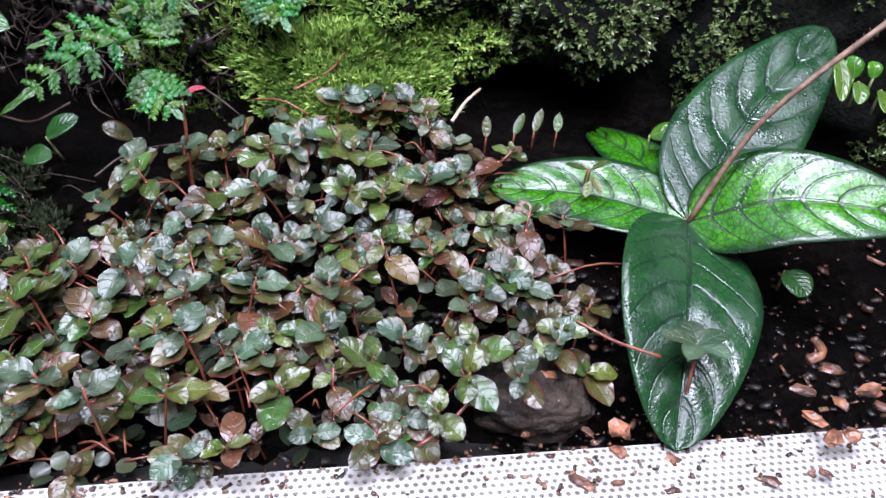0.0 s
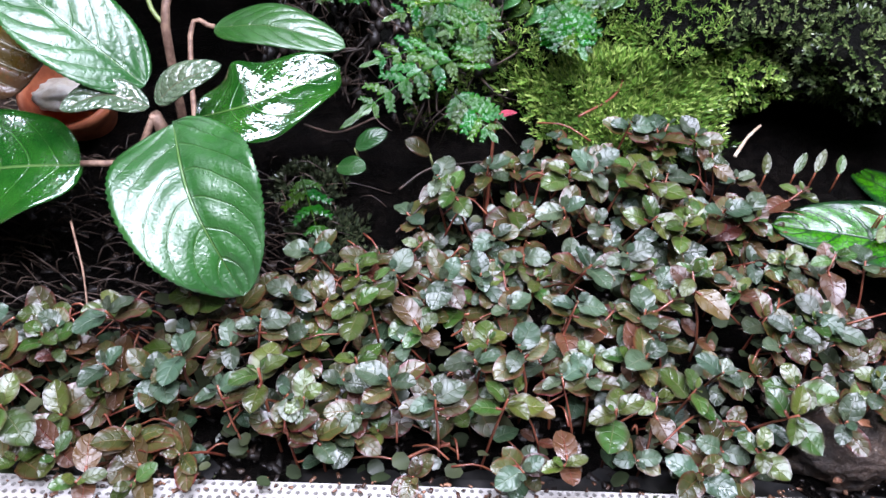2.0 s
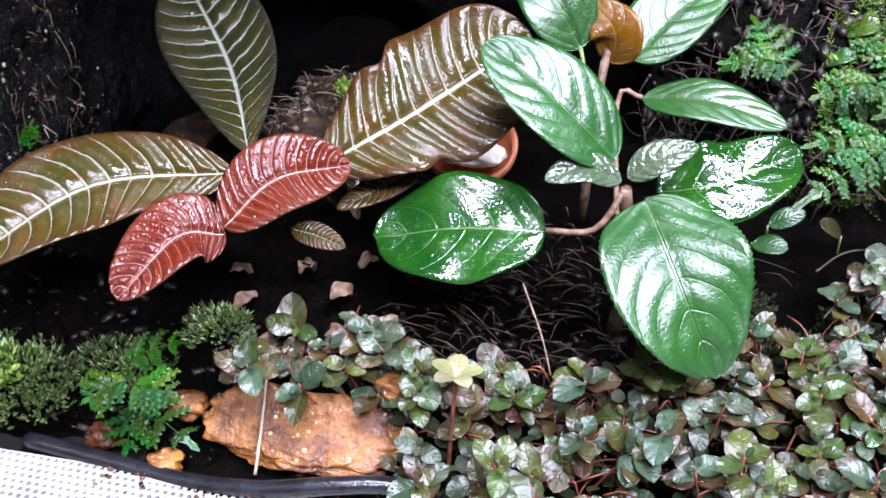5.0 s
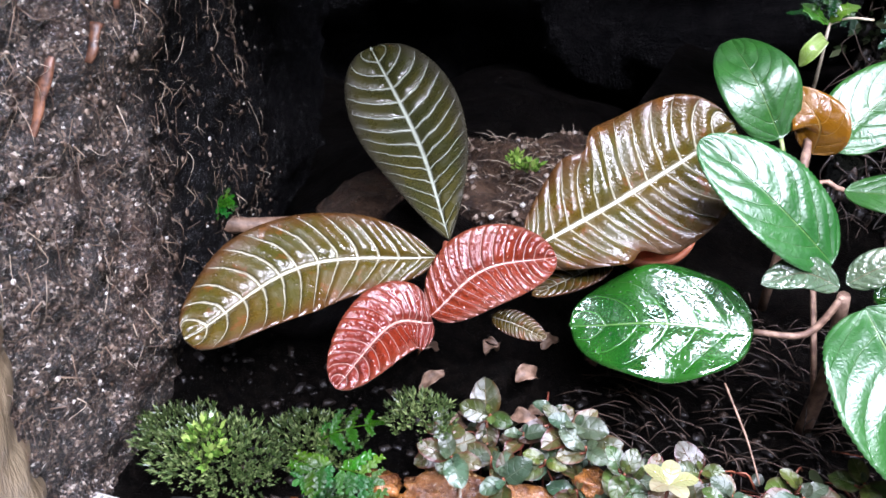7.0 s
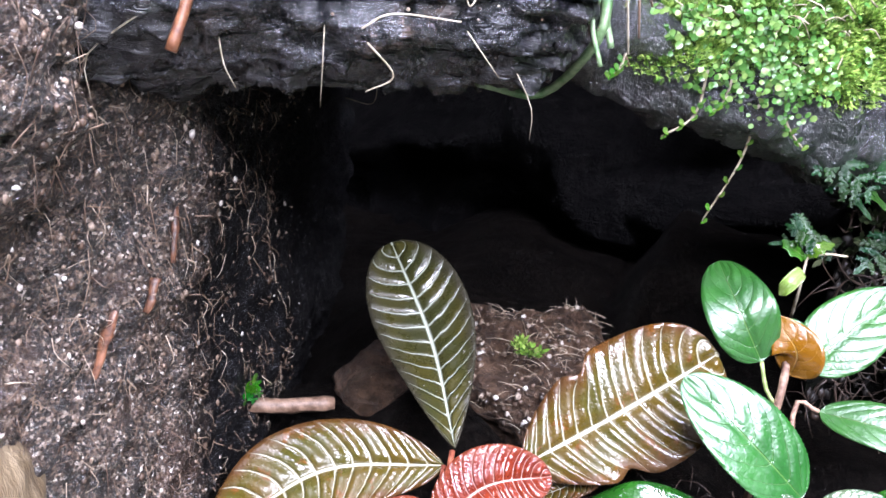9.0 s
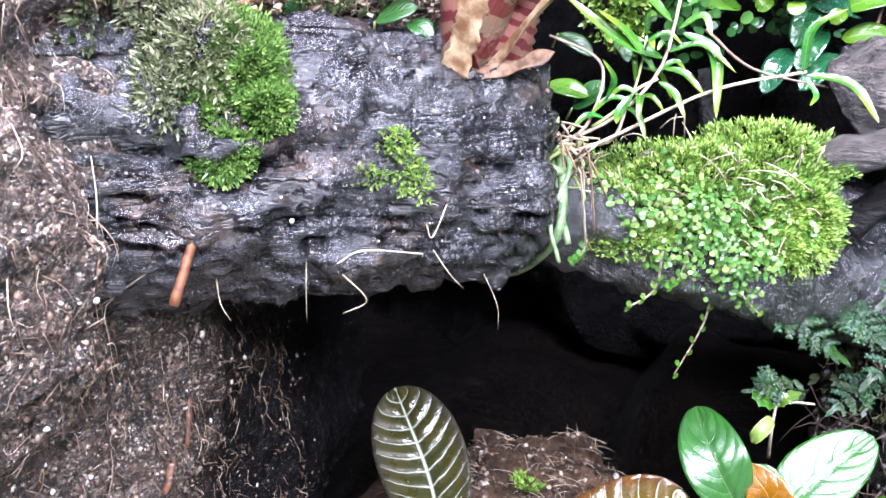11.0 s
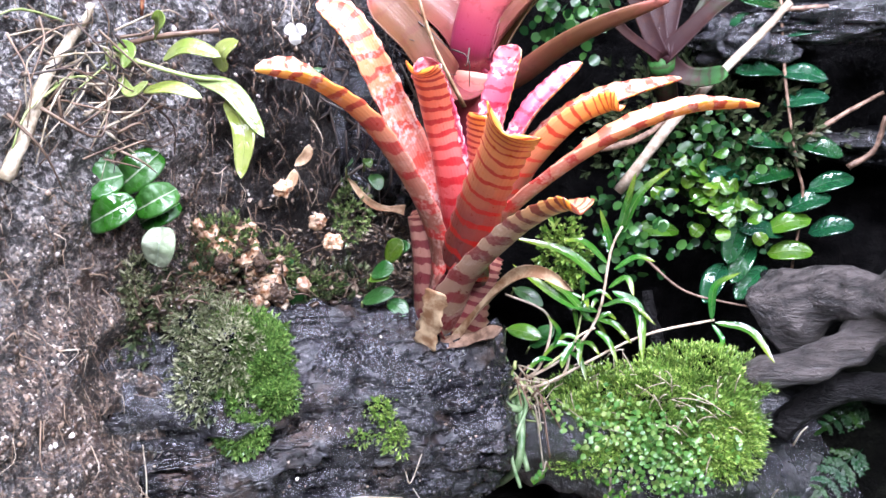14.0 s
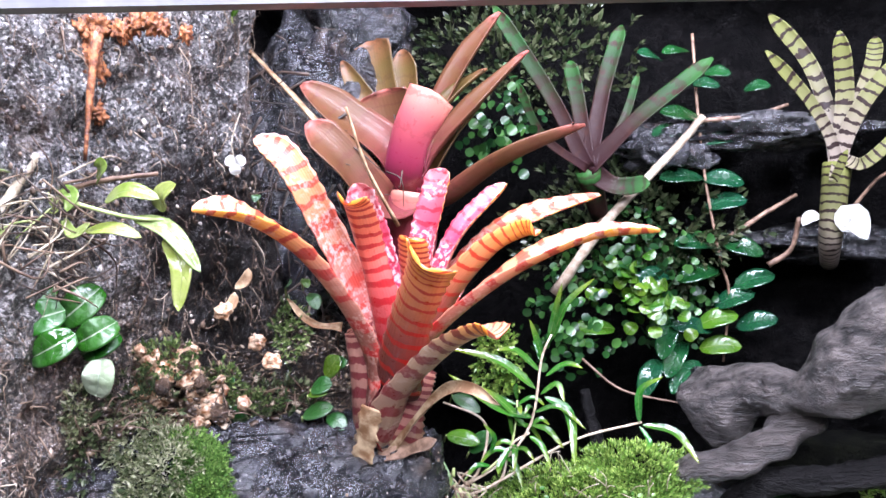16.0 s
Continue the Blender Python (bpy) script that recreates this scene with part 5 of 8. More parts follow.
strap_leaf(brom, [(-0.3271, 0.2511, 0.3777), (-0.3245, 0.2598, 0.4144), (-0.3187, 0.2683, 0.4468)], 0.0195, BROM, (-0.1, -0.8, 0.3), 0.9, 1.2, inner=BROMPINK, tip=0.06)
strap_leaf(brom, [(-0.3213, 0.2483, 0.3785), (-0.3094, 0.2622, 0.4145), (-0.2912, 0.2799, 0.4389)], 0.0165, BROM, (-0.35, -0.7, 0.4), 1.0, 1.2, inner=BROMPINK, tip=0.12)
strap_leaf(brom, [(-0.331, 0.2385, 0.3797), (-0.3399, 0.2394, 0.4134), (-0.348, 0.2345, 0.4408)], 0.0185, BROM, (0.3, -0.7, 0.4), 0.9, 1.2, inner=BROMPINK, tip=0.1)
strap_leaf(brom, [(-0.3328, 0.2231, 0.3203), (-0.3152, 0.2091, 0.3496), (-0.289, 0.1906, 0.3731), (-0.2719, 0.1787, 0.3848), (-0.2602, 0.1724, 0.3898)], 0.0186, BROMSHEATH, (-0.3, 0.25, 0.9), 1.1, 1.5, inner=FROST, tip=0.08, curl=0.3)
strap_leaf(brom, [(-0.3368, 0.2214, 0.3204), (-0.338, 0.2176, 0.35), (-0.3402, 0.217, 0.3729), (-0.3417, 0.2169, 0.3779)], 0.0243, BROMBASE, (0.0, 0.9, 0.3), 1.2, 1.5)
strap_leaf(brom, [(-0.3278, 0.2236, 0.3235), (-0.3187, 0.2238, 0.3477), (-0.3166, 0.2287, 0.362)], 0.0269, BROMBASE, (0.0, 0.9, 0.3), 1.2, 1.4)
tube("crown_base", [foot + Vector((0, 0.004, -0.008)), (-0.3388, 0.2323, 0.3273), (-0.3359, 0.24, 0.3443), (-0.3325, 0.2474, 0.3672)], 0.0085, 0.015, BROMBASE, brom, n=14, sides=18, bumpy=0.1)
leaf("dry_leaf", [(-0.3323, 0.206, 0.3224), (-0.3264, 0.2014, 0.3359), (-0.3219, 0.1972, 0.3493)], (0.2, -0.9, 0.2), 0.0115, DEADLEAF, brom, "torn dry brown leaf stub", shape=lambda u: 0.8 + 0.1 * math.sin(u * 17) + 0.08 * math.sin(u * 41), nu=22, nv=8, cup=-1.0, wave=0.0006, seed=2.3, thick=0.0005)
leaf("dry_leaf", [(-0.3258, 0.2198, 0.3211), (-0.3107, 0.2155, 0.3396), (-0.293, 0.2122, 0.3558), (-0.2804, 0.2093, 0.3578), (-0.2691, 0.2083, 0.3527)], (-0.3, -0.8, 0.4), 0.0085, DEADLEAF, brom, "curled dry tan leaf", shape=lambda u: (0.45 + 0.5 * u) * min(1, (1.001 - u) / 0.3) ** 0.6, nu=26, nv=8, cup=1.3, wave=0.001, seed=4.1, thick=0.0005)
leaf("dry_leaf", [(-0.3518, 0.2252, 0.3751), (-0.3637, 0.218, 0.3784), (-0.3726, 0.2131, 0.3901)], (0.0, -0.7, 0.7), 0.005, DEADLEAF, brom, "pale dry leaf tip", shape=blunt(1.2, 0.8, 0, 0.3), nu=14, nv=6, cup=1.1, wave=0.0006, seed=1.1, thick=0.0005)
leaf("dry_leaf", [(-0.3299, 0.2157, 0.3212), (-0.3164, 0.2179, 0.325), (-0.3031, 0.2201, 0.3307)], (0.0, -0.7, 0.7), 0.0065, STICKM, brom, "dry brown leaf stub", shape=blunt(1.2, 0.9, 0, 0.15), nu=12, nv=6, cup=-1.2, wave=0.0008, seed=3.3, thick=0.0005)

# ---- rose and olive bromeliad behind it ----
foot = Vector((-0.3506, 0.2939, 0.4109))
rose = thing("rose_bromeliad", foot, "rose and olive broad-leaved bromeliad behind the banded one", "bromeliad")
H2 = Vector((-0.3485, 0.2974, 0.433))
BEADS = []
for pts, w, m, up, cup, tip, flare in (
        (((-0.3588, 0.2898, 0.4554), (-0.3781, 0.2776, 0.4732), (-0.3963, 0.2658, 0.4905)), 0.026, ROSEBROWN, (0.35, -0.6, 0.7), 0.8, 0.25, 0.0),
        (((-0.3573, 0.2967, 0.4613), (-0.3602, 0.2948, 0.4761), (-0.3623, 0.292, 0.4882)), 0.027, ROSEBROWN, (0.1, -0.85, 0.3), 0.7, 0.06, 0.15),
        (((-0.3684, 0.3082, 0.4618), (-0.3841, 0.3062, 0.4868), (-0.396, 0.3064, 0.5065)), 0.016, OLIVE, (0.2, -0.8, 0.3), 0.9, 0.4, 0.0),
        (((-0.3707, 0.3121, 0.4558), (-0.3997, 0.3083, 0.4894), (-0.4344, 0.3016, 0.5206)), 0.018, OLIVE, (0.4, -0.6, 0.6), 0.9, 0.5, 0.0),
        (((-0.3702, 0.3181, 0.4589), (-0.3806, 0.3226, 0.4909), (-0.3881, 0.328, 0.5196)), 0.0225, OLIVE, (0.1, -0.9, 0.2), 0.7, 0.05, 0.1),
        (((-0.3669, 0.3259, 0.4652), (-0.3718, 0.3358, 0.4945), (-0.3759, 0.3408, 0.5151)), 0.019, OLIVE, (0.0, -0.9, 0.2), 0.7, 0.2, 0.0),
        (((-0.348, 0.282, 0.4408), (-0.3413, 0.2761, 0.4591), (-0.3336, 0.2756, 0.4726), (-0.3272, 0.2776, 0.4842)), 0.0215, ROSE, (-0.15, 0.8, 0.4), 0.7, 0.04, 0.25),
        (((-0.3509, 0.3217, 0.4615), (-0.3384, 0.3336, 0.4971), (-0.3171, 0.345, 0.5314)), 0.0215, ROSEBROWN, (-0.4, -0.7, 0.4), 0.9, 0.2, 0.0),
        (((-0.3429, 0.3077, 0.4521), (-0.3197, 0.3158, 0.4797), (-0.2953, 0.3278, 0.507)), 0.0215, ROSEBROWN, (-0.5, -0.6, 0.5), 0.9, 0.35, 0.0),
        (((-0.3525, 0.3177, 0.4615), (-0.3389, 0.3264, 0.4843), (-0.3218, 0.336, 0.5002)), 0.017, OLIVE, (-0.4, -0.6, 0.6), 1.0, 0.3, 0.0),
        (((-0.334, 0.2978, 0.4271), (-0.2998, 0.2992, 0.4484), (-0.26, 0.3083, 0.4663)), 0.02, ROSEBROWN, (0.1, 0.25, 0.95), 1.0, 0.25, 0.0),
        (((-0.3511, 0.2735, 0.4269), (-0.3658, 0.2584, 0.45), (-0.3819, 0.2479, 0.4699)), 0.0225, ROSEBROWN, (0.3, -0.6, 0.7), 0.7, 0.12, 0.0),
        (((-0.3488, 0.3088, 0.4371), (-0.3376, 0.3225, 0.4642), (-0.3258, 0.3353, 0.4811)), 0.02, OLIVE, (-0.3, -0.7, 0.5), 0.9, 0.2, 0.0)):
    ob = strap_leaf(rose, [H2, *pts], w, m, up, cup, 0.8, fuzz=False, nu=26, nv=10, waist=1.0, tip=tip, flare=flare)
    for k in (0, 3, 7, 10):
        BEADS.append((ob, ob.data.vertices[25 * 11 + k].co + foot))
tube("crown_base", [foot + Vector((0, 0, -0.05)), foot, H2], 0.012, 0.016, ROSE, rose, n=12, sides=14, bumpy=0.1)
for k, (ob, q) in enumerate(BEADS):
    if k % 2:
        lump("water_drop", q, (0.0009, 0.0009, 0.0008), WATERM, ob, sub=2, bumpy=0.1, seed=k)
tube("dry_leaf", [(-0.3802, 0.2543, 0.4709), (-0.4017, 0.2578, 0.4902), (-0.424, 0.2609, 0.5095)], 0.0028, 0.0016, DEADLEAF, rose, "thin dry brown leaf", n=14, sides=6, flat=0.4, bumpy=0.3)
tube("dry_leaf", [(-0.3401, 0.2611, 0.4195), (-0.3509, 0.2516, 0.4471), (-0.3594, 0.2478, 0.4764)], 0.0026, 0.0016, DEADLEAF, rose, "thin dry brown leaf", n=10, sides=6, flat=0.4, bumpy=0.3)
# hanging roots in the dark beside it
rr = random.Random(311)
mass = []
for i in range(260):
    a = Vector((-0.4123, 0.2691, 0.4389)) + Vector((rr.gauss(0, 0.022), rr.gauss(0, 0.012), rr.gauss(0, 0.04)))
    b = a + Vector((rr.gauss(0, 0.014), rr.gauss(0, 0.008), -abs(rr.gauss(0.012, 0.012))))
    v, f, uv = tube_geo([a, a.lerp(b, 0.5) + Vector((rr.gauss(0, 0.004), -0.003, rr.gauss(0, 0.004))), b], rr.choice((0.0003, 0.0005, 0.0009)), 0.0002, n=6, sides=4)
    mass.append((v, f))
joined("root_tangle", mass, DARKFIBRE, "tangle of dark wet roots beside the peat wall", "roots")

# ---- spotted green bromeliad ----
foot = Vector((-0.2836, 0.4054, 0.4437))
spot = thing("spotted_bromeliad", foot, "narrow green bromeliad with dark red spots on the back wall", "bromeliad")
for pts, w in ((((-0.3052, 0.4008, 0.4889), (-0.339, 0.3918, 0.5448)), 0.014), (((-0.2919, 0.4171, 0.4823), (-0.2994, 0.4226, 0.5119)), 0.015), (((-0.2777, 0.4251, 0.496), (-0.27, 0.4384, 0.5335)), 0.016),
               (((-0.254, 0.4112, 0.4735), (-0.2129, 0.4227, 0.5075)), 0.016), (((-0.2653, 0.4167, 0.4708), (-0.2586, 0.4345, 0.5026)), 0.008), (((-0.3063, 0.3864, 0.4646), (-0.3177, 0.3738, 0.496)), 0.008), (((-0.2676, 0.4114, 0.433), (-0.2469, 0.4099, 0.4346)), 0.018)):
    strap_leaf(spot, [foot, *pts], w * 0.78, SPOTTED, (0, -0.8, 0.4), 0.5, 1.0, fuzz=False, nu=22, nv=8)
tube("stem", [foot + Vector((0, 0.03, -0.03)), foot], 0.006, 0.008, SPOTTED, spot, n=5, sides=10)

# ---- zebra bromeliad ----
foot = Vector((-0.1469, 0.4624, 0.401))
zeb = thing("zebra_bromeliad", foot, "pale bromeliad with dark zebra bands on the back wall", "bromeliad")
H4 = Vector((-0.1442, 0.4686, 0.4439))
for pts, w in ((((-0.1583, 0.4606, 0.4784), (-0.1853, 0.4467, 0.5124)), 0.0135), (((-0.1588, 0.4906, 0.5014), (-0.1862, 0.4882, 0.5404)), 0.018), (((-0.1411, 0.4747, 0.4852), (-0.1453, 0.4718, 0.5241)), 0.0195),
               (((-0.1305, 0.468, 0.4808), (-0.1075, 0.4706, 0.5094)), 0.018), (((-0.1254, 0.5169, 0.5016), (-0.1222, 0.5266, 0.526)), 0.018), (((-0.1299, 0.4585, 0.4438), (-0.107, 0.4604, 0.4662)), 0.014), (((-0.1466, 0.4443, 0.4343), (-0.1399, 0.4384, 0.4522)), 0.009)):
    strap_leaf(zeb, [foot, H4, *pts], w * 0.7, ZEBRA, (0, -0.8, 0.4), 0.7, 1.1, fuzz=False, nu=24, nv=8)
tube("crown_base", [foot + Vector((0, 0.02, -0.02)), foot, H4], 0.0055, 0.0085, ZEBRA, zeb, n=8, sides=12)
leaf("dry_leaf", [(-0.141, 0.4544, 0.4035), (-0.1353, 0.4524, 0.4122), (-0.1276, 0.4489, 0.3992)], (0, -0.9, 0.3), 0.018, WHITEPET, zeb, "dry white leaf", nu=10, nv=6, cup=0.4)
leaf("dry_leaf", [(-0.1536, 0.4498, 0.4139), (-0.1591, 0.445, 0.4125), (-0.1627, 0.4406, 0.4077)], (0, -0.9, 0.3), 0.008, WHITEPET, zeb, "dry white leaf", nu=8, nv=6, cup=0.4)

# ---- lance-leaved orchid on the log ----
foot = Vector((-0.3134, 0.2623, 0.2899))
orch = thing("lance_leaf_orchid", foot, "small orchid with narrow green leaves and grey roots on the log", "orchid")
for pts in ([foot, (-0.2935, 0.2745, 0.3028), (-0.2805, 0.2818, 0.3221), (-0.2775, 0.2896, 0.3521), (-0.2734, 0.2934, 0.3641)],
            [foot, (-0.3, 0.2651, 0.2913), (-0.2622, 0.285, 0.3136), (-0.2305, 0.2998, 0.3225)],
            [foot, (-0.3039, 0.2675, 0.2979), (-0.3008, 0.2747, 0.3147), (-0.3055, 0.2753, 0.3242), (-0.3227, 0.2709, 0.3308)],
            [foot, (-0.2943, 0.271, 0.2932), (-0.2896, 0.2768, 0.3106), (-0.2812, 0.281, 0.3171)]):
    tube("stem", pts, 0.0008, 0.0006, PALETWIG, orch, n=16, sides=6)
for a, m, b, w in (((-0.2799, 0.2815, 0.3247), (-0.2949, 0.2734, 0.3308), (-0.3174, 0.2657, 0.3471), 34),
                 ((-0.2791, 0.2858, 0.3378), (-0.2957, 0.2795, 0.352), (-0.3191, 0.2687, 0.3593), 30),
                 ((-0.2821, 0.2792, 0.3199), (-0.293, 0.2748, 0.3333), (-0.3042, 0.2688, 0.3418), 24),
                 ((-0.278, 0.2887, 0.3461), (-0.2886, 0.2836, 0.3569), (-0.2969, 0.2765, 0.3581), 22),
                 ((-0.2771, 0.2908, 0.352), (-0.2793, 0.2885, 0.3618), (-0.2824, 0.2862, 0.3726), 20),
                 ((-0.2753, 0.2933, 0.358), (-0.2721, 0.2947, 0.3737), (-0.2686, 0.2963, 0.3897), 22),
                 ((-0.2738, 0.2946, 0.3604), (-0.2673, 0.2979, 0.3784), (-0.2538, 0.3023, 0.3918), 26),
                 ((-0.2755, 0.2889, 0.3438), (-0.2654, 0.2901, 0.3506), (-0.2563, 0.2886, 0.3497), 20),
                 ((-0.277, 0.2859, 0.3355), (-0.2685, 0.2862, 0.3412), (-0.2636, 0.2812, 0.3341), 20),
                 ((-0.2793, 0.2824, 0.3271), (-0.267, 0.2835, 0.3308), (-0.2531, 0.2813, 0.3219), 18),
                 ((-0.2794, 0.2806, 0.3212), (-0.271, 0.2788, 0.3202), (-0.2623, 0.2754, 0.3134), 20),
                 ((-0.2752, 0.2862, 0.3344), (-0.2621, 0.2843, 0.3275), (-0.2568, 0.2749, 0.3052), 30),
                 ((-0.2805, 0.2787, 0.3164), (-0.2733, 0.2758, 0.313), (-0.2672, 0.2709, 0.3046), 18),
                 ((-0.2904, 0.2721, 0.3065), (-0.2843, 0.2691, 0.3043), (-0.2792, 0.2639, 0.2959), 16),
                 ((-0.2314, 0.2983, 0.3222), (-0.2309, 0.2987, 0.3381), (-0.2203, 0.3003, 0.346), 22),
                 ((-0.2302, 0.2985, 0.3216), (-0.2143, 0.2989, 0.3194), (-0.2027, 0.2947, 0.3072), 26),
                 ((-0.2312, 0.298, 0.321), (-0.2255, 0.2937, 0.3154), (-0.2265, 0.2877, 0.3118), 14),
                 ((-0.2976, 0.2701, 0.3085), (-0.2951, 0.269, 0.3167), (-0.2994, 0.2653, 0.3245), 16),
                 ((-0.2888, 0.2741, 0.3113), (-0.2912, 0.2669, 0.3051), (-0.2905, 0.2616, 0.3016), 22)):
    pts = [a, m, b]
    leaf("leaf", pts, (0.1, -0.6, 0.8), w * 0.00017, ORCHIDLEAF, orch, shape=ovate(0.8, 0.6), nu=14, nv=5, cup=0.5)
for pts, r in (([foot, (-0.3181, 0.2479, 0.2895), (-0.3286, 0.2395, 0.3054)], 0.0019), ([foot, (-0.3068, 0.2495, 0.2833), (-0.3169, 0.2357, 0.2934)], 0.0019),
               ([foot, (-0.3052, 0.2492, 0.2798), (-0.3026, 0.2384, 0.2609), (-0.3261, 0.2616, 0.2344), (-0.3399, 0.2295, 0.2418)], 0.0019),
               ([foot, (-0.3046, 0.2451, 0.2735), (-0.2981, 0.2401, 0.2587)], 0.0014), ([foot, (-0.3204, 0.2612, 0.3048), (-0.331, 0.2602, 0.3114)], 0.0012),
               ([foot, (-0.3092, 0.2434, 0.2758), (-0.3101, 0.2317, 0.2593)], 0.001), ([foot, (-0.3037, 0.2515, 0.2845), (-0.3054, 0.2382, 0.2682), (-0.2993, 0.2341, 0.2531)], 0.001)):
    tube("root", pts, r, r * 0.85, AIRROOT, orch, "grey green air root", n=16, sides=8)
for i in range(70):
    a = foot + Vector((rng.uniform(-0.008, 0.012), rng.uniform(-0.01, 0.006), rng.uniform(-0.012, 0.01)))
    tube("root", [a, a + Vector((rng.uniform(-0.008, 0.008), rng.uniform(-0.006, 0.002), rng.uniform(-0.012, 0.006))), a + Vector((rng.uniform(-0.014, 0.014), rng.uniform(-0.008, 0.002), rng.uniform(-0.03, 0.004)))], (0.0005, 0.0006, 0.001)[i % 3], 0.0004, (ROOTM, STICKM, GREENSTEM)[i % 3], orch, n=6, sides=4)

ro = random.Random(57)
shoot_lines = [spline([(-0.2935, 0.2745, 0.3028), (-0.2805, 0.2818, 0.3221), (-0.2775, 0.2896, 0.3521), (-0.2734, 0.2934, 0.3641)], 20), spline([(-0.3017, 0.2687, 0.2979), (-0.2896, 0.2768, 0.3106), (-0.2878, 0.2826, 0.3324)], 20)]
tube("stem", shoot_lines[1][::5], 0.0007, 0.0005, GREENSTEM, orch, n=12, sides=6)
for i in range(14):
    p = shoot_lines[i % 2][ro.randint(2, 20)]
    d = Vector((ro.uniform(-1, 1), ro.uniform(-0.7, 0.3), ro.uniform(-0.2, 0.7))).normalized()
    L = ro.uniform(0.009, 0.019)
    leaf("leaf", [p, p + d * L * 0.55 + Vector((0, 0, 0.002)), p + d * L + Vector((0, 0, -L * 0.25))], (0.1, -0.6, 0.8), ro.uniform(0.0022, 0.0034), ORCHIDLEAF, orch, shape=ovate(0.8, 0.6), nu=12, nv=5, cup=0.5)

# ---- small orchid high on the peat wall ----
foot = Vector((-0.4037, 0.1165, 0.441))
so = thing("wall_orchid", foot, "small pale green orchid with root tangle on the peat wall", "orchid")
tube("stem", [(-0.4125, 0.1054, 0.4268), (-0.4083, 0.1122, 0.4402), (-0.4081, 0.1182, 0.4535)], 0.0023, 0.0018, PALETWIG, so, n=10, sides=8, bumpy=0.25)
tube("stem", [foot, (-0.3881, 0.1263, 0.4455), (-0.3735, 0.1387, 0.4475)], 0.001, 0.0008, STICKM, so, n=10, sides=6, bumpy=0.3)
tube("stem", [foot, (-0.3901, 0.12, 0.4368), (-0.3771, 0.1276, 0.4324), (-0.3672, 0.1363, 0.4309)], 0.0008, 0.0007, GREENSTEM, so, n=10, sides=6)
for a, m, b, w in (((-0.3902, 0.1257, 0.4445), (-0.3858, 0.124, 0.4495), (-0.3853, 0.1236, 0.4538), 24),
                 ((-0.3876, 0.1265, 0.4379), (-0.3779, 0.1278, 0.4418), (-0.3676, 0.1323, 0.4388), 34),
                 ((-0.3706, 0.1359, 0.4339), (-0.3678, 0.1335, 0.4401), (-0.363, 0.1356, 0.444), 36),
                 ((-0.4027, 0.1183, 0.4439), (-0.3943, 0.118, 0.4409), (-0.3945, 0.116, 0.4351), 26),
                 ((-0.3999, 0.1186, 0.4329), (-0.3932, 0.1171, 0.4271), (-0.3879, 0.1194, 0.4309), 20),
                 ((-0.3932, 0.122, 0.4277), (-0.3817, 0.124, 0.4287), (-0.3726, 0.1278, 0.4255), 26),
                 ((-0.379, 0.1308, 0.4322), (-0.365, 0.1336, 0.4271), (-0.3547, 0.1367, 0.4125), 34),
                 ((-0.3695, 0.1355, 0.4248), (-0.3613, 0.1343, 0.415), (-0.3611, 0.1314, 0.3989), 36),
                 ((-0.4017, 0.1182, 0.4379), (-0.3999, 0.1141, 0.4352), (-0.4, 0.1136, 0.4421), 20)):
    leaf("leaf", [a, m, b], (0.3, -0.6, 0.7), w * 0.00022, PALEORCHID, so, shape=ovate(0.95, 0.5), nu=14, nv=6, cup=0.5, thick=0.0005)
for i in range(30):
    a = foot + Vector((rng.uniform(-0.004, 0.004), rng.uniform(-0.02, 0.01), rng.uniform(-0.012, 0.012)))
    b = a + Vector((rng.uniform(-0.006, 0.002), rng.uniform(-0.03, 0.012), rng.uniform(-0.03, 0.01)))
    tube("root", [a, a.lerp(b, 0.5) + Vector((0.002, rng.uniform(-0.006, 0.006), 0.003)), b], 0.0005, 0.0003, ROOTM if i % 3 else GREENSTEM, so, n=6, sides=4)

tube("root", [(-0.4015, 0.1113, 0.4545), (-0.4019, 0.1017, 0.4432), (-0.4027, 0.0903, 0.4282), (-0.4034, 0.0855, 0.4162), (-0.4041, 0.0762, 0.4021)], 0.0016, 0.0022, ROOTM, so, "thick pale curved root", n=24, sides=10, bumpy=0.35)
rw = random.Random(29)
for i in range(58):
    y, z = rw.uniform(0.078, 0.125), rw.uniform(0.405, 0.452)
    a = Vector((wall_x(y, z) + rw.uniform(0.001, 0.008), y, z))
    w = rw.gauss(0.5, 0.9)
    L = rw.uniform(0.012, 0.034)
    b = a + Vector((rw.gauss(0, 0.003), math.cos(w) * L, math.sin(w) * L * 0.8 - 0.004))
    m = a.lerp(b, 0.5) + Vector((rw.uniform(0.001, 0.006), rw.gauss(0, 0.003), rw.gauss(0, 0.004)))
    tube("root", [a, m, b], rw.choice((0.0003, 0.0004, 0.0006)), 0.0002, (ROOTM, DARKFIBRE, FIBRE, FIBRE)[i % 4], so, n=7, sides=4)

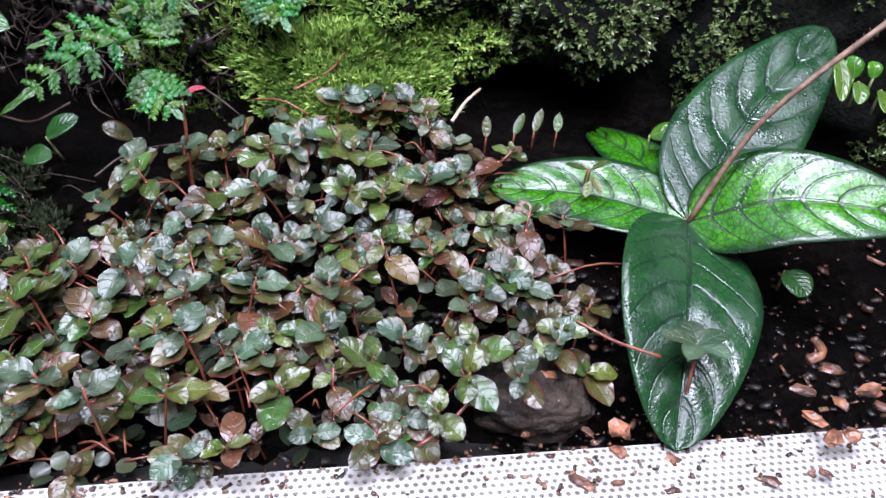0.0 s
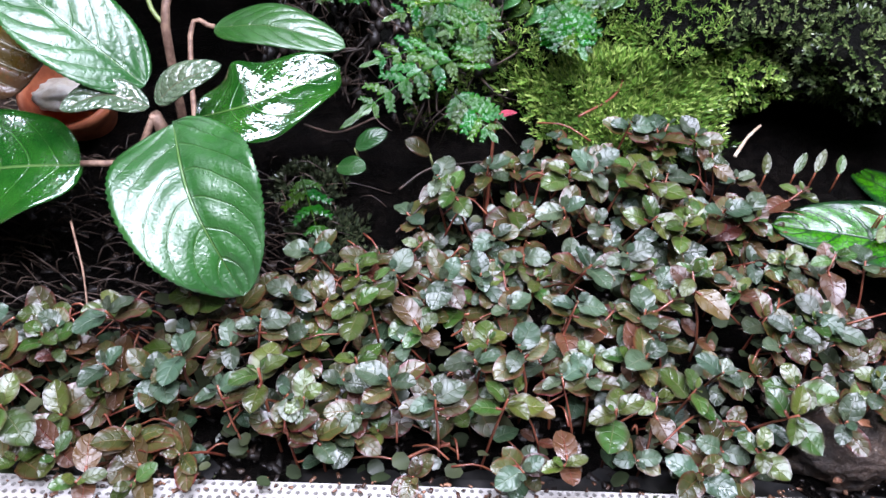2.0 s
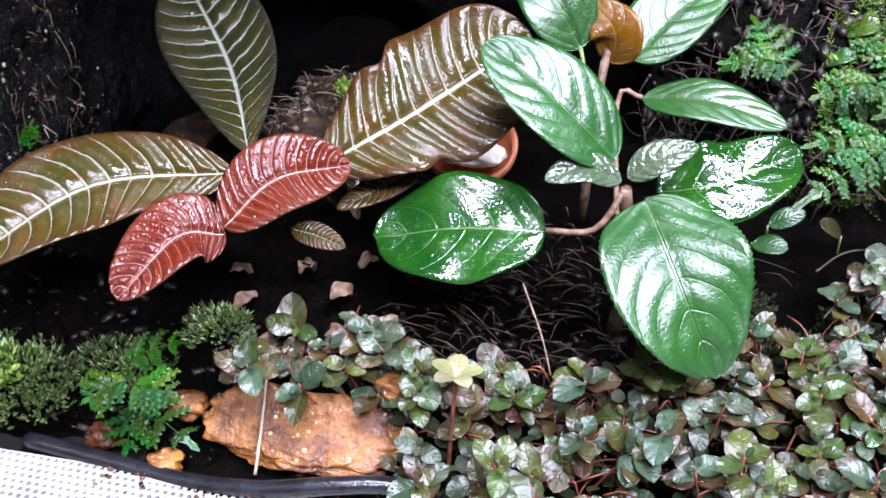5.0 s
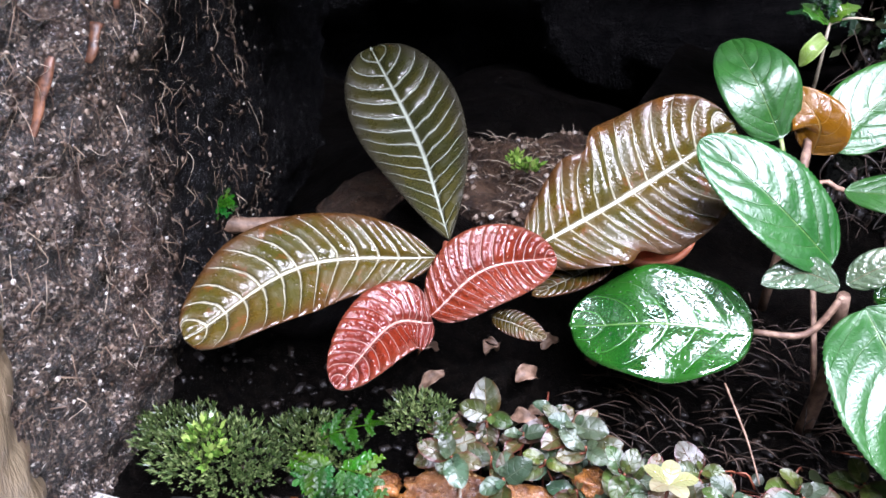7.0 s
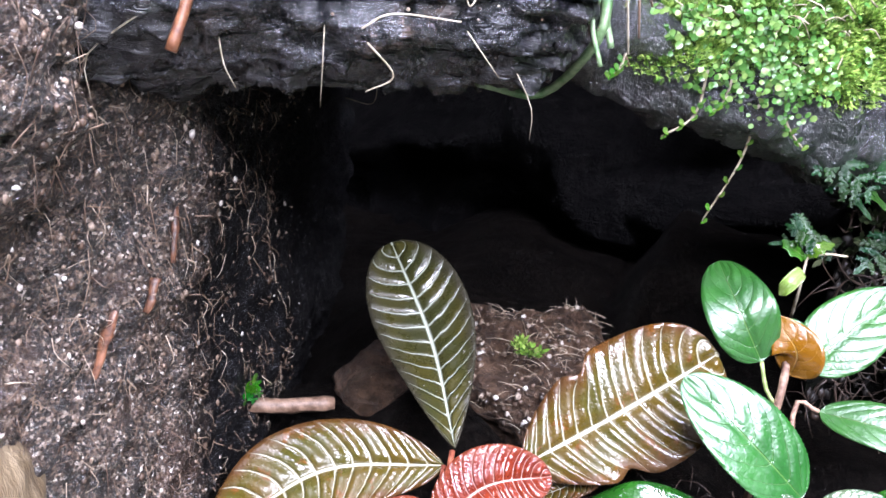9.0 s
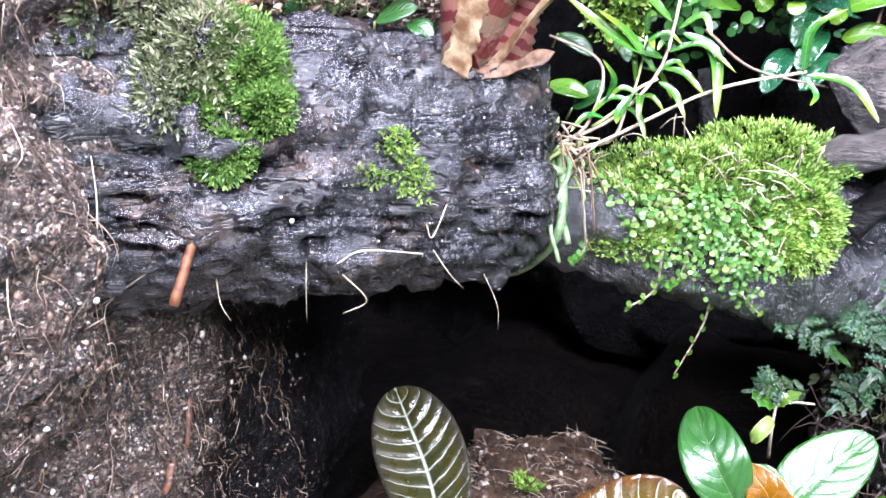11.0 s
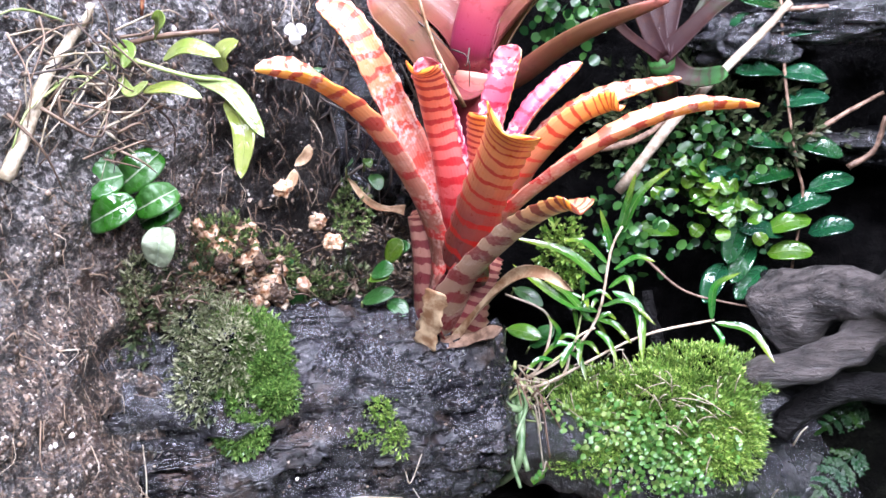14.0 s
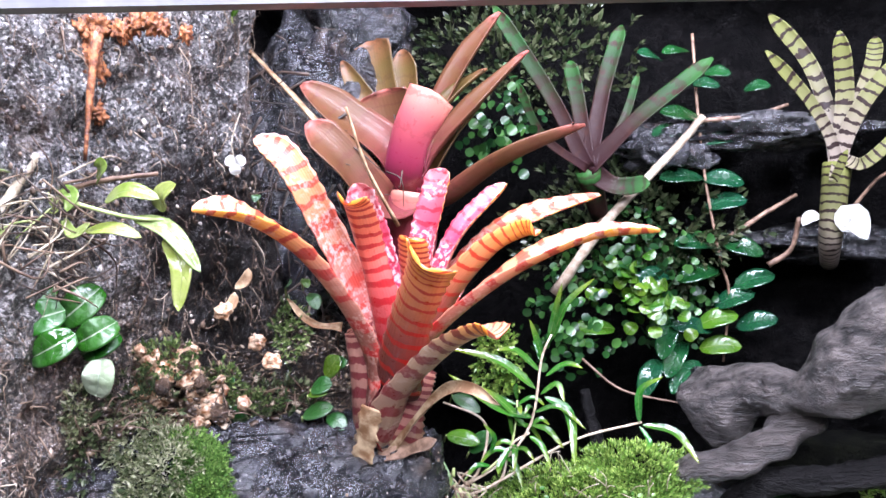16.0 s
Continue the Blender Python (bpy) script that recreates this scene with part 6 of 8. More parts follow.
# ---- jewel-leaved creeper on the peat wall ----
foot = Vector((-0.4072, 0.1231, 0.3961))
jew = thing("jewel_creeper", foot, "creeper with pale-veined oval green leaves on the wall", "creeping plant")
for a, m, b, w, mat in (((-0.4045, 0.1195, 0.4078), (-0.4103, 0.1124, 0.4090), (-0.4248, 0.1122, 0.4091), 0.0126, JEWEL),
                   ((-0.4006, 0.1178, 0.3996), (-0.4057, 0.1107, 0.3979), (-0.4193, 0.1104, 0.3947), 0.0121, JEWEL),
                   ((-0.3945, 0.1162, 0.3918), (-0.3984, 0.1093, 0.3882), (-0.4106, 0.1093, 0.3828), 0.0111, JEWEL),
                   ((-0.4055, 0.1192, 0.3946), (-0.3959, 0.1204, 0.4013), (-0.3943, 0.1287, 0.4067), 0.0118, JEWEL),
                   ((-0.3983, 0.1192, 0.3870), (-0.3888, 0.1200, 0.3916), (-0.3870, 0.1281, 0.3945), 0.0105, JEWEL),
                   ((-0.4011, 0.1238, 0.3819), (-0.3918, 0.1245, 0.3862), (-0.3901, 0.1324, 0.3887), 0.0086, JEWEL),
                   ((-0.3882, 0.1211, 0.3822), (-0.3856, 0.1169, 0.3765), (-0.3908, 0.1199, 0.3684), 0.0104, PALEJEWEL)):
    leaf("leaf", [a, m, b], (0.55, -0.75, 0.35), w * 1.08, mat, jew, shape=ovate(1.0, 0.36), nu=18, nv=10, cup=0.35, quilt=0.0006, veins=4, lean=-0.6, thick=0.0006)
tube("stem", [(-0.4118, 0.1255, 0.3782), foot, (-0.4053, 0.1221, 0.4192)], 0.0009, 0.0007, STICKM, jew, n=8, sides=5)

# tan nodules, shell flakes and small leaves on the soil bank
for i, (p, s) in enumerate((((-0.4195, 0.1611, 0.3722), 0.0048), ((-0.4099, 0.1651, 0.3691), 0.0048), ((-0.4039, 0.1783, 0.3641), 0.0061), ((-0.4144, 0.1617, 0.3575), 0.0052), ((-0.3917, 0.1818, 0.3463), 0.0048), ((-0.4055, 0.1749, 0.3411), 0.0039), ((-0.3971, 0.1787, 0.3409), 0.0039), ((-0.4041, 0.1748, 0.3345), 0.0035), ((-0.4, 0.1808, 0.3712), 0.0026), ((-0.3746, 0.1927, 0.3743), 0.0030), ((-0.3688, 0.1944, 0.3657), 0.0030), ((-0.4037, 0.1673, 0.3643), 0.0035), ((-0.4057, 0.1654, 0.3549), 0.0043), ((-0.3985, 0.1796, 0.3542), 0.0030), ((-0.3882, 0.1881, 0.3879), 0.0030))):
    s *= 1.3
    ob = lump("nodule", p, (s, s * 0.8, s * 0.9), NODULE, seed=i * 1.3, sub=4, bumpy=0.5)
    tagged(ob, "tan crusty nodule on the wet soil bank", "nodule", "nodules on the soil bank")
for i, p in enumerate(((-0.3869, 0.1947, 0.3964), (-0.3906, 0.1891, 0.3864),)):
    ob = leaf("flake", [p, Vector(p) + Vector((0.004, 0.003, 0.004)), Vector(p) + Vector((0.005, 0.004, 0.009))], (0.7, -0.6, 0.3), 0.005, DEADLEAF, None, shape=ovate(1, 0.5), nu=6, nv=6, cup=0.6, thick=0.0006)
    tagged(ob, "pale curled flake stuck in the soil bank", "flake", "flakes on the soil bank")
for i, (p, q, w) in enumerate((((-0.3918, 0.2, 0.3324), (-0.3895, 0.1968, 0.3441), 0.0076),
              ((-0.3573, 0.2181, 0.3538), (-0.349, 0.2176, 0.3645), 0.0092),
              ((-0.363, 0.2149, 0.3483), (-0.3515, 0.215, 0.352), 0.0092),
              ((-0.3662, 0.212, 0.3362), (-0.3508, 0.2142, 0.3419), 0.0081),
              ((-0.3557, 0.2169, 0.3367), (-0.3455, 0.2154, 0.3317), 0.0081),
              ((-0.3641, 0.2141, 0.3458), (-0.3532, 0.2138, 0.3483), 0.0054),
              ((-0.4097, 0.1938, 0.3494), (-0.4075, 0.19, 0.3558), 0.0054),
              ((-0.3746, 0.2149, 0.3944), (-0.3694, 0.2121, 0.3976), 0.0049),
              ((-0.3645, 0.2192, 0.3916), (-0.3583, 0.2157, 0.3853), 0.0065),
              ((-0.3677, 0.2185, 0.3981), (-0.3624, 0.215, 0.3949), 0.0043),
              ((-0.3515, 0.2212, 0.3582), (-0.3476, 0.2181, 0.364), 0.0070),
              ((-0.3873, 0.214, 0.4367), (-0.3852, 0.2091, 0.4336), 0.0043),
              ((-0.398, 0.1991, 0.3491), (-0.3914, 0.1973, 0.3554), 0.0049),
              ((-0.3265, 0.2823, 0.3101), (-0.3087, 0.2845, 0.3071), 0.0092),
              ((-0.3157, 0.2861, 0.3012), (-0.3036, 0.2874, 0.3127), 0.0092),
              ((-0.3243, 0.2855, 0.3303), (-0.309, 0.2861, 0.3228), 0.0081),
              ((-0.3031, 0.2951, 0.3298), (-0.2959, 0.2919, 0.3211), 0.0070),
              ((-0.3997, 0.2176, 0.5172), (-0.3948, 0.2154, 0.5263), 0.0081),)):
    p, q = Vector(p), Vector(q)
    pl = thing("seedling", p, "single small glossy green leaf sprouting from the soil", "seedling", "small sprouting leaves")
    tube("stem", [p + Vector((-0.004, 0.006, -0.006)), p], 0.0006, 0.0005, GREENSTEM, pl, n=3, sides=5)
    leaf("leaf", [p, p.lerp(q, 0.5) + Vector((0.001, -0.001, 0.001)), q], (0.4, -0.6, 0.7), w, LIME if i % 4 == 1 else BROAD, pl, shape=ovate(0.95, 0.55), nu=10, nv=6, cup=0.3, thick=0.0004)
fl = Vector((-0.3913, 0.205, 0.4509))
flower = thing("white_flower", fl, "tiny white three-petalled flower on a thread stem", "flower")
for k in range(3):
    w = 2.09 * k + 0.5
    d = Vector((0.8 * math.cos(w), 0.5 * math.cos(w), math.sin(w)))
    leaf("petal", [fl, fl + d * 0.0025 + Vector((0.0005, -0.001, 0)), fl + d * 0.0052], (0.5, -0.85, 0.1), 0.0052, WHITEPET, flower, shape=ovate(1.1, 0.45), nu=6, nv=5, cup=0.2)
tube("stem", [fl, (-0.3951, 0.2077, 0.461), (-0.3951, 0.2147, 0.4738)], 0.0003, 0.0003, ROOTM, flower, n=5, sides=4)

# rusty resin run at the top of the wall
res = thing("rusty_lump", (-0.4008, 0.1361, 0.4847), "rust-orange crusty lumps running down the peat wall", "crust")
for i, (p, s) in enumerate((((-0.4047, 0.1385, 0.5016), 0.0046), ((-0.402, 0.1427, 0.503), 0.0042), ((-0.3973, 0.149, 0.5014), 0.0038), ((-0.3944, 0.1534, 0.5039), 0.0034), ((-0.3908, 0.1585, 0.5054), 0.0042), ((-0.3882, 0.1616, 0.5035), 0.0029), ((-0.4044, 0.1373, 0.4902), 0.0050), ((-0.4027, 0.1393, 0.4862), 0.0046), ((-0.4056, 0.1359, 0.4922), 0.0038), ((-0.4024, 0.1379, 0.4726), 0.0034), ((-0.4012, 0.1392, 0.4695), 0.0029), ((-0.4036, 0.1369, 0.4788), 0.0029), ((-0.383, 0.1682, 0.5018), 0.0029))):
    lump("crust", p, (s * 0.6, s, s), RUST, res, seed=i * 1.9, sub=4, bumpy=0.9, scale=2.4)
tube("drip", [(-0.3992, 0.1385, 0.4991), (-0.399, 0.134, 0.4783), (-0.3978, 0.1283, 0.4527)], 0.0022, 0.0006, RUST, res, n=12, sides=7, bumpy=0.6)

# ---- driftwood at the right ----
dw = thing("driftwood", (-0.1754, 0.3745, 0.3119), "grey weathered driftwood branch with dark forked roots", "driftwood")
bend = lambda u: 1 + 0.28 * math.sin(u * 9 + 1) + 0.1 * math.sin(u * 23)
tube("branch", [(-0.2139, 0.3929, 0.3003), (-0.1861, 0.3857, 0.3201), (-0.1574, 0.3719, 0.3265), (-0.129, 0.3706, 0.3473), (-0.0904, 0.3753, 0.3803)], 0.0155, 0.02, DRIFT, dw, n=110, sides=72, bumpy=0.25, bulge=bend, groove=0.045)
tube("root", [(-0.1543, 0.3826, 0.3115), (-0.1813, 0.3627, 0.2927), (-0.2146, 0.3517, 0.2811), (-0.2355, 0.3513, 0.2638)], 0.0105, 0.007, DRIFT, dw, n=60, sides=40, bumpy=0.28, groove=0.045)
tube("root", [(-0.1113, 0.3773, 0.2878), (-0.1455, 0.3665, 0.2809), (-0.1784, 0.3674, 0.2742), (-0.2038, 0.3638, 0.2476)], 0.0085, 0.007, DARKROOT, dw, n=60, sides=40, bumpy=0.3, groove=0.045)
tube("root", [(-0.1821, 0.41, 0.3238), (-0.2088, 0.4024, 0.3072), (-0.2199, 0.4133, 0.3224)], 0.006, 0.003, ROCKM, dw, n=14, sides=10, bumpy=0.3)
tube("root", [(-0.2732, 0.3907, 0.2748), (-0.2784, 0.3903, 0.2922), (-0.282, 0.3907, 0.3094)], 0.0045, 0.003, DARKROOT, dw, n=10, sides=10, bumpy=0.3)
tangle = tube("air_root", [(-0.1221, 0.371, 0.3723), (-0.1335, 0.3644, 0.3599), (-0.1245, 0.366, 0.3573), (-0.1281, 0.3657, 0.3499)], 0.0008, 0.0006, ROOTM, n=16, sides=5)
tagged(tangle, "curled white air root on the driftwood", "root")

# ---- vine with dark oval leaves on the back wall ----
foot = Vector((-0.2195, 0.4741, 0.4044))
vine = thing("dark_vine", foot, "vine with dark glossy oval leaves hanging on the back wall", "vine")
tube("stem", [(-0.2341, 0.4932, 0.5326), (-0.2287, 0.484, 0.4792), (-0.2218, 0.476, 0.4305), (-0.2119, 0.4727, 0.3822), (-0.2065, 0.4748, 0.3595), (-0.2093, 0.4738, 0.3137)], 0.0011, 0.0009, STICKM, vine, n=30, sides=6)
for a, m, b, w, mat in (((-0.2247, 0.4787, 0.4365), (-0.2367, 0.4657, 0.438), (-0.2494, 0.4587, 0.4363), 0.015, VINE),
                   ((-0.2249, 0.4786, 0.4362), (-0.2113, 0.4769, 0.4356), (-0.1984, 0.4812, 0.4318), 0.015, VINE),
                   ((-0.2227, 0.4774, 0.4171), (-0.2093, 0.4762, 0.4207), (-0.1965, 0.4809, 0.4211), 0.015, VINE),
                   ((-0.2151, 0.478, 0.3922), (-0.2272, 0.465, 0.3946), (-0.2399, 0.458, 0.3934), 0.015, VINE),
                   ((-0.2115, 0.4797, 0.3929), (-0.1984, 0.4777, 0.391), (-0.1858, 0.4816, 0.3855), 0.015, VINE),
                   ((-0.2135, 0.4768, 0.3754), (-0.2251, 0.4637, 0.3743), (-0.2371, 0.4565, 0.3694), 0.015, VINE),
                   ((-0.204, 0.4797, 0.3639), (-0.1911, 0.4785, 0.3698), (-0.1787, 0.4833, 0.3718), 0.015, VINE),
                   ((-0.2018, 0.4776, 0.3366), (-0.1888, 0.4764, 0.3421), (-0.1762, 0.4812, 0.3434), 0.015, VINE),
                   ((-0.2155, 0.4731, 0.3511), (-0.2027, 0.4719, 0.3579), (-0.1905, 0.4767, 0.3606), 0.015, VINE),
                   ((-0.2334, 0.4625, 0.3297), (-0.2373, 0.4519, 0.3199), (-0.2419, 0.4471, 0.306), 0.015, VINE),
                   ((-0.224, 0.4651, 0.315), (-0.2312, 0.4532, 0.3076), (-0.2391, 0.4472, 0.2959), 0.015, VINE),
                   ((-0.2486, 0.4541, 0.317), (-0.2522, 0.4437, 0.3074), (-0.2567, 0.4389, 0.2934), 0.015, VINE),
                   ((-0.2307, 0.4796, 0.4676), (-0.2425, 0.4665, 0.4676), (-0.255, 0.4594, 0.4649), 0.015, VINE),
                   ((-0.2255, 0.4811, 0.46), (-0.212, 0.4798, 0.4632), (-0.1992, 0.4845, 0.4636), 0.015, VINE),
                   ((-0.232, 0.4826, 0.499), (-0.223, 0.4789, 0.4985), (-0.2147, 0.4812, 0.4957), 0.011, VINE),
                   ((-0.2349, 0.4837, 0.5202), (-0.2421, 0.4727, 0.5204), (-0.25, 0.4678, 0.5184), 0.011, VINE),
                   ((-0.2507, 0.4758, 0.5141), (-0.2572, 0.4655, 0.5178), (-0.2647, 0.4612, 0.5192), 0.011, VINE),
                   ((-0.2253, 0.4863, 0.5056), (-0.2164, 0.4827, 0.5058), (-0.2081, 0.4851, 0.5036), 0.011, VINE),
                   ((-0.2258, 0.4826, 0.4748), (-0.2377, 0.4699, 0.4786), (-0.2502, 0.4633, 0.4797), 0.015, VINE),
                   ((-0.2155, 0.4713, 0.3359), (-0.2276, 0.4586, 0.34), (-0.2403, 0.4517, 0.3399), 0.015, VINE),
                   ((-0.201, 0.496, 0.4939), (-0.1925, 0.4924, 0.496), (-0.1844, 0.4949, 0.4956), 0.011, VINE),
                   ((-0.241, 0.4607, 0.3437), (-0.2427, 0.4509, 0.333), (-0.2451, 0.447, 0.3182), 0.015, VINE),
                   ((-0.224, 0.466, 0.3233), (-0.2104, 0.4649, 0.3267), (-0.1974, 0.4695, 0.3257), 0.015, LIME),
                   ((-0.2257, 0.467, 0.3385), (-0.2125, 0.4659, 0.3445), (-0.2, 0.4707, 0.3462), 0.015, LIME),
                   ((-0.2754, 0.4443, 0.3375), (-0.2868, 0.4318, 0.3403), (-0.2993, 0.4248, 0.3388), 0.015, LIME),
                   ((-0.2389, 0.4651, 0.3737), (-0.2504, 0.4521, 0.3737), (-0.2627, 0.445, 0.37), 0.015, VINE)):
    leaf("leaf", [a, m, b], (0.0, -0.7, 0.7), w, mat, vine, shape=ovate(0.95, 0.5), nu=12, nv=8, cup=0.3, thick=0.0005)
for pts, r in (([(-0.3064, 0.4081, 0.3652), (-0.2725, 0.4179, 0.4134), (-0.2373, 0.4329, 0.453), (-0.2197, 0.4379, 0.4749)], 0.0034), ([(-0.2078, 0.4839, 0.3962), (-0.1873, 0.4894, 0.4111), (-0.1671, 0.5, 0.4237)], 0.0018),
               ([(-0.1826, 0.4768, 0.3789), (-0.1694, 0.4786, 0.3901), (-0.1648, 0.4775, 0.4102)], 0.002), ([(-0.2283, 0.4669, 0.4729), (-0.1946, 0.477, 0.4756), (-0.1731, 0.4819, 0.482)], 0.0016),
               ([(-0.1545, 0.4501, 0.3237), (-0.131, 0.4419, 0.3513), (-0.1084, 0.4442, 0.3787)], 0.0012), ([(-0.284, 0.3919, 0.3284), (-0.2594, 0.3902, 0.3118), (-0.2238, 0.3945, 0.3055)], 0.0009),
               ([(-0.3216, 0.3825, 0.39), (-0.2953, 0.4104, 0.3975), (-0.2725, 0.4411, 0.4191)], 0.0022), ([(-0.1378, 0.4679, 0.4128), (-0.1232, 0.4659, 0.4334), (-0.109, 0.4624, 0.4433)], 0.0012)):
    tagged(tube("dry_stick", pts, r, r * 0.7, STICKM if r < 0.003 else PALETWIG, n=14, sides=8, bumpy=0.3), "thin brown dry stick across the back wall", "stick", "dry sticks at the back")


# ---- moss ----
def moss_on(name, spots, mat, label, size, count, blades=6, wide=0.35, seed=1, kind="tuft", parent=None, category="moss"):
    """Tufts scattered over round patches (centre, normal, radius a, radius b, height)."""
    r = random.Random(seed)
    out = []
    for c, n, ra, rb, h in spots:
        c, n = Vector(c), Vector(n).normalized()
        a = n.cross(Vector((0, 0, 1)))
        a = a.normalized() if a.length > 1e-3 else Vector((1, 0, 0))
        b = a.cross(n)
        share = int(count * ra * rb / sum(s[2] * s[3] for s in spots))
        for _ in range(share):
            w, d = r.uniform(0, 6.283), math.sqrt(r.random()) * r.uniform(0.75, 1.12)
            p = c + a * math.cos(w) * d * ra + b * math.sin(w) * d * rb
            p += n * (h * max(0.0, 1 - d * d) * (1 + 1.9 * rough3(p, 75, 3)) + r.uniform(-0.001, 0.0015))
            nn = n + (a * math.cos(w) + b * math.sin(w)) * d * 0.7
            if kind == "round":
                out.append(round_sprig_geo(p, nn, size, r, 4))
            else:
                out.append(sprig_geo(p, nn, size * r.uniform(0.5, 1.5), r, blades, wide))
    return joined(name, out, mat, label, category, "stuff", parent)


mound = Vector((-0.2673, 0.3136, 0.2655))
tagged(lump("moss_mound_core", mound + Vector((0.0, 0.016, -0.016)), (0.044, 0.032, 0.026), MOSSYROCK, seed=2, sub=5, bumpy=0.3), "soil core of the moss mound on the log", "soil", kind="structure")
nm = (0.15, -0.55, 0.85)
moss_on("moss_mound", [(mound, nm, 0.05, 0.028, 0.01), (Vector((-0.2417, 0.3407, 0.279)), nm, 0.034, 0.02, 0.008), (Vector((-0.2891, 0.2861, 0.2593)), nm, 0.024, 0.022, 0.006), (Vector((-0.2404, 0.316, 0.2555)), nm, 0.03, 0.02, 0.006), (Vector((-0.2252, 0.3217, 0.2594)), (0.5, -0.8, 0.5), 0.02, 0.024, 0.006)], MOSSBRIGHT, "bright green moss mound on the log's end", 0.0028, 16000, 6, 0.2, 3)
moss_on("tiny_leaf_creeper", [(Vector((-0.2589, 0.2919, 0.2578)), (0.1, -0.9, 0.3), 0.036, 0.009, 0.006), (Vector((-0.2737, 0.2866, 0.265)), nm, 0.04, 0.018, 0.012), (Vector((-0.2365, 0.3198, 0.2606)), nm, 0.026, 0.018, 0.01)], TINYLEAF, "creeper with tiny round leaves over the moss mound", 0.0026, 230, 4, 0.5, 5, "round", category="creeping plant")
moss_on("hanging_creeper", [(Vector((-0.2577, 0.2785, 0.2509)), (0.1, -0.9, 0.3), 0.034, 0.012, 0.003), (Vector((-0.2413, 0.2851, 0.245)), (0.1, -0.9, 0.3), 0.014, 0.014, 0.003)], TINYLEAF, "sparse tiny-leaved strands hanging below the moss", 0.0022, 110, 3, 0.5, 25, "round", category="creeping plant")
stalks = []
r9 = random.Random(19)
for i in range(120):
    p = mound + Vector((r9.gauss(0.005, 0.026), r9.gauss(-0.008, 0.008), r9.gauss(0.004, 0.012)))
    q = p + Vector((r9.gauss(0, 0.008), r9.gauss(-0.005, 0.004), r9.gauss(0.003, 0.006)))
    v, f, uv = tube_geo([p, p.lerp(q, 0.5) + Vector((0, -0.002, 0.002)), q], 0.0003, 0.00025, n=5, sides=4)
    stalks.append((v, f))
joined("moss_stalks", stalks, ROOTM, "thin tan stalks in the moss mound", "stalks")
for k, pts in enumerate(([(-0.25, 0.288, 0.2389), (-0.2522, 0.2964, 0.2143), (-0.2612, 0.2967, 0.1866)], [(-0.2696, 0.2757, 0.2506), (-0.2708, 0.2754, 0.2337), (-0.2804, 0.2699, 0.2248)], [(-0.245, 0.2922, 0.2439), (-0.2378, 0.294, 0.2308), (-0.2315, 0.2974, 0.2237)],
                         [(-0.2972, 0.2629, 0.2551), (-0.2978, 0.2581, 0.2487), (-0.3004, 0.2547, 0.2462)], [(-0.2289, 0.3185, 0.2626), (-0.2167, 0.322, 0.261), (-0.2118, 0.3266, 0.2673)], [(-0.2609, 0.2814, 0.2503), (-0.2617, 0.2777, 0.2406), (-0.2655, 0.2742, 0.2356)])):
    st = thing("trailing_strand", pts[0], "thin trailing strand with tiny round leaves under the moss", "creeping plant", "trailing strands")
    tube("stem", pts, 0.0006, 0.0004, ROOTM, st, n=12, sides=5)
    for i, q in enumerate(spline(pts, 9)[2:]):
        d = Vector((0.6 if i % 2 else -0.6, -0.5, 0.2))
        leaf("leaf", [q, q + d * 0.0018, q + d * 0.0036], (0, -0.7, 0.7), 0.0034, LIME, st, shape=ovate(1, 0.45), nu=5, nv=4, cup=0.3)

lp, ld = Vector((-0.3796, 0.1522, 0.3174)), Vector((0.5, -0.8, 0.45))
moss_on("log_moss", [(Vector((-0.3734, 0.153, 0.3243)), ld, 0.011, 0.015, 0.007), (Vector((-0.3664, 0.1514, 0.3155)), ld, 0.008, 0.009, 0.006), (Vector((-0.3745, 0.1407, 0.3029)), ld, 0.01, 0.009, 0.004), (Vector((-0.3818, 0.1427, 0.3134)), ld, 0.008, 0.012, 0.004), (Vector((-0.3809, 0.161, 0.3319)), ld, 0.011, 0.008, 0.005), (Vector((-0.3927, 0.1627, 0.3343)), ld, 0.012, 0.008, 0.004)], MOSSGREEN, "bright moss clump on the black log", 0.0021, 8200, 7, 0.22, 7)
moss_on("log_moss_dark", [(Vector((-0.3871, 0.1344, 0.3251)), ld, 0.01, 0.018, 0.003), (Vector((-0.4077, 0.127, 0.3495)), ld, 0.008, 0.022, 0.003), (Vector((-0.4059, 0.1556, 0.355)), ld, 0.016, 0.014, 0.004), (Vector((-0.3898, 0.2078, 0.342)), (0.3, -0.5, 0.8), 0.03, 0.014, 0.003)], MOSSDARK, "dull olive moss with dry shoots on the log", 0.0034, 520, 6, 0.25, 8)
moss_on("dry_shoots", [(Vector((-0.3833, 0.1432, 0.3315)), ld, 0.015, 0.02, 0.007), (Vector((-0.3955, 0.1411, 0.3443)), ld, 0.012, 0.012, 0.004), (Vector((-0.4074, 0.1256, 0.3592)), ld, 0.005, 0.012, 0.003), (Vector((-0.3881, 0.131, 0.3198)), ld, 0.008, 0.012, 0.004)], MOSSPALE, "grey-green moss shoots with pale tips on the log", 0.0028, 1500, 6, 0.16, 18)
moss_on("small_log_moss", [(Vector((-0.3389, 0.1815, 0.3027)), ld, 0.006, 0.005, 0.003), (Vector((-0.3441, 0.1721, 0.2927)), ld, 0.008, 0.003, 0.002), (Vector((-0.3349, 0.1789, 0.2954)), ld, 0.003, 0.009, 0.002), (Vector((-0.3302, 0.1811, 0.2911)), ld, 0.003, 0.007, 0.002)], MOSSBRIGHT, "thin patch of yellow-green moss on the log", 0.0018, 420, 6, 0.25, 9)

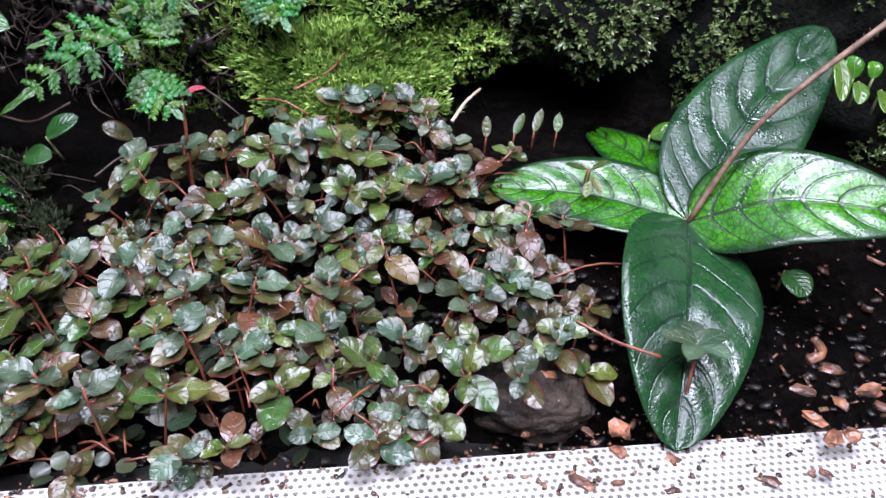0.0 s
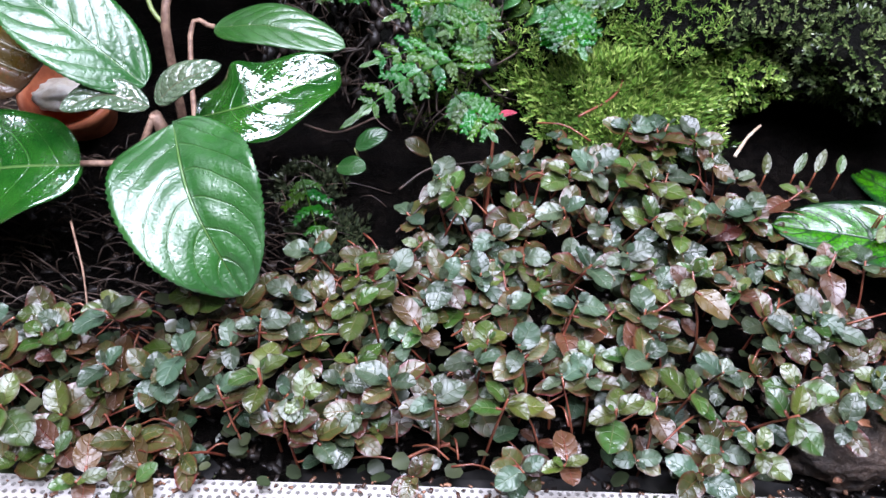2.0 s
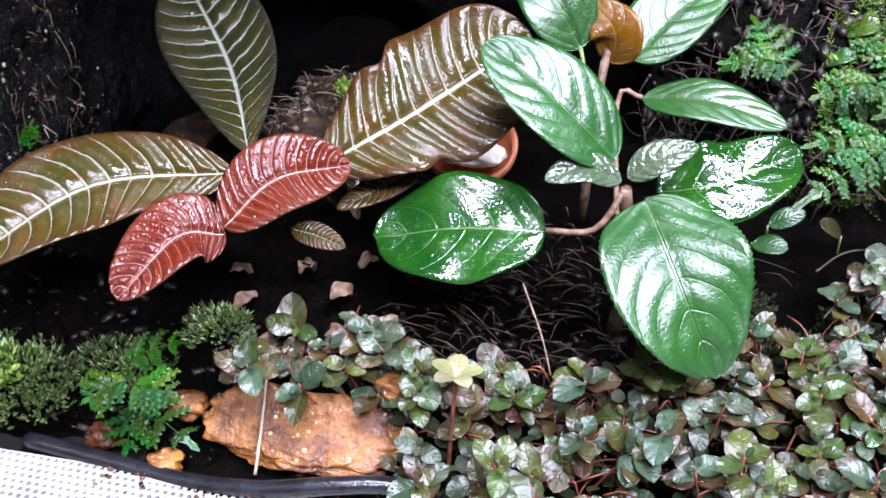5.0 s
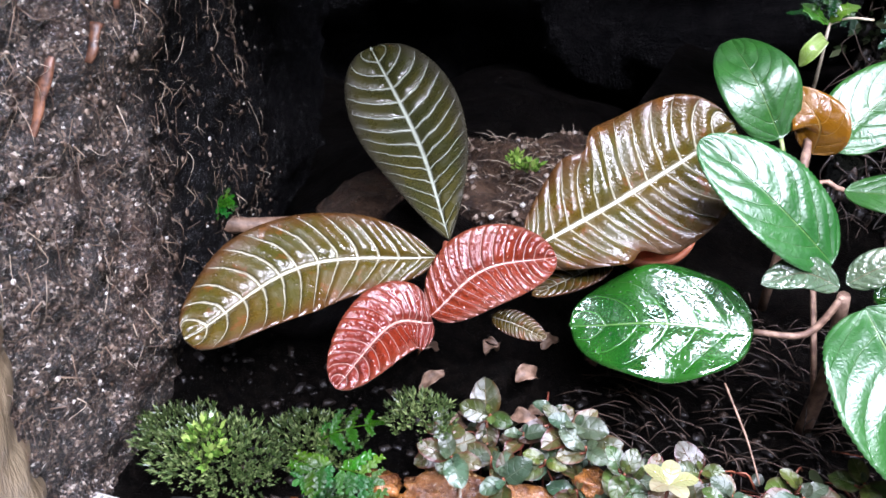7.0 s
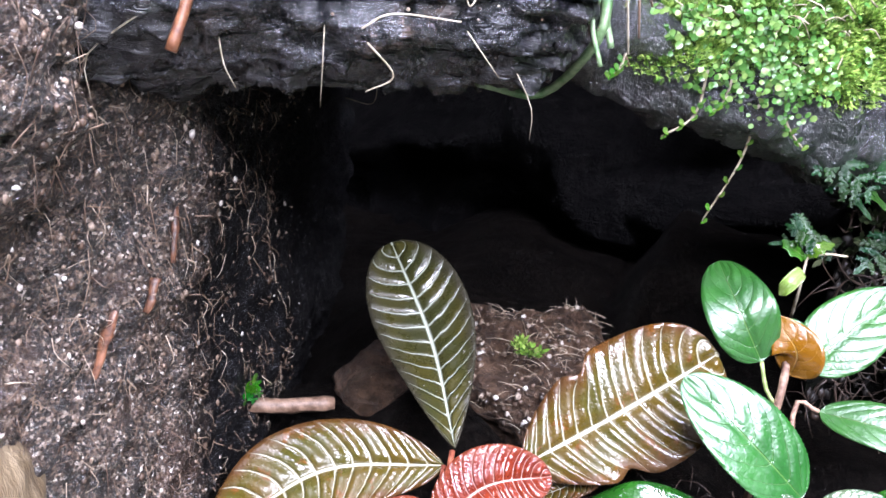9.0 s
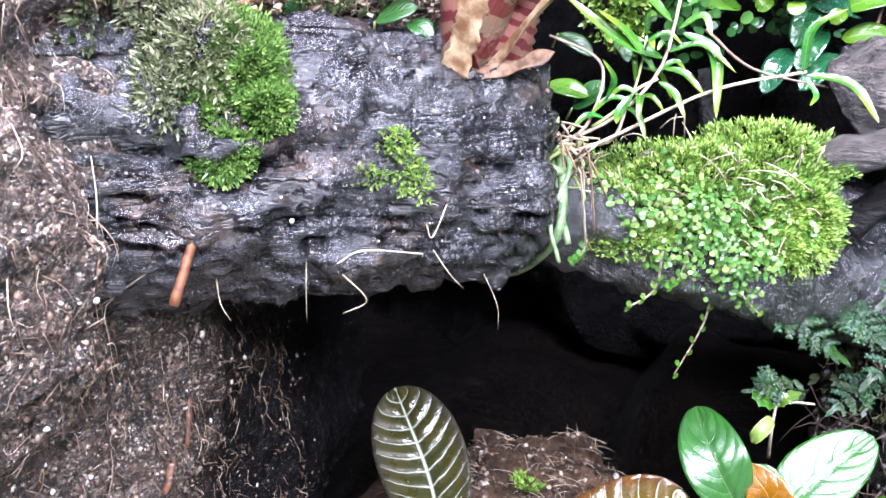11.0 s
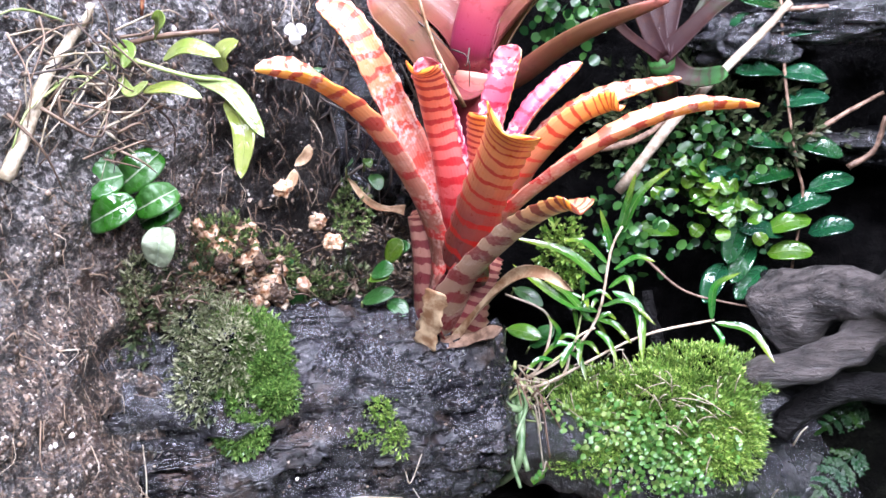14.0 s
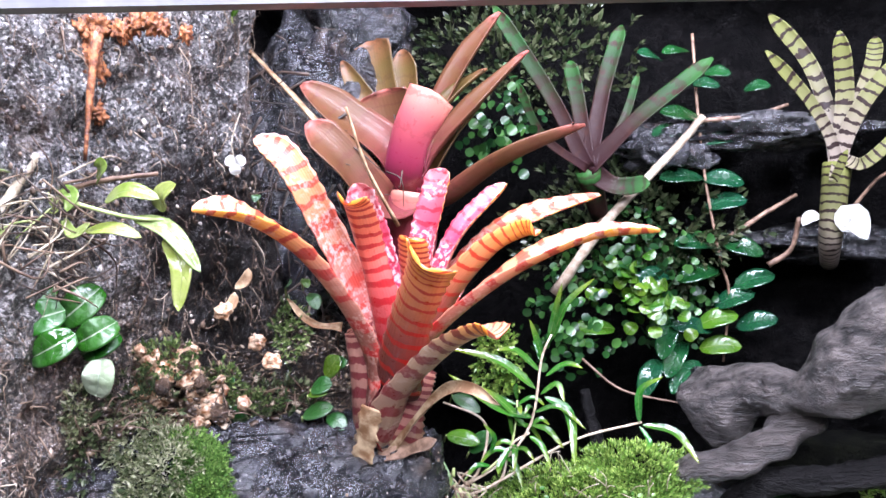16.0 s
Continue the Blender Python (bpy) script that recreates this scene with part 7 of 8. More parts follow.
moss_on("front_moss", [(Vector((-0.0399, 0.342, 0.0905)), (0, -0.7, 0.7), 0.045, 0.022, 0.006), (Vector((-0.0191, 0.358, 0.0992)), (0, -0.7, 0.7), 0.03, 0.03, 0.006), (Vector((-0.0339, 0.3288, 0.0778)), (0, -0.7, 0.7), 0.04, 0.012, 0.004), (Vector((-0.0156, 0.3627, 0.1212)), (0, -0.7, 0.7), 0.03, 0.025, 0.006)], MOSSBRIGHT, "bright feathery green moss behind the carpet", 0.004, 6500, 7, 0.16, 41)
# dead roots and crumbs on the bare end of the bank
rb = random.Random(63)
dead, bitsb = [], []
for i in range(520):
    x, z = rb.uniform(-0.2, -0.085), rb.uniform(0.06, 0.2)
    a = Vector((x, bank_y(x, z) - 0.002, z))
    b = a + Vector((rb.gauss(0, 0.01), -abs(rb.gauss(0, 0.004)), rb.gauss(-0.006, 0.012)))
    v, f, uv = tube_geo([a, a.lerp(b, 0.5) + Vector((rb.gauss(0, 0.003), -0.003, rb.gauss(0, 0.003))), b], rb.choice((0.0003, 0.0004, 0.0008)), 0.0002, n=5, sides=4)
    dead.append((v, f))
    s = rb.uniform(0.0008, 0.003)
    bitsb.append(lump_geo(a, (s, s, s * 1.4), sub=1, bumpy=0.8, seed=i * 0.3))
joined("bank_roots", dead, DARKFIBRE, "dark dead roots hanging on the bank", "roots")
joined("bank_clods", bitsb, CRUMBM, "wet black clods on the bank", "clods")
# moss on the bank behind the carpet
r5 = random.Random(21)
pieces, dull = [], []
for i in range(21000):
    x, z = r5.uniform(-0.13, 0.36), r5.uniform(0.055, 0.27)
    y = bank_y(x, z) - 0.001
    p = Vector((x, y, z))
    keep = rough3(p, 16, 2, 3.0)
    if 0.015 < x < 0.1 and z < 0.105:
        continue
    if x < 0.0 and keep > -0.35:
        pieces.append(sprig_geo(p, (r5.gauss(0, 0.3), -0.8, 0.7), r5.uniform(0.0026, 0.0052), r5, 8, 0.15, 1.0))
    elif keep > -0.15:
        dull.append(sprig_geo(p, (r5.gauss(0, 0.3), -0.8, 0.6), r5.uniform(0.0016, 0.0034), r5, 8, 0.3, 1.1))
joined("bank_moss", pieces, MOSSBRIGHT, "bright green feathery moss on the bank", "moss")
joined("rock_moss", dull, MOSSOLD, "olive green moss over the rocks", "moss")
for k, (c, s) in enumerate((((0.0653, 0.3618, 0.1093), (0.034, 0.03, 0.02)), ((0.1454, 0.3909, 0.0832), (0.03, 0.03, 0.03)), ((0.0166, 0.3792, 0.0975), (0.022, 0.03, 0.016)))):
    tagged(lump("mossy_rock", c, s, MOSSYROCK, seed=20 + k, sub=5, bumpy=0.45), "mossy rock overhanging the dark hollow", "rock", "mossy rocks")
    pr = []
    v, f = lump_geo(c, s, seed=20 + k, sub=5, bumpy=0.45)
    for q in v:
        if q.y < c[1] + 0.01 and r5.random() < 0.5:
            pr.append(sprig_geo(q, q - Vector(c) + Vector((0, -0.01, 0.01)), r5.uniform(0.002, 0.0042), r5, 9, 0.28, 1.1))
    joined("rock_moss", pr, MOSSOLD if k != 2 else MOSSBRIGHT, "grey-green moss on an overhanging rock", "moss")
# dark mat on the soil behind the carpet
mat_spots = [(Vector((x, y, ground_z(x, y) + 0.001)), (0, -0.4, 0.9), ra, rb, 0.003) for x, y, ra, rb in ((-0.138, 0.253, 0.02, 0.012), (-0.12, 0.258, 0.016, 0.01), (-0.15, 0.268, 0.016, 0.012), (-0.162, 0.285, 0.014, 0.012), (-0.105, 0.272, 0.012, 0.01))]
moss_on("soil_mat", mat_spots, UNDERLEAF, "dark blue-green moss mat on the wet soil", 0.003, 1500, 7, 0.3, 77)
# low green mats in the corners of the ground
moss_on("ground_moss", [(Vector((-0.385, 0.1423, 0.0355)), (0, -0.3, 1), 0.03, 0.016, 0.004), (Vector((-0.3165, 0.1685, 0.0566)), (0, -0.3, 1), 0.012, 0.009, 0.005), (Vector((-0.3572, 0.1675, 0.0301)), (0, -0.3, 1), 0.018, 0.012, 0.004)], MOSSOLD, "dark green moss on the wet ground", 0.0024, 1900, 7, 0.25, 31)
moss_on("lush_moss", [(Vector((-0.3841, 0.1415, 0.0378)), (0, -0.3, 1), 0.008, 0.007, 0.006), (Vector((-0.3303, 0.3119, 0.0934)), (0, -0.3, 1), 0.008, 0.004, 0.002), (Vector((-0.307, 0.3061, 0.3447)), (0.3, -0.9, 0.2), 0.012, 0.02, 0.004)], MOSSBRIGHT, "small bright green moss tuft", 0.0038, 420, 6, 0.4, 32)
moss_on("wall_cover", [(Vector((-0.274, 0.4583, 0.3859)), (0.2, -0.9, 0.3), 0.05, 0.03, 0.01), (Vector((-0.2922, 0.4236, 0.3486)), (0.2, -0.9, 0.3), 0.03, 0.035, 0.01), (Vector((-0.3347, 0.3854, 0.4724)), (0.2, -0.9, 0.3), 0.025, 0.03, 0.01), (Vector((-0.2393, 0.4759, 0.3539)), (0.2, -0.9, 0.3), 0.03, 0.035, 0.006)], WALLLEAF, "small round green leaves covering the back wall", 0.006, 150, 4, 0.5, 33, "round", category="creeping plant")
moss_on("back_moss", [(Vector((-0.2695, 0.4734, 0.4038)), (0.2, -0.9, 0.3), 0.08, 0.05, 0.004), (Vector((-0.3429, 0.4536, 0.5212)), (0.2, -0.9, 0.3), 0.08, 0.04, 0.004), (Vector((-0.1723, 0.4378, 0.2141)), (0.1, -0.9, 0.3), 0.03, 0.03, 0.004), (Vector((-0.1672, 0.3891, 0.1648)), (0.1, -0.9, 0.3), 0.04, 0.03, 0.006)], MOSSDARK, "dark moss on the back wall", 0.007, 1300, 6, 0.35, 34)

# bright lime rosette cluster on the back wall
lc = Vector((-0.2523, 0.4429, 0.3586))
lime = thing("lime_creeper", lc, "creeper with overlapping lime green scalloped leaves on the back wall", "creeping plant")
r6 = random.Random(8)
for x in ((-0.2514, 0.441, 0.3579),
          (-0.2493, 0.442, 0.358),
          (-0.2327, 0.4535, 0.358),
          (-0.2488, 0.4399, 0.3495),
          (-0.2488, 0.4401, 0.3572),
          (-0.2311, 0.4545, 0.3564),
          (-0.2494, 0.442, 0.367),
          (-0.2678, 0.4413, 0.3819),
          (-0.2485, 0.4451, 0.3625),
          (-0.2591, 0.4373, 0.3772),
          (-0.2585, 0.4444, 0.3644),
          (-0.2414, 0.4453, 0.365),
          (-0.2389, 0.4522, 0.3598),
          (-0.2435, 0.4457, 0.3663),
          (-0.2628, 0.4352, 0.3756),
          (-0.259, 0.433, 0.3519),
          (-0.2345, 0.4463, 0.3484),
          (-0.2662, 0.4355, 0.3736),
          (-0.2436, 0.4446, 0.3574),
          (-0.2462, 0.4407, 0.3467),
          (-0.2647, 0.4342, 0.3584),
          (-0.2775, 0.4291, 0.3862),
          (-0.244, 0.448, 0.3541),
          (-0.2591, 0.4383, 0.3716),
          (-0.245, 0.4391, 0.35),
          (-0.2625, 0.4454, 0.3864),
          (-0.255, 0.4387, 0.3888),
          (-0.2603, 0.4394, 0.3429),
          (-0.2783, 0.4322, 0.3661),
          (-0.2474, 0.4416, 0.3673),
          (-0.2585, 0.4384, 0.3648),
          (-0.2403, 0.4418, 0.3584),
          (-0.2451, 0.4478, 0.3557),
          (-0.2583, 0.435, 0.3614),
          (-0.2384, 0.4446, 0.3558),
          (-0.2476, 0.4403, 0.3593),
          (-0.2548, 0.4369, 0.3699),
          (-0.2629, 0.4435, 0.3672),
          (-0.2411, 0.4485, 0.3468),
          (-0.2839, 0.4282, 0.367),
          (-0.2505, 0.4369, 0.3531),
          (-0.2615, 0.4425, 0.3636),
          (-0.2443, 0.4414, 0.3683),
          (-0.2518, 0.4385, 0.356),
          (-0.2481, 0.4378, 0.3423),
          (-0.2241, 0.4529, 0.3382)):
    d = Vector((r6.uniform(-1, 1), -0.5, r6.uniform(-1, 0.6))).normalized()
    p = Vector((x[0], x[1], x[2]))
    leaf("leaf", [p, p + d * 0.005 + Vector((0, -0.002, 0.001)), p + d * 0.0096], (0.1, -0.8, 0.6), 0.0092, LIME, lime, shape=ovate(1.05, 0.45), nu=8, nv=6, cup=0.25)

# ---- ferns ----
r8 = random.Random(88)


def fern(base, tip, up, pairs, width, label="bright green lobed fern frond with wet sheen", mat=FERN, sag=0.12):
    base, tip, up = Vector(base), Vector(tip), Vector(up).normalized()
    ob = thing("fern_frond", base, label, "fern", "fern fronds")
    ahead = tip - base
    L = ahead.length
    mid = base.lerp(tip, 0.5) + up * L * sag
    line = [base, mid, tip]
    tube("midrib", line, 0.0004, 0.0002, mat, ob, n=8, sides=5)
    pts = spline(line, 40)
    side = ahead.normalized().cross(up).normalized()
    pairs = int(pairs * 1.15)
    for i in range(pairs):
        u = 0.1 + 0.82 * i / max(1, pairs - 1)
        q = pts[int(u * 40)]
        w = width * 1.25 * math.sin(math.pi * (0.2 + 0.7 * u)) ** 0.8
        for s in (-1, 1):
            d = (side * s * 0.9 + ahead.normalized() * r8.uniform(0.35, 0.65)).normalized()
            e = q + d * w * r8.uniform(0.85, 1.1) - up * w * r8.uniform(0.0, 0.3)
            cut = d.cross(up).normalized()
            spots = spline([q, q.lerp(e, 0.5) + up * w * 0.08, e], 8)
            verts, faces, uvs = [], [], []
            # a narrow blade with blunt fingers on both sides
            fingers = [(0, 0, 0.26)] + [(j, k, 0.4 - 0.022 * j) for j in (1, 3, 5, 7) for k in (1, -1)]
            for j, k, reach in fingers:
                if k:
                    g = (d * 0.8 + cut * k * 0.75).normalized()
                    size = w * reach * r8.uniform(0.85, 1.15)
                    p0 = spots[j] - g * size * 0.1
                    line = [p0, p0 + g * size * 0.55 + up * size * r8.uniform(0.0, 0.15), p0 + g * size - up * size * 0.12]
                    lv, lf, lu = leaf_geo(line, up, size * 0.5, blunt(0.8, 0.95, 0.15, 0.35), nu=5, nv=2, cup=0.3)
                else:
                    lv, lf, lu = leaf_geo([q, spots[4], spots[8]], up, w * reach, blunt(0.9, 0.9, 0.0, 0.3), nu=8, nv=2, cup=0.3)
                n0 = len(verts)
                verts += lv
                uvs += lu
                faces += [tuple(x + n0 for x in t) for t in lf]
            solid("leaflet", verts, faces, mat, ob, uvs)
    leaf("leaflet", [pts[36], pts[38], pts[40] + (pts[40] - pts[30])], up, width * 0.5, mat, ob, shape=ovate(0.9, 0.5), nu=14, nv=4, lobes=3.5, lobe_deep=0.35)
    return ob


fu = (0.05, -0.65, 0.75)
for a, b, n, w in (
        ((-0.1049, 0.2937, 0.115), (-0.134, 0.26, 0.1033), 5, 0.011), ((-0.1096, 0.2989, 0.1159), (-0.1339, 0.2809, 0.115), 4, 0.009), ((-0.1045, 0.282, 0.1048), (-0.0896, 0.271, 0.0959), 4, 0.011),
        ((-0.0989, 0.2926, 0.1107), (-0.1011, 0.3084, 0.1186), 4, 0.009), ((-0.1096, 0.3291, 0.1274), (-0.1319, 0.3107, 0.1249), 4, 0.01), ((-0.1461, 0.3228, 0.1313), (-0.1683, 0.3122, 0.1322), 4, 0.01),
        ((-0.1449, 0.3196, 0.1253), (-0.1597, 0.3378, 0.1424), 4, 0.011), ((-0.099, 0.3332, 0.13), (-0.1184, 0.3477, 0.1427), 5, 0.012), ((-0.0927, 0.319, 0.1233), (-0.111, 0.3024, 0.1224), 4, 0.009), ((-0.0737, 0.355, 0.1371), (-0.0995, 0.3504, 0.1397), 5, 0.014),
        ((-0.1309, 0.3339, 0.1125), (-0.1016, 0.3251, 0.1186), 4, 0.011), ((-0.0799, 0.3475, 0.1184), (-0.0578, 0.333, 0.1141), 4, 0.012),
        ((-0.0718, 0.3371, 0.1291), (-0.0587, 0.3198, 0.1163), 5, 0.013), ((-0.1132, 0.3254, 0.1278), (-0.0934, 0.3127, 0.1215), 5, 0.01), ((-0.0428, 0.3532, 0.1306), (-0.0694, 0.3502, 0.1311), 5, 0.013),
        ((-0.233, 0.3256, 0.2191), (-0.1999, 0.3204, 0.2042), 5, 0.013), ((-0.2074, 0.3609, 0.2144), (-0.1815, 0.347, 0.2025), 6, 0.013), ((-0.162, 0.3807, 0.2386), (-0.1817, 0.353, 0.2211), 5, 0.013),
        ((-0.1648, 0.3685, 0.2058), (-0.1816, 0.3417, 0.1865), 5, 0.013), ((-0.2148, 0.3216, 0.1781), (-0.2269, 0.3071, 0.1888), 4, 0.01), ((-0.162, 0.3985, 0.257), (-0.1812, 0.3742, 0.2493), 5, 0.012),
        ((-0.2061, 0.3408, 0.1723), (-0.2284, 0.3217, 0.1761), 4, 0.01), ((-0.1785, 0.3657, 0.1759), (-0.193, 0.3434, 0.1665), 4, 0.012), ((-0.23, 0.3658, 0.208), (-0.2018, 0.3516, 0.1913), 5, 0.012)):
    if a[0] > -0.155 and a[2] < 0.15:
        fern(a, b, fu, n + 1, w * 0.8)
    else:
        fern(a, b, fu, n + 1, w * 0.7, "duller lobed fern frond by the black rock, shade in its colour", SHADEFERN)
for a, b in (((-0.3558, 0.1637, 0.0332), (-0.3354, 0.1699, 0.0459)), ((-0.3438, 0.1538, 0.0315), (-0.32, 0.1479, 0.0259)), ((-0.3398, 0.1539, 0.0301), (-0.3383, 0.1415, 0.0223)), ((-0.3376, 0.1461, 0.0465), (-0.3441, 0.1357, 0.0454)), ((-0.3355, 0.1461, 0.045), (-0.3216, 0.1451, 0.0468)), ((-0.4354, 0.2126, 0.0858), (-0.4274, 0.2195, 0.0925)), ((-0.1604, 0.2691, 0.0703), (-0.1491, 0.251, 0.0565))):
    fern(a, b, (0, -0.4, 0.9), 4, 0.008, "dark green small fern frond on the ground", FERN)

# broad bright leaves above the moss
for i, (a, b, w) in enumerate((((-0.1233, 0.351, 0.1403), (-0.113, 0.3455, 0.1468), 0.0126),
              ((-0.1101, 0.3498, 0.1327), (-0.1002, 0.3442, 0.1394), 0.0126),
              ((-0.1047, 0.3555, 0.1404), (-0.0949, 0.3498, 0.1469), 0.0116),
              ((-0.0911, 0.3531, 0.1306), (-0.0817, 0.3474, 0.1374), 0.0147),
              ((-0.0837, 0.3605, 0.1405), (-0.0745, 0.3547, 0.147), 0.0126),
              ((-0.1302, 0.3425, 0.1283), (-0.1197, 0.3372, 0.1352), 0.0084),
              ((-0.094, 0.3474, 0.122), (-0.0845, 0.342, 0.1291), 0.0105),
              ((-0.113, 0.3441, 0.1241), (-0.103, 0.3387, 0.1311), 0.0095),
              ((-0.0796, 0.3531, 0.126), (-0.0706, 0.3475, 0.133), 0.0147),
              ((-0.0835, 0.3466, 0.1164), (-0.0743, 0.3412, 0.1236), 0.0105),
              ((-0.0836, 0.3538, 0.1203), (-0.0713, 0.3478, 0.1274), 0.0132),
              ((-0.0931, 0.351, 0.1175), (-0.0805, 0.3451, 0.1247), 0.0110),
              ((-0.0643, 0.3581, 0.1237), (-0.0525, 0.352, 0.1306), 0.0132),
              ((-0.0519, 0.3595, 0.1234), (-0.0404, 0.3533, 0.1303), 0.0132),
              ((-0.0727, 0.3512, 0.1134), (-0.0606, 0.3452, 0.1206), 0.0110),
              ((-0.0992, 0.3545, 0.1248), (-0.0864, 0.3484, 0.1317), 0.0088),
              ((-0.1705, 0.3431, 0.1204), (-0.1557, 0.3374, 0.1275), 0.0088))):
    a, b = Vector(a), Vector(b)
    pl = thing("bank_plant", a, "rounded bright green leaf growing on the bank", "plant", "leaves on the bank")
    leaf("leaf", [a, a.lerp(b, 0.5) + Vector((0, -0.002, 0.002)), b], (0, -0.6, 0.8), w, (LIME, BROAD, BROAD, FERN)[i % 4], pl, shape=ovate(0.95, 0.5), nu=14, nv=8, cup=0.3, thick=0.0004)
    tube("stem", [a + Vector((0, 0.012, -0.008)), a], 0.0007, 0.0006, GREENSTEM, pl, n=3, sides=5)

# pair of seedling leaves on the dark soil and other single leaves
for a, b, w, m in (((-0.1424, 0.2836, 0.0782), (-0.1301, 0.2861, 0.0856), 0.0085, BROAD), ((-0.1475, 0.2751, 0.0738), (-0.1351, 0.27, 0.0762), 0.009, BROAD), ((-0.1138, 0.2932, 0.0749), (-0.1237, 0.2898, 0.0812), 0.0075, CREEP[1]),
                   ((0.1543, 0.3051, 0.1151), (0.1536, 0.2917, 0.1018), 0.007, LIME), ((0.16, 0.3008, 0.1079), (0.1593, 0.3053, 0.1156), 0.0075, LIME), ((0.1622, 0.3002, 0.107), (0.1599, 0.2912, 0.1012), 0.0065, LIME), ((0.1675, 0.3008, 0.1082), (0.1673, 0.3042, 0.1141), 0.006, LIME), ((0.1709, 0.2986, 0.1046), (0.167, 0.2848, 0.1006), 0.006, LIME),
                   ((0.1326, 0.2558, 0.0486), (0.1389, 0.2469, 0.0435), 0.011, BROAD), ((0.0944, 0.3275, 0.0712), (0.1061, 0.3237, 0.0753), 0.009, LIME), ((0.1444, 0.4047, 0.1072), (0.1569, 0.3953, 0.1114), 0.013, BROAD), ((0.1666, 0.4033, 0.1058), (0.1757, 0.396, 0.1134), 0.013, BROAD)):
    a, b = Vector(a), Vector(b)
    pl = thing("seedling", a, "single small glossy green leaf sprouting from the soil", "seedling", "small sprouting leaves")
    tube("stem", [a + Vector((0.002, 0.006, -0.012)), a], 0.0006, 0.0005, GREENSTEM, pl, n=3, sides=5)
    leaf("leaf", [a, a.lerp(b, 0.5) + Vector((0, -0.001, 0.001)), b], (0, -0.6, 0.8), w, m, pl, shape=ovate(0.95, 0.5), nu=10, nv=6, cup=0.3, thick=0.0004)
# thin sprigs at the back of the carpet
for k, (a, b) in enumerate((((0.0232, 0.3129, 0.0728), (0.0233, 0.3175, 0.0808)), ((0.0347, 0.3134, 0.0743), (0.0386, 0.3181, 0.0825)), ((0.0428, 0.314, 0.0756), (0.0459, 0.319, 0.0844)), ((0.0521, 0.314, 0.076), (0.0529, 0.3181, 0.0831)), ((0.0626, 0.2882, 0.0717), (0.069, 0.2871, 0.0761)), ((0.0615, 0.2882, 0.0717), (0.0522, 0.2865, 0.0744)), ((0.0624, 0.2842, 0.0688), (0.0599, 0.2782, 0.0644)), ((0.0634, 0.2847, 0.0698), (0.0663, 0.2788, 0.0656)))):
    a, b = Vector(a), Vector(b)
    pl = thing("creeper_tip", a, "thin creeper tip with a small bronze green leaf", "creeping plant", "creeper tips")
    tube("stem", [a + Vector((0, 0.004, -0.01)), a], 0.0005, 0.0004, REDSTEM, pl, n=3, sides=5)
    leaf("leaf", [a, a.lerp(b, 0.5), b], (0, -0.2, 0.95), 0.004, CREEP[0], pl, shape=ovate(1, 0.6), nu=7, nv=4, cup=0.3)


# ---- stones, pot, brick, cable, twigs on the ground ----
st = lump("stone", (0.0381, 0.2112, 0.0232), (0.0195, 0.0145, 0.0125), STONEM, seed=14, sub=6, bumpy=0.2, box=2.5)
tagged(st, "rounded wet brown stone beside the white strip", "stone")
st = lump("stone", (0.0257, 0.2192, 0.0306), (0.012, 0.01, 0.008), STONEM, seed=15, sub=4, bumpy=0.2)
tagged(st, "small dark stone half under creeper leaves", "stone")
pc = Vector((-0.267, 0.297, 0.0835))
pot = thing("terracotta_dish", pc, "small terracotta dish with a cream filling", "dish")
prof = ((0.0125, -0.021), (0.0178, -0.005), (0.02, 0.0), (0.0203, 0.004), (0.0185, 0.0044), (0.0172, 0.0), (0.0157, -0.005), (0.0, -0.007))
verts, faces, NS = [], [], 40
tilt = Euler((0.62, 0.0, 0.1)).to_matrix()
for r, z in prof:
    for k in range(NS):
        w = 6.28319 * k / NS
        verts.append(pc + tilt @ Vector((r * math.cos(w), r * math.sin(w), z)))
for i in range(len(prof) - 1):
    for k in range(NS):
        a, b = i * NS + k, i * NS + (k + 1) % NS
        faces.append((a, b, b + NS, a + NS))
solid("dish", verts, faces, TERRA, pot)
v, f = lump_geo(pc + tilt @ Vector((0, -0.001, 0.0005)), (0.0145, 0.0125, 0.006), sub=4, bumpy=0.25, seed=3)
solid("filling", v, f, FUNGUS, pot, label="cream crusty filling")

bc = Vector((-0.2841, 0.1631, 0.0294))
v, f = lump_geo(bc + Vector((0, 0.003, -0.004)), (0.03, 0.0125, 0.0045), sub=6, bumpy=0.3, seed=6, turn=0.12, lean=0.5, box=5.0)
tagged(solid("clay_piece", v, f, BRICKM), "wet orange-brown broken clay piece on the soil", "clay piece")
for k, (x, s) in enumerate((((-0.3276, 0.1612, 0.0276), 0.0075), ((-0.3505, 0.145, 0.019), 0.006), ((-0.3249, 0.1426, 0.0187), 0.0055), ((-0.2576, 0.1799, 0.0416), 0.007))):
    tagged(lump("clay_crumb", x, (s * 0.9, s * 0.65, s * 0.5), BRICKM, seed=30 + k, sub=3, bumpy=0.5, box=4.0), "small orange clay crumb on the soil", "clay crumb", "clay crumbs")
cb = tube("cable", [(-0.3721, 0.1344, 0.0198), (-0.3358, 0.1372, 0.0178), (-0.3114, 0.1383, 0.0179), (-0.2887, 0.1414, 0.0202), (-0.2679, 0.1471, 0.0237), (-0.2508, 0.1521, 0.0253), (-0.2362, 0.1537, 0.0241)], 0.0031, 0.0031, RUBBER, n=60, sides=14)
tagged(cb, "black rubber cable along the white strip", "cable")
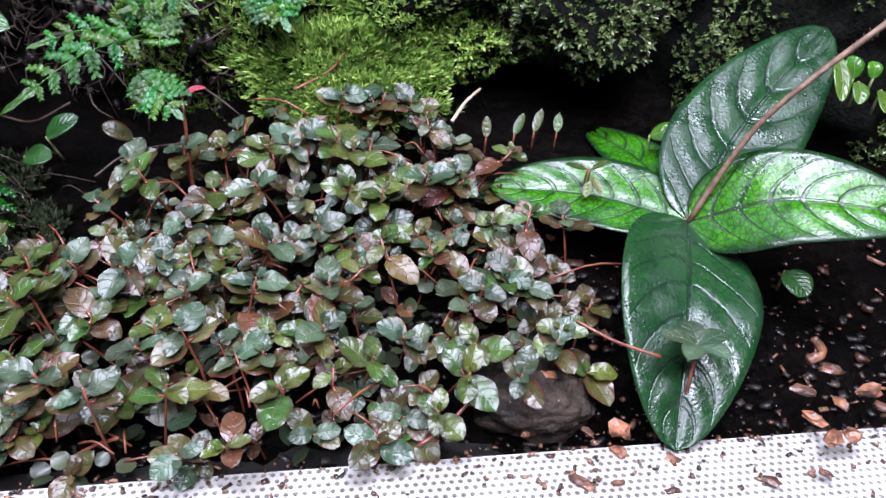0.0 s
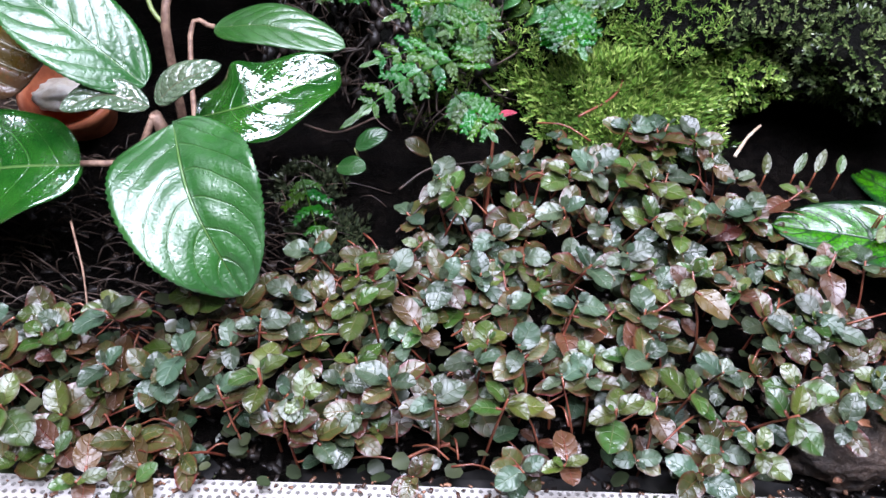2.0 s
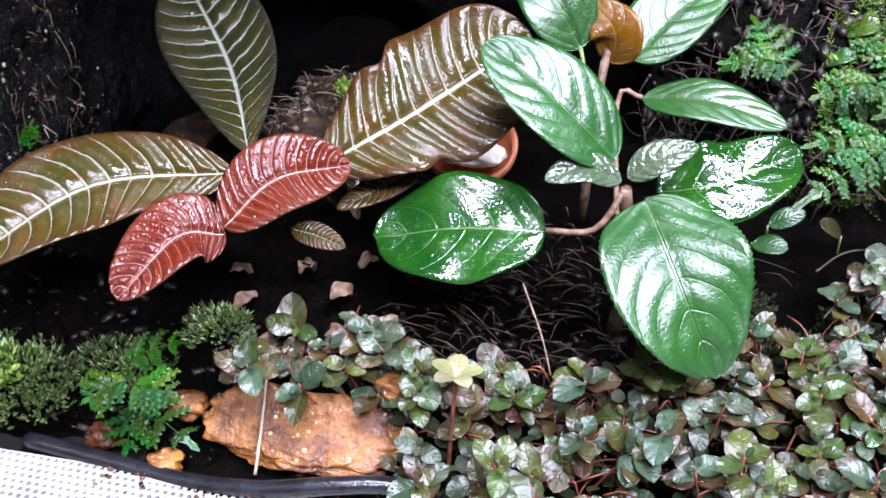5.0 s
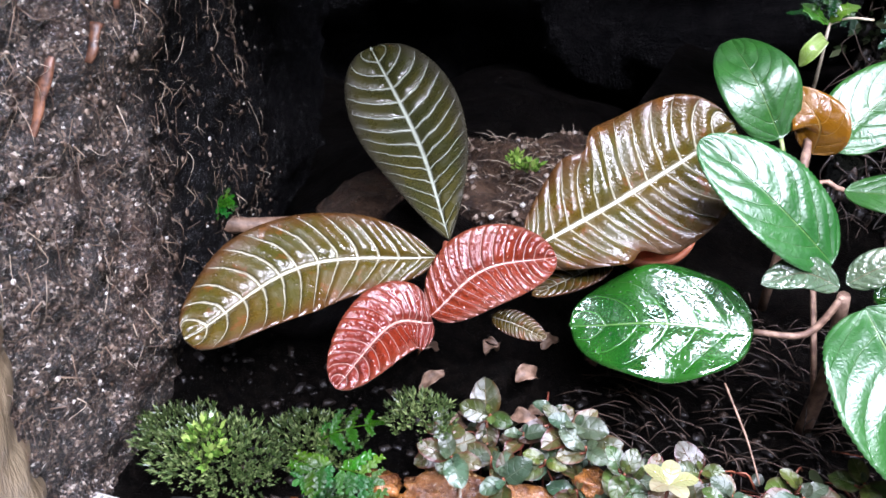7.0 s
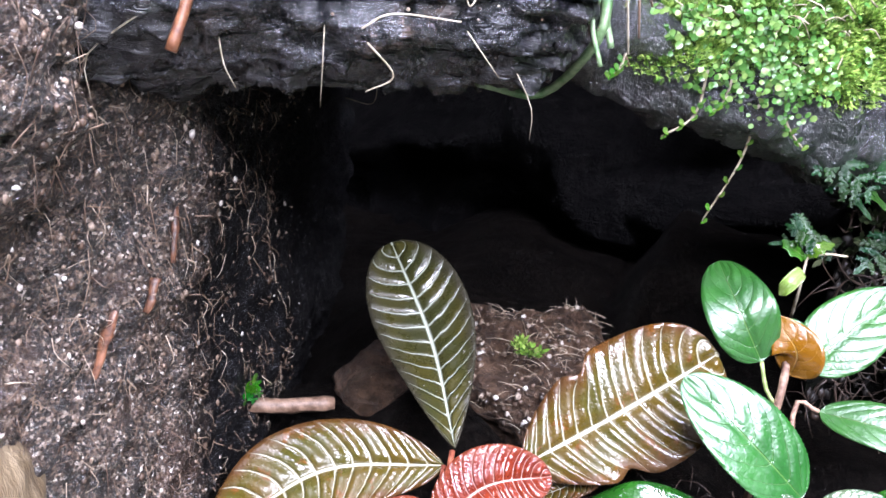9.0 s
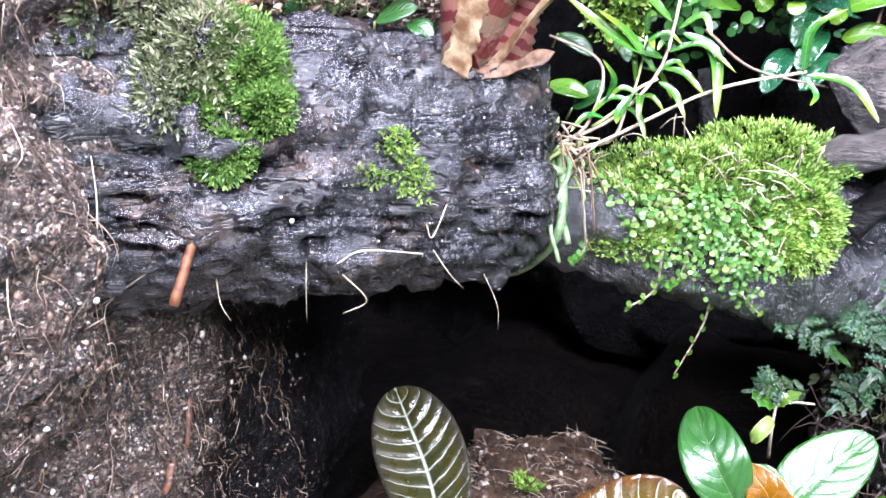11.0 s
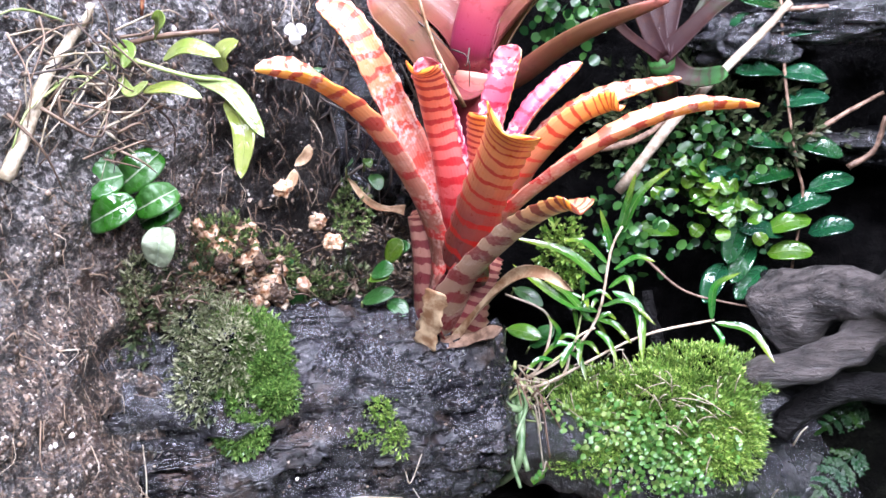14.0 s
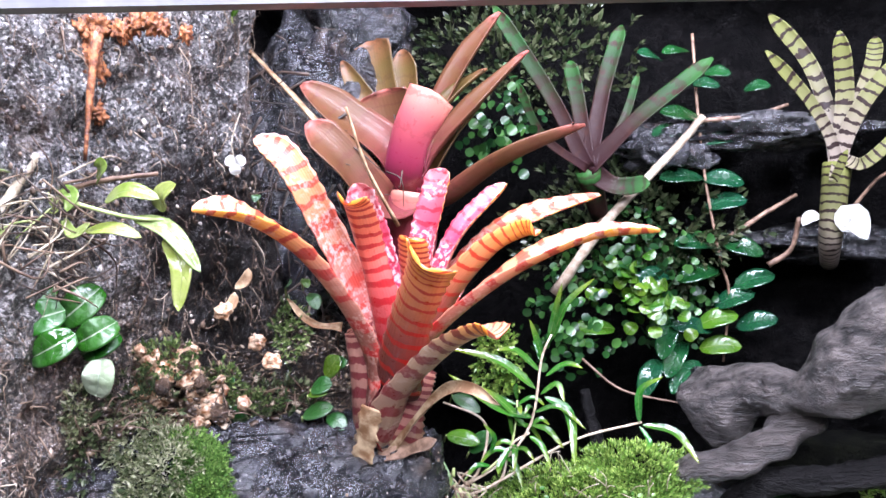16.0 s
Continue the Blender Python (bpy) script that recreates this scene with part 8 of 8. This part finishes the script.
for pts, r, m, lab in (([(-0.2918, 0.1437, 0.0234), (-0.2972, 0.1594, 0.0324), (-0.3047, 0.1788, 0.0406)], 0.0006, PALETWIG, "thin pale twig stuck upright in the soil"),
                       ([(-0.3052, 0.1817, 0.0417), (-0.3111, 0.1771, 0.0422), (-0.3122, 0.169, 0.0368)], 0.0014, PALETWIG, "bent pale dry stalk on the soil"),
                       ([(-0.4493, 0.2119, 0.0833), (-0.4272, 0.2236, 0.0783), (-0.4012, 0.2445, 0.0762)], 0.0045, STICKM, "brown wet stick at the foot of the peat wall"),
                       ([(-0.2083, 0.1579, 0.0244), (-0.1944, 0.1579, 0.0254), (-0.18, 0.1628, 0.0269)], 0.0009, PALETWIG, "thin pale twig at the edge of the strip"),
                       ([(-0.1227, 0.2738, 0.0673), (-0.1119, 0.2833, 0.0733), (-0.092, 0.2894, 0.0759)], 0.0005, DARKFIBRE, "bent brown twig over the dark soil"),
                       ([(-0.1198, 0.2526, 0.06), (-0.1068, 0.2735, 0.0707), (-0.1009, 0.285, 0.0759)], 0.0004, DARKFIBRE, "thin brown twig over the dark soil"),
                       ([(-0.2247, 0.2161, 0.0704), (-0.2141, 0.2013, 0.0609), (-0.2079, 0.1904, 0.0537)], 0.0004, STICKM, "thin brown twig below the broad leaf"),
                       ([(-0.1686, 0.3033, 0.0778), (-0.1528, 0.2974, 0.0784), (-0.1367, 0.2963, 0.0871)], 0.0006, DARKFIBRE, "brown twig over the dark soil"),
                       ([(0.0089, 0.3116, 0.08), (0.0145, 0.3204, 0.0855), (0.0204, 0.3278, 0.0885)], 0.0008, PALETWIG, "thin pale twig by the hollow"),
                       ([(-0.381, 0.1364, 0.3), (-0.3765, 0.1292, 0.2816), (-0.3774, 0.1197, 0.2612)], 0.0018, TWIGRED, "reddish brown twig hanging over the log"),
                       ([(-0.3849, 0.1348, 0.2977), (-0.3802, 0.1308, 0.2886), (-0.3758, 0.1273, 0.2783)], 0.0018, DARKFIBRE, "dark twig hanging over the log"),
                       ([(-0.424, 0.0926, 0.3493), (-0.4188, 0.1034, 0.356), (-0.4159, 0.1137, 0.3579)], 0.004, PALETWIG, "pale splintered stick in the peat wall"),
                       ([(0.128, 0.2152, 0.0382), (0.1325, 0.2166, 0.0408), (0.1295, 0.2191, 0.0451)], 0.0018, CHIPM, "reddish bark sliver on the soil")):
    tagged(tube("twig", pts, r, r * 0.75, m, n=14, sides=7, bumpy=0.35), lab, "twig")

# dead leaves and litter under the striped plant
rl = random.Random(91)
for i in range(16):
    x, y = rl.uniform(-0.335, -0.262), rl.uniform(0.185, 0.25)
    p = Vector((x, y, ground_z(x, y) + rl.uniform(0.001, 0.008)))
    w = rl.uniform(0, 6.28)
    d, L = Vector((math.cos(w), math.sin(w) * 0.7, rl.uniform(-0.1, 0.4))), rl.uniform(0.007, 0.014)
    ob = leaf("dead_leaf", [p, p + d * L * 0.5 + Vector((0, 0, L * 0.2)), p + d * L], (rl.uniform(-0.3, 0.3), -0.4, 0.9), L * rl.uniform(0.35, 0.6), STICKM, None, shape=ovate(0.9, 0.6), nu=12, nv=6, cup=rl.uniform(0.4, 1.2), wave=L * 0.08, seed=rl.uniform(1, 9), thick=0.0005)
    tagged(ob, "curled brown dead leaf on the dark soil", "dead leaf", "dead leaves on the soil")
# bark chips and grit on the soil and on the strip
r7 = random.Random(77)


def chip_geo(p, s, r):
    bm = bmesh.new()
    bmesh.ops.create_cube(bm, size=1.0)
    rot = Euler((r.uniform(-0.5, 0.5), r.uniform(-0.5, 0.5), r.uniform(0, 6.28))).to_matrix()
    k = Vector((s * r.uniform(0.8, 1.6), s * r.uniform(0.5, 0.9), s * r.uniform(0.25, 0.5)))
    vs = [Vector(p) + rot @ Vector((v.co.x * k.x * r.uniform(0.6, 1.1), v.co.y * k.y * r.uniform(0.6, 1.1), v.co.z * k.z)) for v in bm.verts]
    fs = [tuple(v.index for v in q.verts) for q in bm.faces]
    bm.free()
    return vs, fs


chips = (((0.0493, 0.1772, 0.0192), 0.005), ((0.0632, 0.1904, 0.019), 0.0055), ((0.0799, 0.1884, 0.018), 0.006), ((0.0792, 0.1857, 0.0134), 0.004), ((0.1302, 0.1921, 0.0262), 0.006), ((0.1364, 0.1924, 0.027), 0.006), ((0.1387, 0.2067, 0.0278), 0.006), ((0.1073, 0.1789, 0.0204), 0.004),
         ((0.124, 0.1807, 0.0222), 0.003), ((0.1506, 0.2047, 0.0289), 0.005), ((0.1276, 0.2013, 0.0261), 0.006), ((0.0607, 0.1771, 0.0191), 0.003), ((0.0408, 0.2075, 0.0349), 0.004), ((0.0543, 0.1975, 0.0203), 0.004), ((0.1489, 0.2105, 0.031), 0.006), ((0.1265, 0.2105, 0.03), 0.006), ((0.0648, 0.1995, 0.0201), 0.007), ((0.0339, 0.194, 0.0214), 0.003), ((0.1381, 0.2178, 0.0331), 0.006), ((0.0766, 0.1751, 0.0184), 0.003))
for p, s in chips:
    v, f = lump_geo(p, (s * r7.uniform(0.5, 0.9), s * r7.uniform(0.3, 0.5), s * r7.uniform(0.2, 0.35)), sub=2, bumpy=0.6, seed=s * 900 + p[0] * 50, turn=r7.uniform(0, 3))
    tagged(solid("bark_chip", v, f, CHIPM, None, None, False), "reddish brown bark chip on the white strip", "bark chip", "bark chips")
crumbs, grit, dark = [], [], []
for i in range(900):
    x = r7.uniform(-0.34, 0.22)
    y = edge_y(x) + r7.gauss(-0.004, 0.008)
    if y > edge_y(x) + 0.003 or r7.random() < 0.35:
        continue
    crumbs.append(chip_geo((x, y, 0.0192), r7.uniform(0.0006, 0.002), r7))
joined("strip_crumbs", crumbs, BARKGRIT, "crumbs of bark and soil on the white strip", "crumbs")
for i in range(2800):
    x, y = r7.uniform(-0.42, 0.3), r7.uniform(0.15, 0.27)
    if y < edge_y(x) + 0.004 or x < -0.28 and y > 0.2:
        continue
    s = r7.choice((0.0008, 0.0012, 0.002, 0.0028))
    dark.append(chip_geo((x, y, ground_z(x, y) + s * 0.2), s * 1.4, r7))
joined("soil_crumbs", dark, CRUMBM, "wet black crumbs of soil and bark", "soil crumbs")
for i in range(520):
    x, y = r7.uniform(0.0, 0.24), r7.uniform(0.18, 0.3)
    if y < edge_y(x) + 0.004:
        continue
    s = min(0.003, r7.lognormvariate(-6.9, 0.5))
    grit.append(chip_geo((x, y, ground_z(x, y) + 0.0012), s * 1.7, r7))
joined("bark_crumbs", grit, BARKGRIT, "small reddish bark crumbs in the black soil", "bark crumbs")
rootlets = []
for i in range(420):
    x, y = r7.uniform(-0.27, -0.14), r7.uniform(0.2, 0.29)
    z = ground_z(x, y)
    a = Vector((x, y, z + r7.uniform(0, 0.012)))
    b = a + Vector((r7.gauss(0, 0.012), r7.gauss(0, 0.006), r7.uniform(-0.006, 0.008)))
    v, f, uv = tube_geo([a, a.lerp(b, 0.5) + Vector((0, -0.002, 0.004)), b], 0.0003, 0.0002, n=4, sides=3)
    rootlets.append((v, f))
joined("ground_roots", rootlets, DARKFIBRE, "tangle of fine brown roots under the broad leaves", "roots")

# fibres, grit and roots of the peat wall and the log
fib, fib2, per, lit = [], [], [], []
for i in range(3300):
    y, z = r7.uniform(-0.05, 0.26), r7.uniform(0.06, 0.56)
    if z < 0.27 and y > 0.3:
        continue
    a = Vector((wall_x(y, z) + 0.0004, y, z))
    L = r7.uniform(0.003, 0.016)
    w = r7.gauss(-1.2, 0.8)
    b = a + Vector((0.0, math.cos(w) * L * 0.6, math.sin(w) * L))
    b.x = wall_x(b.y, b.z) + r7.uniform(0.0, 0.003)
    c = a.lerp(b, 0.5) + Vector((r7.uniform(0.0, 0.003), r7.gauss(0, 0.002), r7.gauss(0, 0.002)))
    v, f, uv = tube_geo([a, c, b], r7.choice((0.0001, 0.00013, 0.00018, 0.0003)), 0.00008, n=5, sides=3)
    (fib if r7.random() < 0.82 else fib2).append((v, f))
joined("peat_fibres", fib, FIBRE, "brown fibres hanging from the peat wall", "fibres")
joined("pale_fibres", fib2, PALETWIG, "pale fine roots on the peat wall", "fibres")
for i in range(1500):
    y, z = r7.uniform(-0.05, 0.25), r7.uniform(0.05, 0.56)
    if z < 0.27 and y > 0.19 and r7.random() < 0.7:
        continue
    s = min(0.0018, r7.lognormvariate(-7.8, 0.5))
    v, f = lump_geo((wall_x(y, z) + s * 0.3, y, z), (s, s, s * 0.9), sub=1, bumpy=0.9, seed=i * 0.37)
    per.append((v, f))
for i in range(330):
    p, d = log_point(r7.uniform(0.05, 0.9), r7.gauss(45, 40))
    s = min(0.0013, r7.lognormvariate(-7.9, 0.45))
    lit.append(lump_geo(p, (s, s, s), sub=1, bumpy=0.4, seed=i * 0.71))
joined("wall_grit", per, GRITM, "white and tan grit stuck in the peat wall", "grit")
joined("log_grit", lit, GRITM, "white grit scattered on the black log", "grit")
lumps = []
for i in range(3200):
    y, z = r7.uniform(-0.05, 0.3), r7.uniform(0.05, 0.56)
    s = r7.uniform(0.0004, 0.0013)
    lumps.append(lump_geo((wall_x(y, z), y, z), (s * 0.7, s, s * r7.uniform(0.6, 1.6)), sub=1, bumpy=0.5, seed=i * 0.53))
joined("peat_lumps", lumps, GRITM, "rough clods of the peat wall", "clods")
hang = []
for i in range(5):
    p, d = log_point(r7.uniform(0.25, 0.8), r7.uniform(115, 150))
    L = r7.uniform(0.008, 0.026)
    q = p + Vector((r7.gauss(0, 0.005), -0.002 + r7.gauss(0, 0.004), -L))
    v, f, uv = tube_geo([p, p.lerp(q, 0.5) + Vector((r7.gauss(0, 0.004), -0.003, 0)), q], 0.00022, 0.00015, n=6, sides=4)
    hang.append((v, f))
joined("hanging_rootlets", hang, ROOTM, "fine pale rootlets hanging under the log", "roots")
for pts in ([(-0.3496, 0.1627, 0.2659), (-0.3423, 0.1668, 0.2704), (-0.3262, 0.1761, 0.2696)], [(-0.3476, 0.1626, 0.2625), (-0.3407, 0.1658, 0.254), (-0.3476, 0.1629, 0.2489)], [(-0.3774, 0.2072, 0.3203), (-0.3799, 0.209, 0.3263), (-0.3784, 0.2161, 0.3311)], [(-0.3289, 0.1831, 0.2771), (-0.326, 0.1822, 0.2735), (-0.3249, 0.191, 0.2841)],
            [(-0.3912, 0.1049, 0.2701), (-0.3917, 0.109, 0.2906), (-0.3966, 0.1131, 0.304)], [(-0.4083, 0.2564, 0.2192), (-0.3974, 0.2603, 0.2181), (-0.3981, 0.2653, 0.2285)], [(-0.2981, 0.2765, 0.2802), (-0.2818, 0.2772, 0.2708), (-0.2651, 0.2831, 0.2658)]):
    tagged(tube("rootlet", pts, 0.00026, 0.0002, ROOTM, n=14, sides=5, bumpy=0.2), "thin pale curled rootlet on the log", "root", "pale rootlets")
for pts, r in (([(-0.4211, 0.1644, 0.2079), (-0.4152, 0.1603, 0.1958), (-0.4119, 0.1542, 0.1818)], 0.002), ([(-0.4185, 0.134, 0.1716), (-0.4184, 0.1268, 0.1579), (-0.4188, 0.1217, 0.1487)], 0.0025), ([(-0.4293, 0.1229, 0.2152), (-0.4273, 0.1187, 0.2059), (-0.4237, 0.116, 0.198)], 0.003), ([(-0.4131, 0.1473, 0.1788), (-0.4119, 0.1443, 0.1746), (-0.4124, 0.1412, 0.1691)], 0.0022)):
    tagged(tube("bark_sliver", pts, r, r * 0.5, CHIPM, n=8, sides=7, bumpy=0.5, flat=0.5), "brown bark sliver stuck in the peat wall", "bark sliver", "bark slivers")

# smaller nodules crowded round the large ones
rn = random.Random(44)
for i in range(46):
    c = Vector(rn.choice(((-0.4099, 0.1651, 0.3651), (-0.4039, 0.1783, 0.3601), (-0.4144, 0.1617, 0.3575), (-0.3917, 0.1818, 0.3463), (-0.4, 0.1787, 0.3409), (-0.396, 0.189, 0.352))))
    p = c + Vector((rn.gauss(0, 0.006), rn.gauss(0, 0.007), rn.gauss(0, 0.006)))
    s = rn.choice((0.0018, 0.0024, 0.003, 0.0038))
    ob = lump("nodule", p, (s, s * rn.uniform(0.7, 1.0), s * rn.uniform(0.7, 1.1)), (NODULE, BROWNROCK)[i % 2], seed=i * 2.3, sub=3, bumpy=0.6, turn=i)
    tagged(ob, "small crusty nodule on the wet soil bank", "nodule", "nodules on the soil bank")
moss_on("bank_tufts", [((-0.402, 0.168, 0.37), (0.5, -0.7, 0.5), 0.012, 0.008, 0.003), ((-0.398, 0.196, 0.352), (0.5, -0.7, 0.5), 0.01, 0.01, 0.003), ((-0.386, 0.205, 0.343), (0.5, -0.7, 0.5), 0.012, 0.006, 0.003), ((-0.372, 0.214, 0.375), (0.5, -0.7, 0.5), 0.008, 0.014, 0.003)], MOSSOLD, "olive moss tufts on the soil bank", 0.0026, 620, 6, 0.3, 71)
# crumbs, dry bits and rootlets on the soil bank beside the bromeliad
bits, rots = [], []
bv, bf = lump_geo((-0.43, 0.27, 0.315), (0.062, 0.085, 0.05), seed=3, sub=5, bumpy=0.3)
front = [q for q in bv if q.x > -0.45 and q.y < 0.33 and q.z > 0.3]
for q in front:
    for k in range(3):
        p = q + Vector((r7.gauss(0, 0.002), r7.gauss(0, 0.002), r7.gauss(0, 0.002)))
        bits.append(chip_geo(p, r7.choice((0.0012, 0.0018, 0.0026, 0.0036)), r7))
    if r7.random() < 0.5:
        d = Vector((r7.gauss(0.002, 0.006), r7.gauss(-0.002, 0.006), r7.gauss(0, 0.006)))
        v, f, uv = tube_geo([q, q + d * 0.6 + Vector((0.002, -0.002, 0.002)), q + d], 0.0003, 0.0002, n=4, sides=4)
        rots.append((v, f))
for c, spread in (((-0.4061, 0.1529, 0.3544), 0.014), ((-0.4064, 0.1311, 0.3527), 0.011), ((-0.3975, 0.1692, 0.3475), 0.012), ((-0.3929, 0.2044, 0.3434), 0.016), ((-0.4079, 0.202, 0.3529), 0.014), ((-0.3831, 0.2225, 0.3403), 0.01)):
    for k in range(90):
        p = Vector(c) + Vector((0.8, 0.6, 0)) * r7.gauss(0, spread) + Vector((0.3, -0.45, 0.84)) * r7.gauss(0, 0.0025) + Vector((-0.4, 0.6, 0.5)) * r7.gauss(0, spread * 0.6)
        bits.append(chip_geo(p, r7.choice((0.001, 0.0016, 0.0024, 0.0034)), r7))
        if k % 3 == 0:
            d = Vector((r7.gauss(0, 0.006), r7.gauss(0, 0.006), r7.gauss(0, 0.004)))
            v, f, uv = tube_geo([p, p + d * 0.6 + Vector((0.001, -0.002, 0.002)), p + d], 0.0004, 0.0002, n=4, sides=4)
            rots.append((v, f))
joined("bank_crumbs", bits, BANKGRIT, "brown crumbs and dry bits on the soil bank", "crumbs")
joined("bank_rootlets", rots, FIBRE, "fine brown rootlets in the soil bank", "roots")

# straw and crumbs on the cave floor mound
straw, cr = [], []
rock_at = Vector((-0.325, 0.345, 0.058))
mv, mf = lump_geo(rock_at, (0.062, 0.052, 0.032), seed=9, sub=5, bumpy=0.35)
for q in mv:
    if q.z < rock_at.z or r7.random() < 0.6:
        continue
    d = Vector((r7.gauss(0, 0.007), r7.gauss(0, 0.004), r7.gauss(0.001, 0.002)))
    v, f, uv = tube_geo([q, q + d * 0.5 + Vector((0, -0.001, 0.002)), q + d], 0.00025, 0.00015, n=3, sides=3)
    straw.append((v, f))
    s = r7.uniform(0.0006, 0.002)
    cr.append(lump_geo(q, (s, s * 1.3, s), sub=1, bumpy=0.8, seed=q.x * 900))
joined("cave_straw", straw, PALETWIG, "dry straw bits on the cave floor mound", "straw")
joined("cave_crumbs", cr, GRITM, "brown crumbs on the cave floor mound", "crumbs")
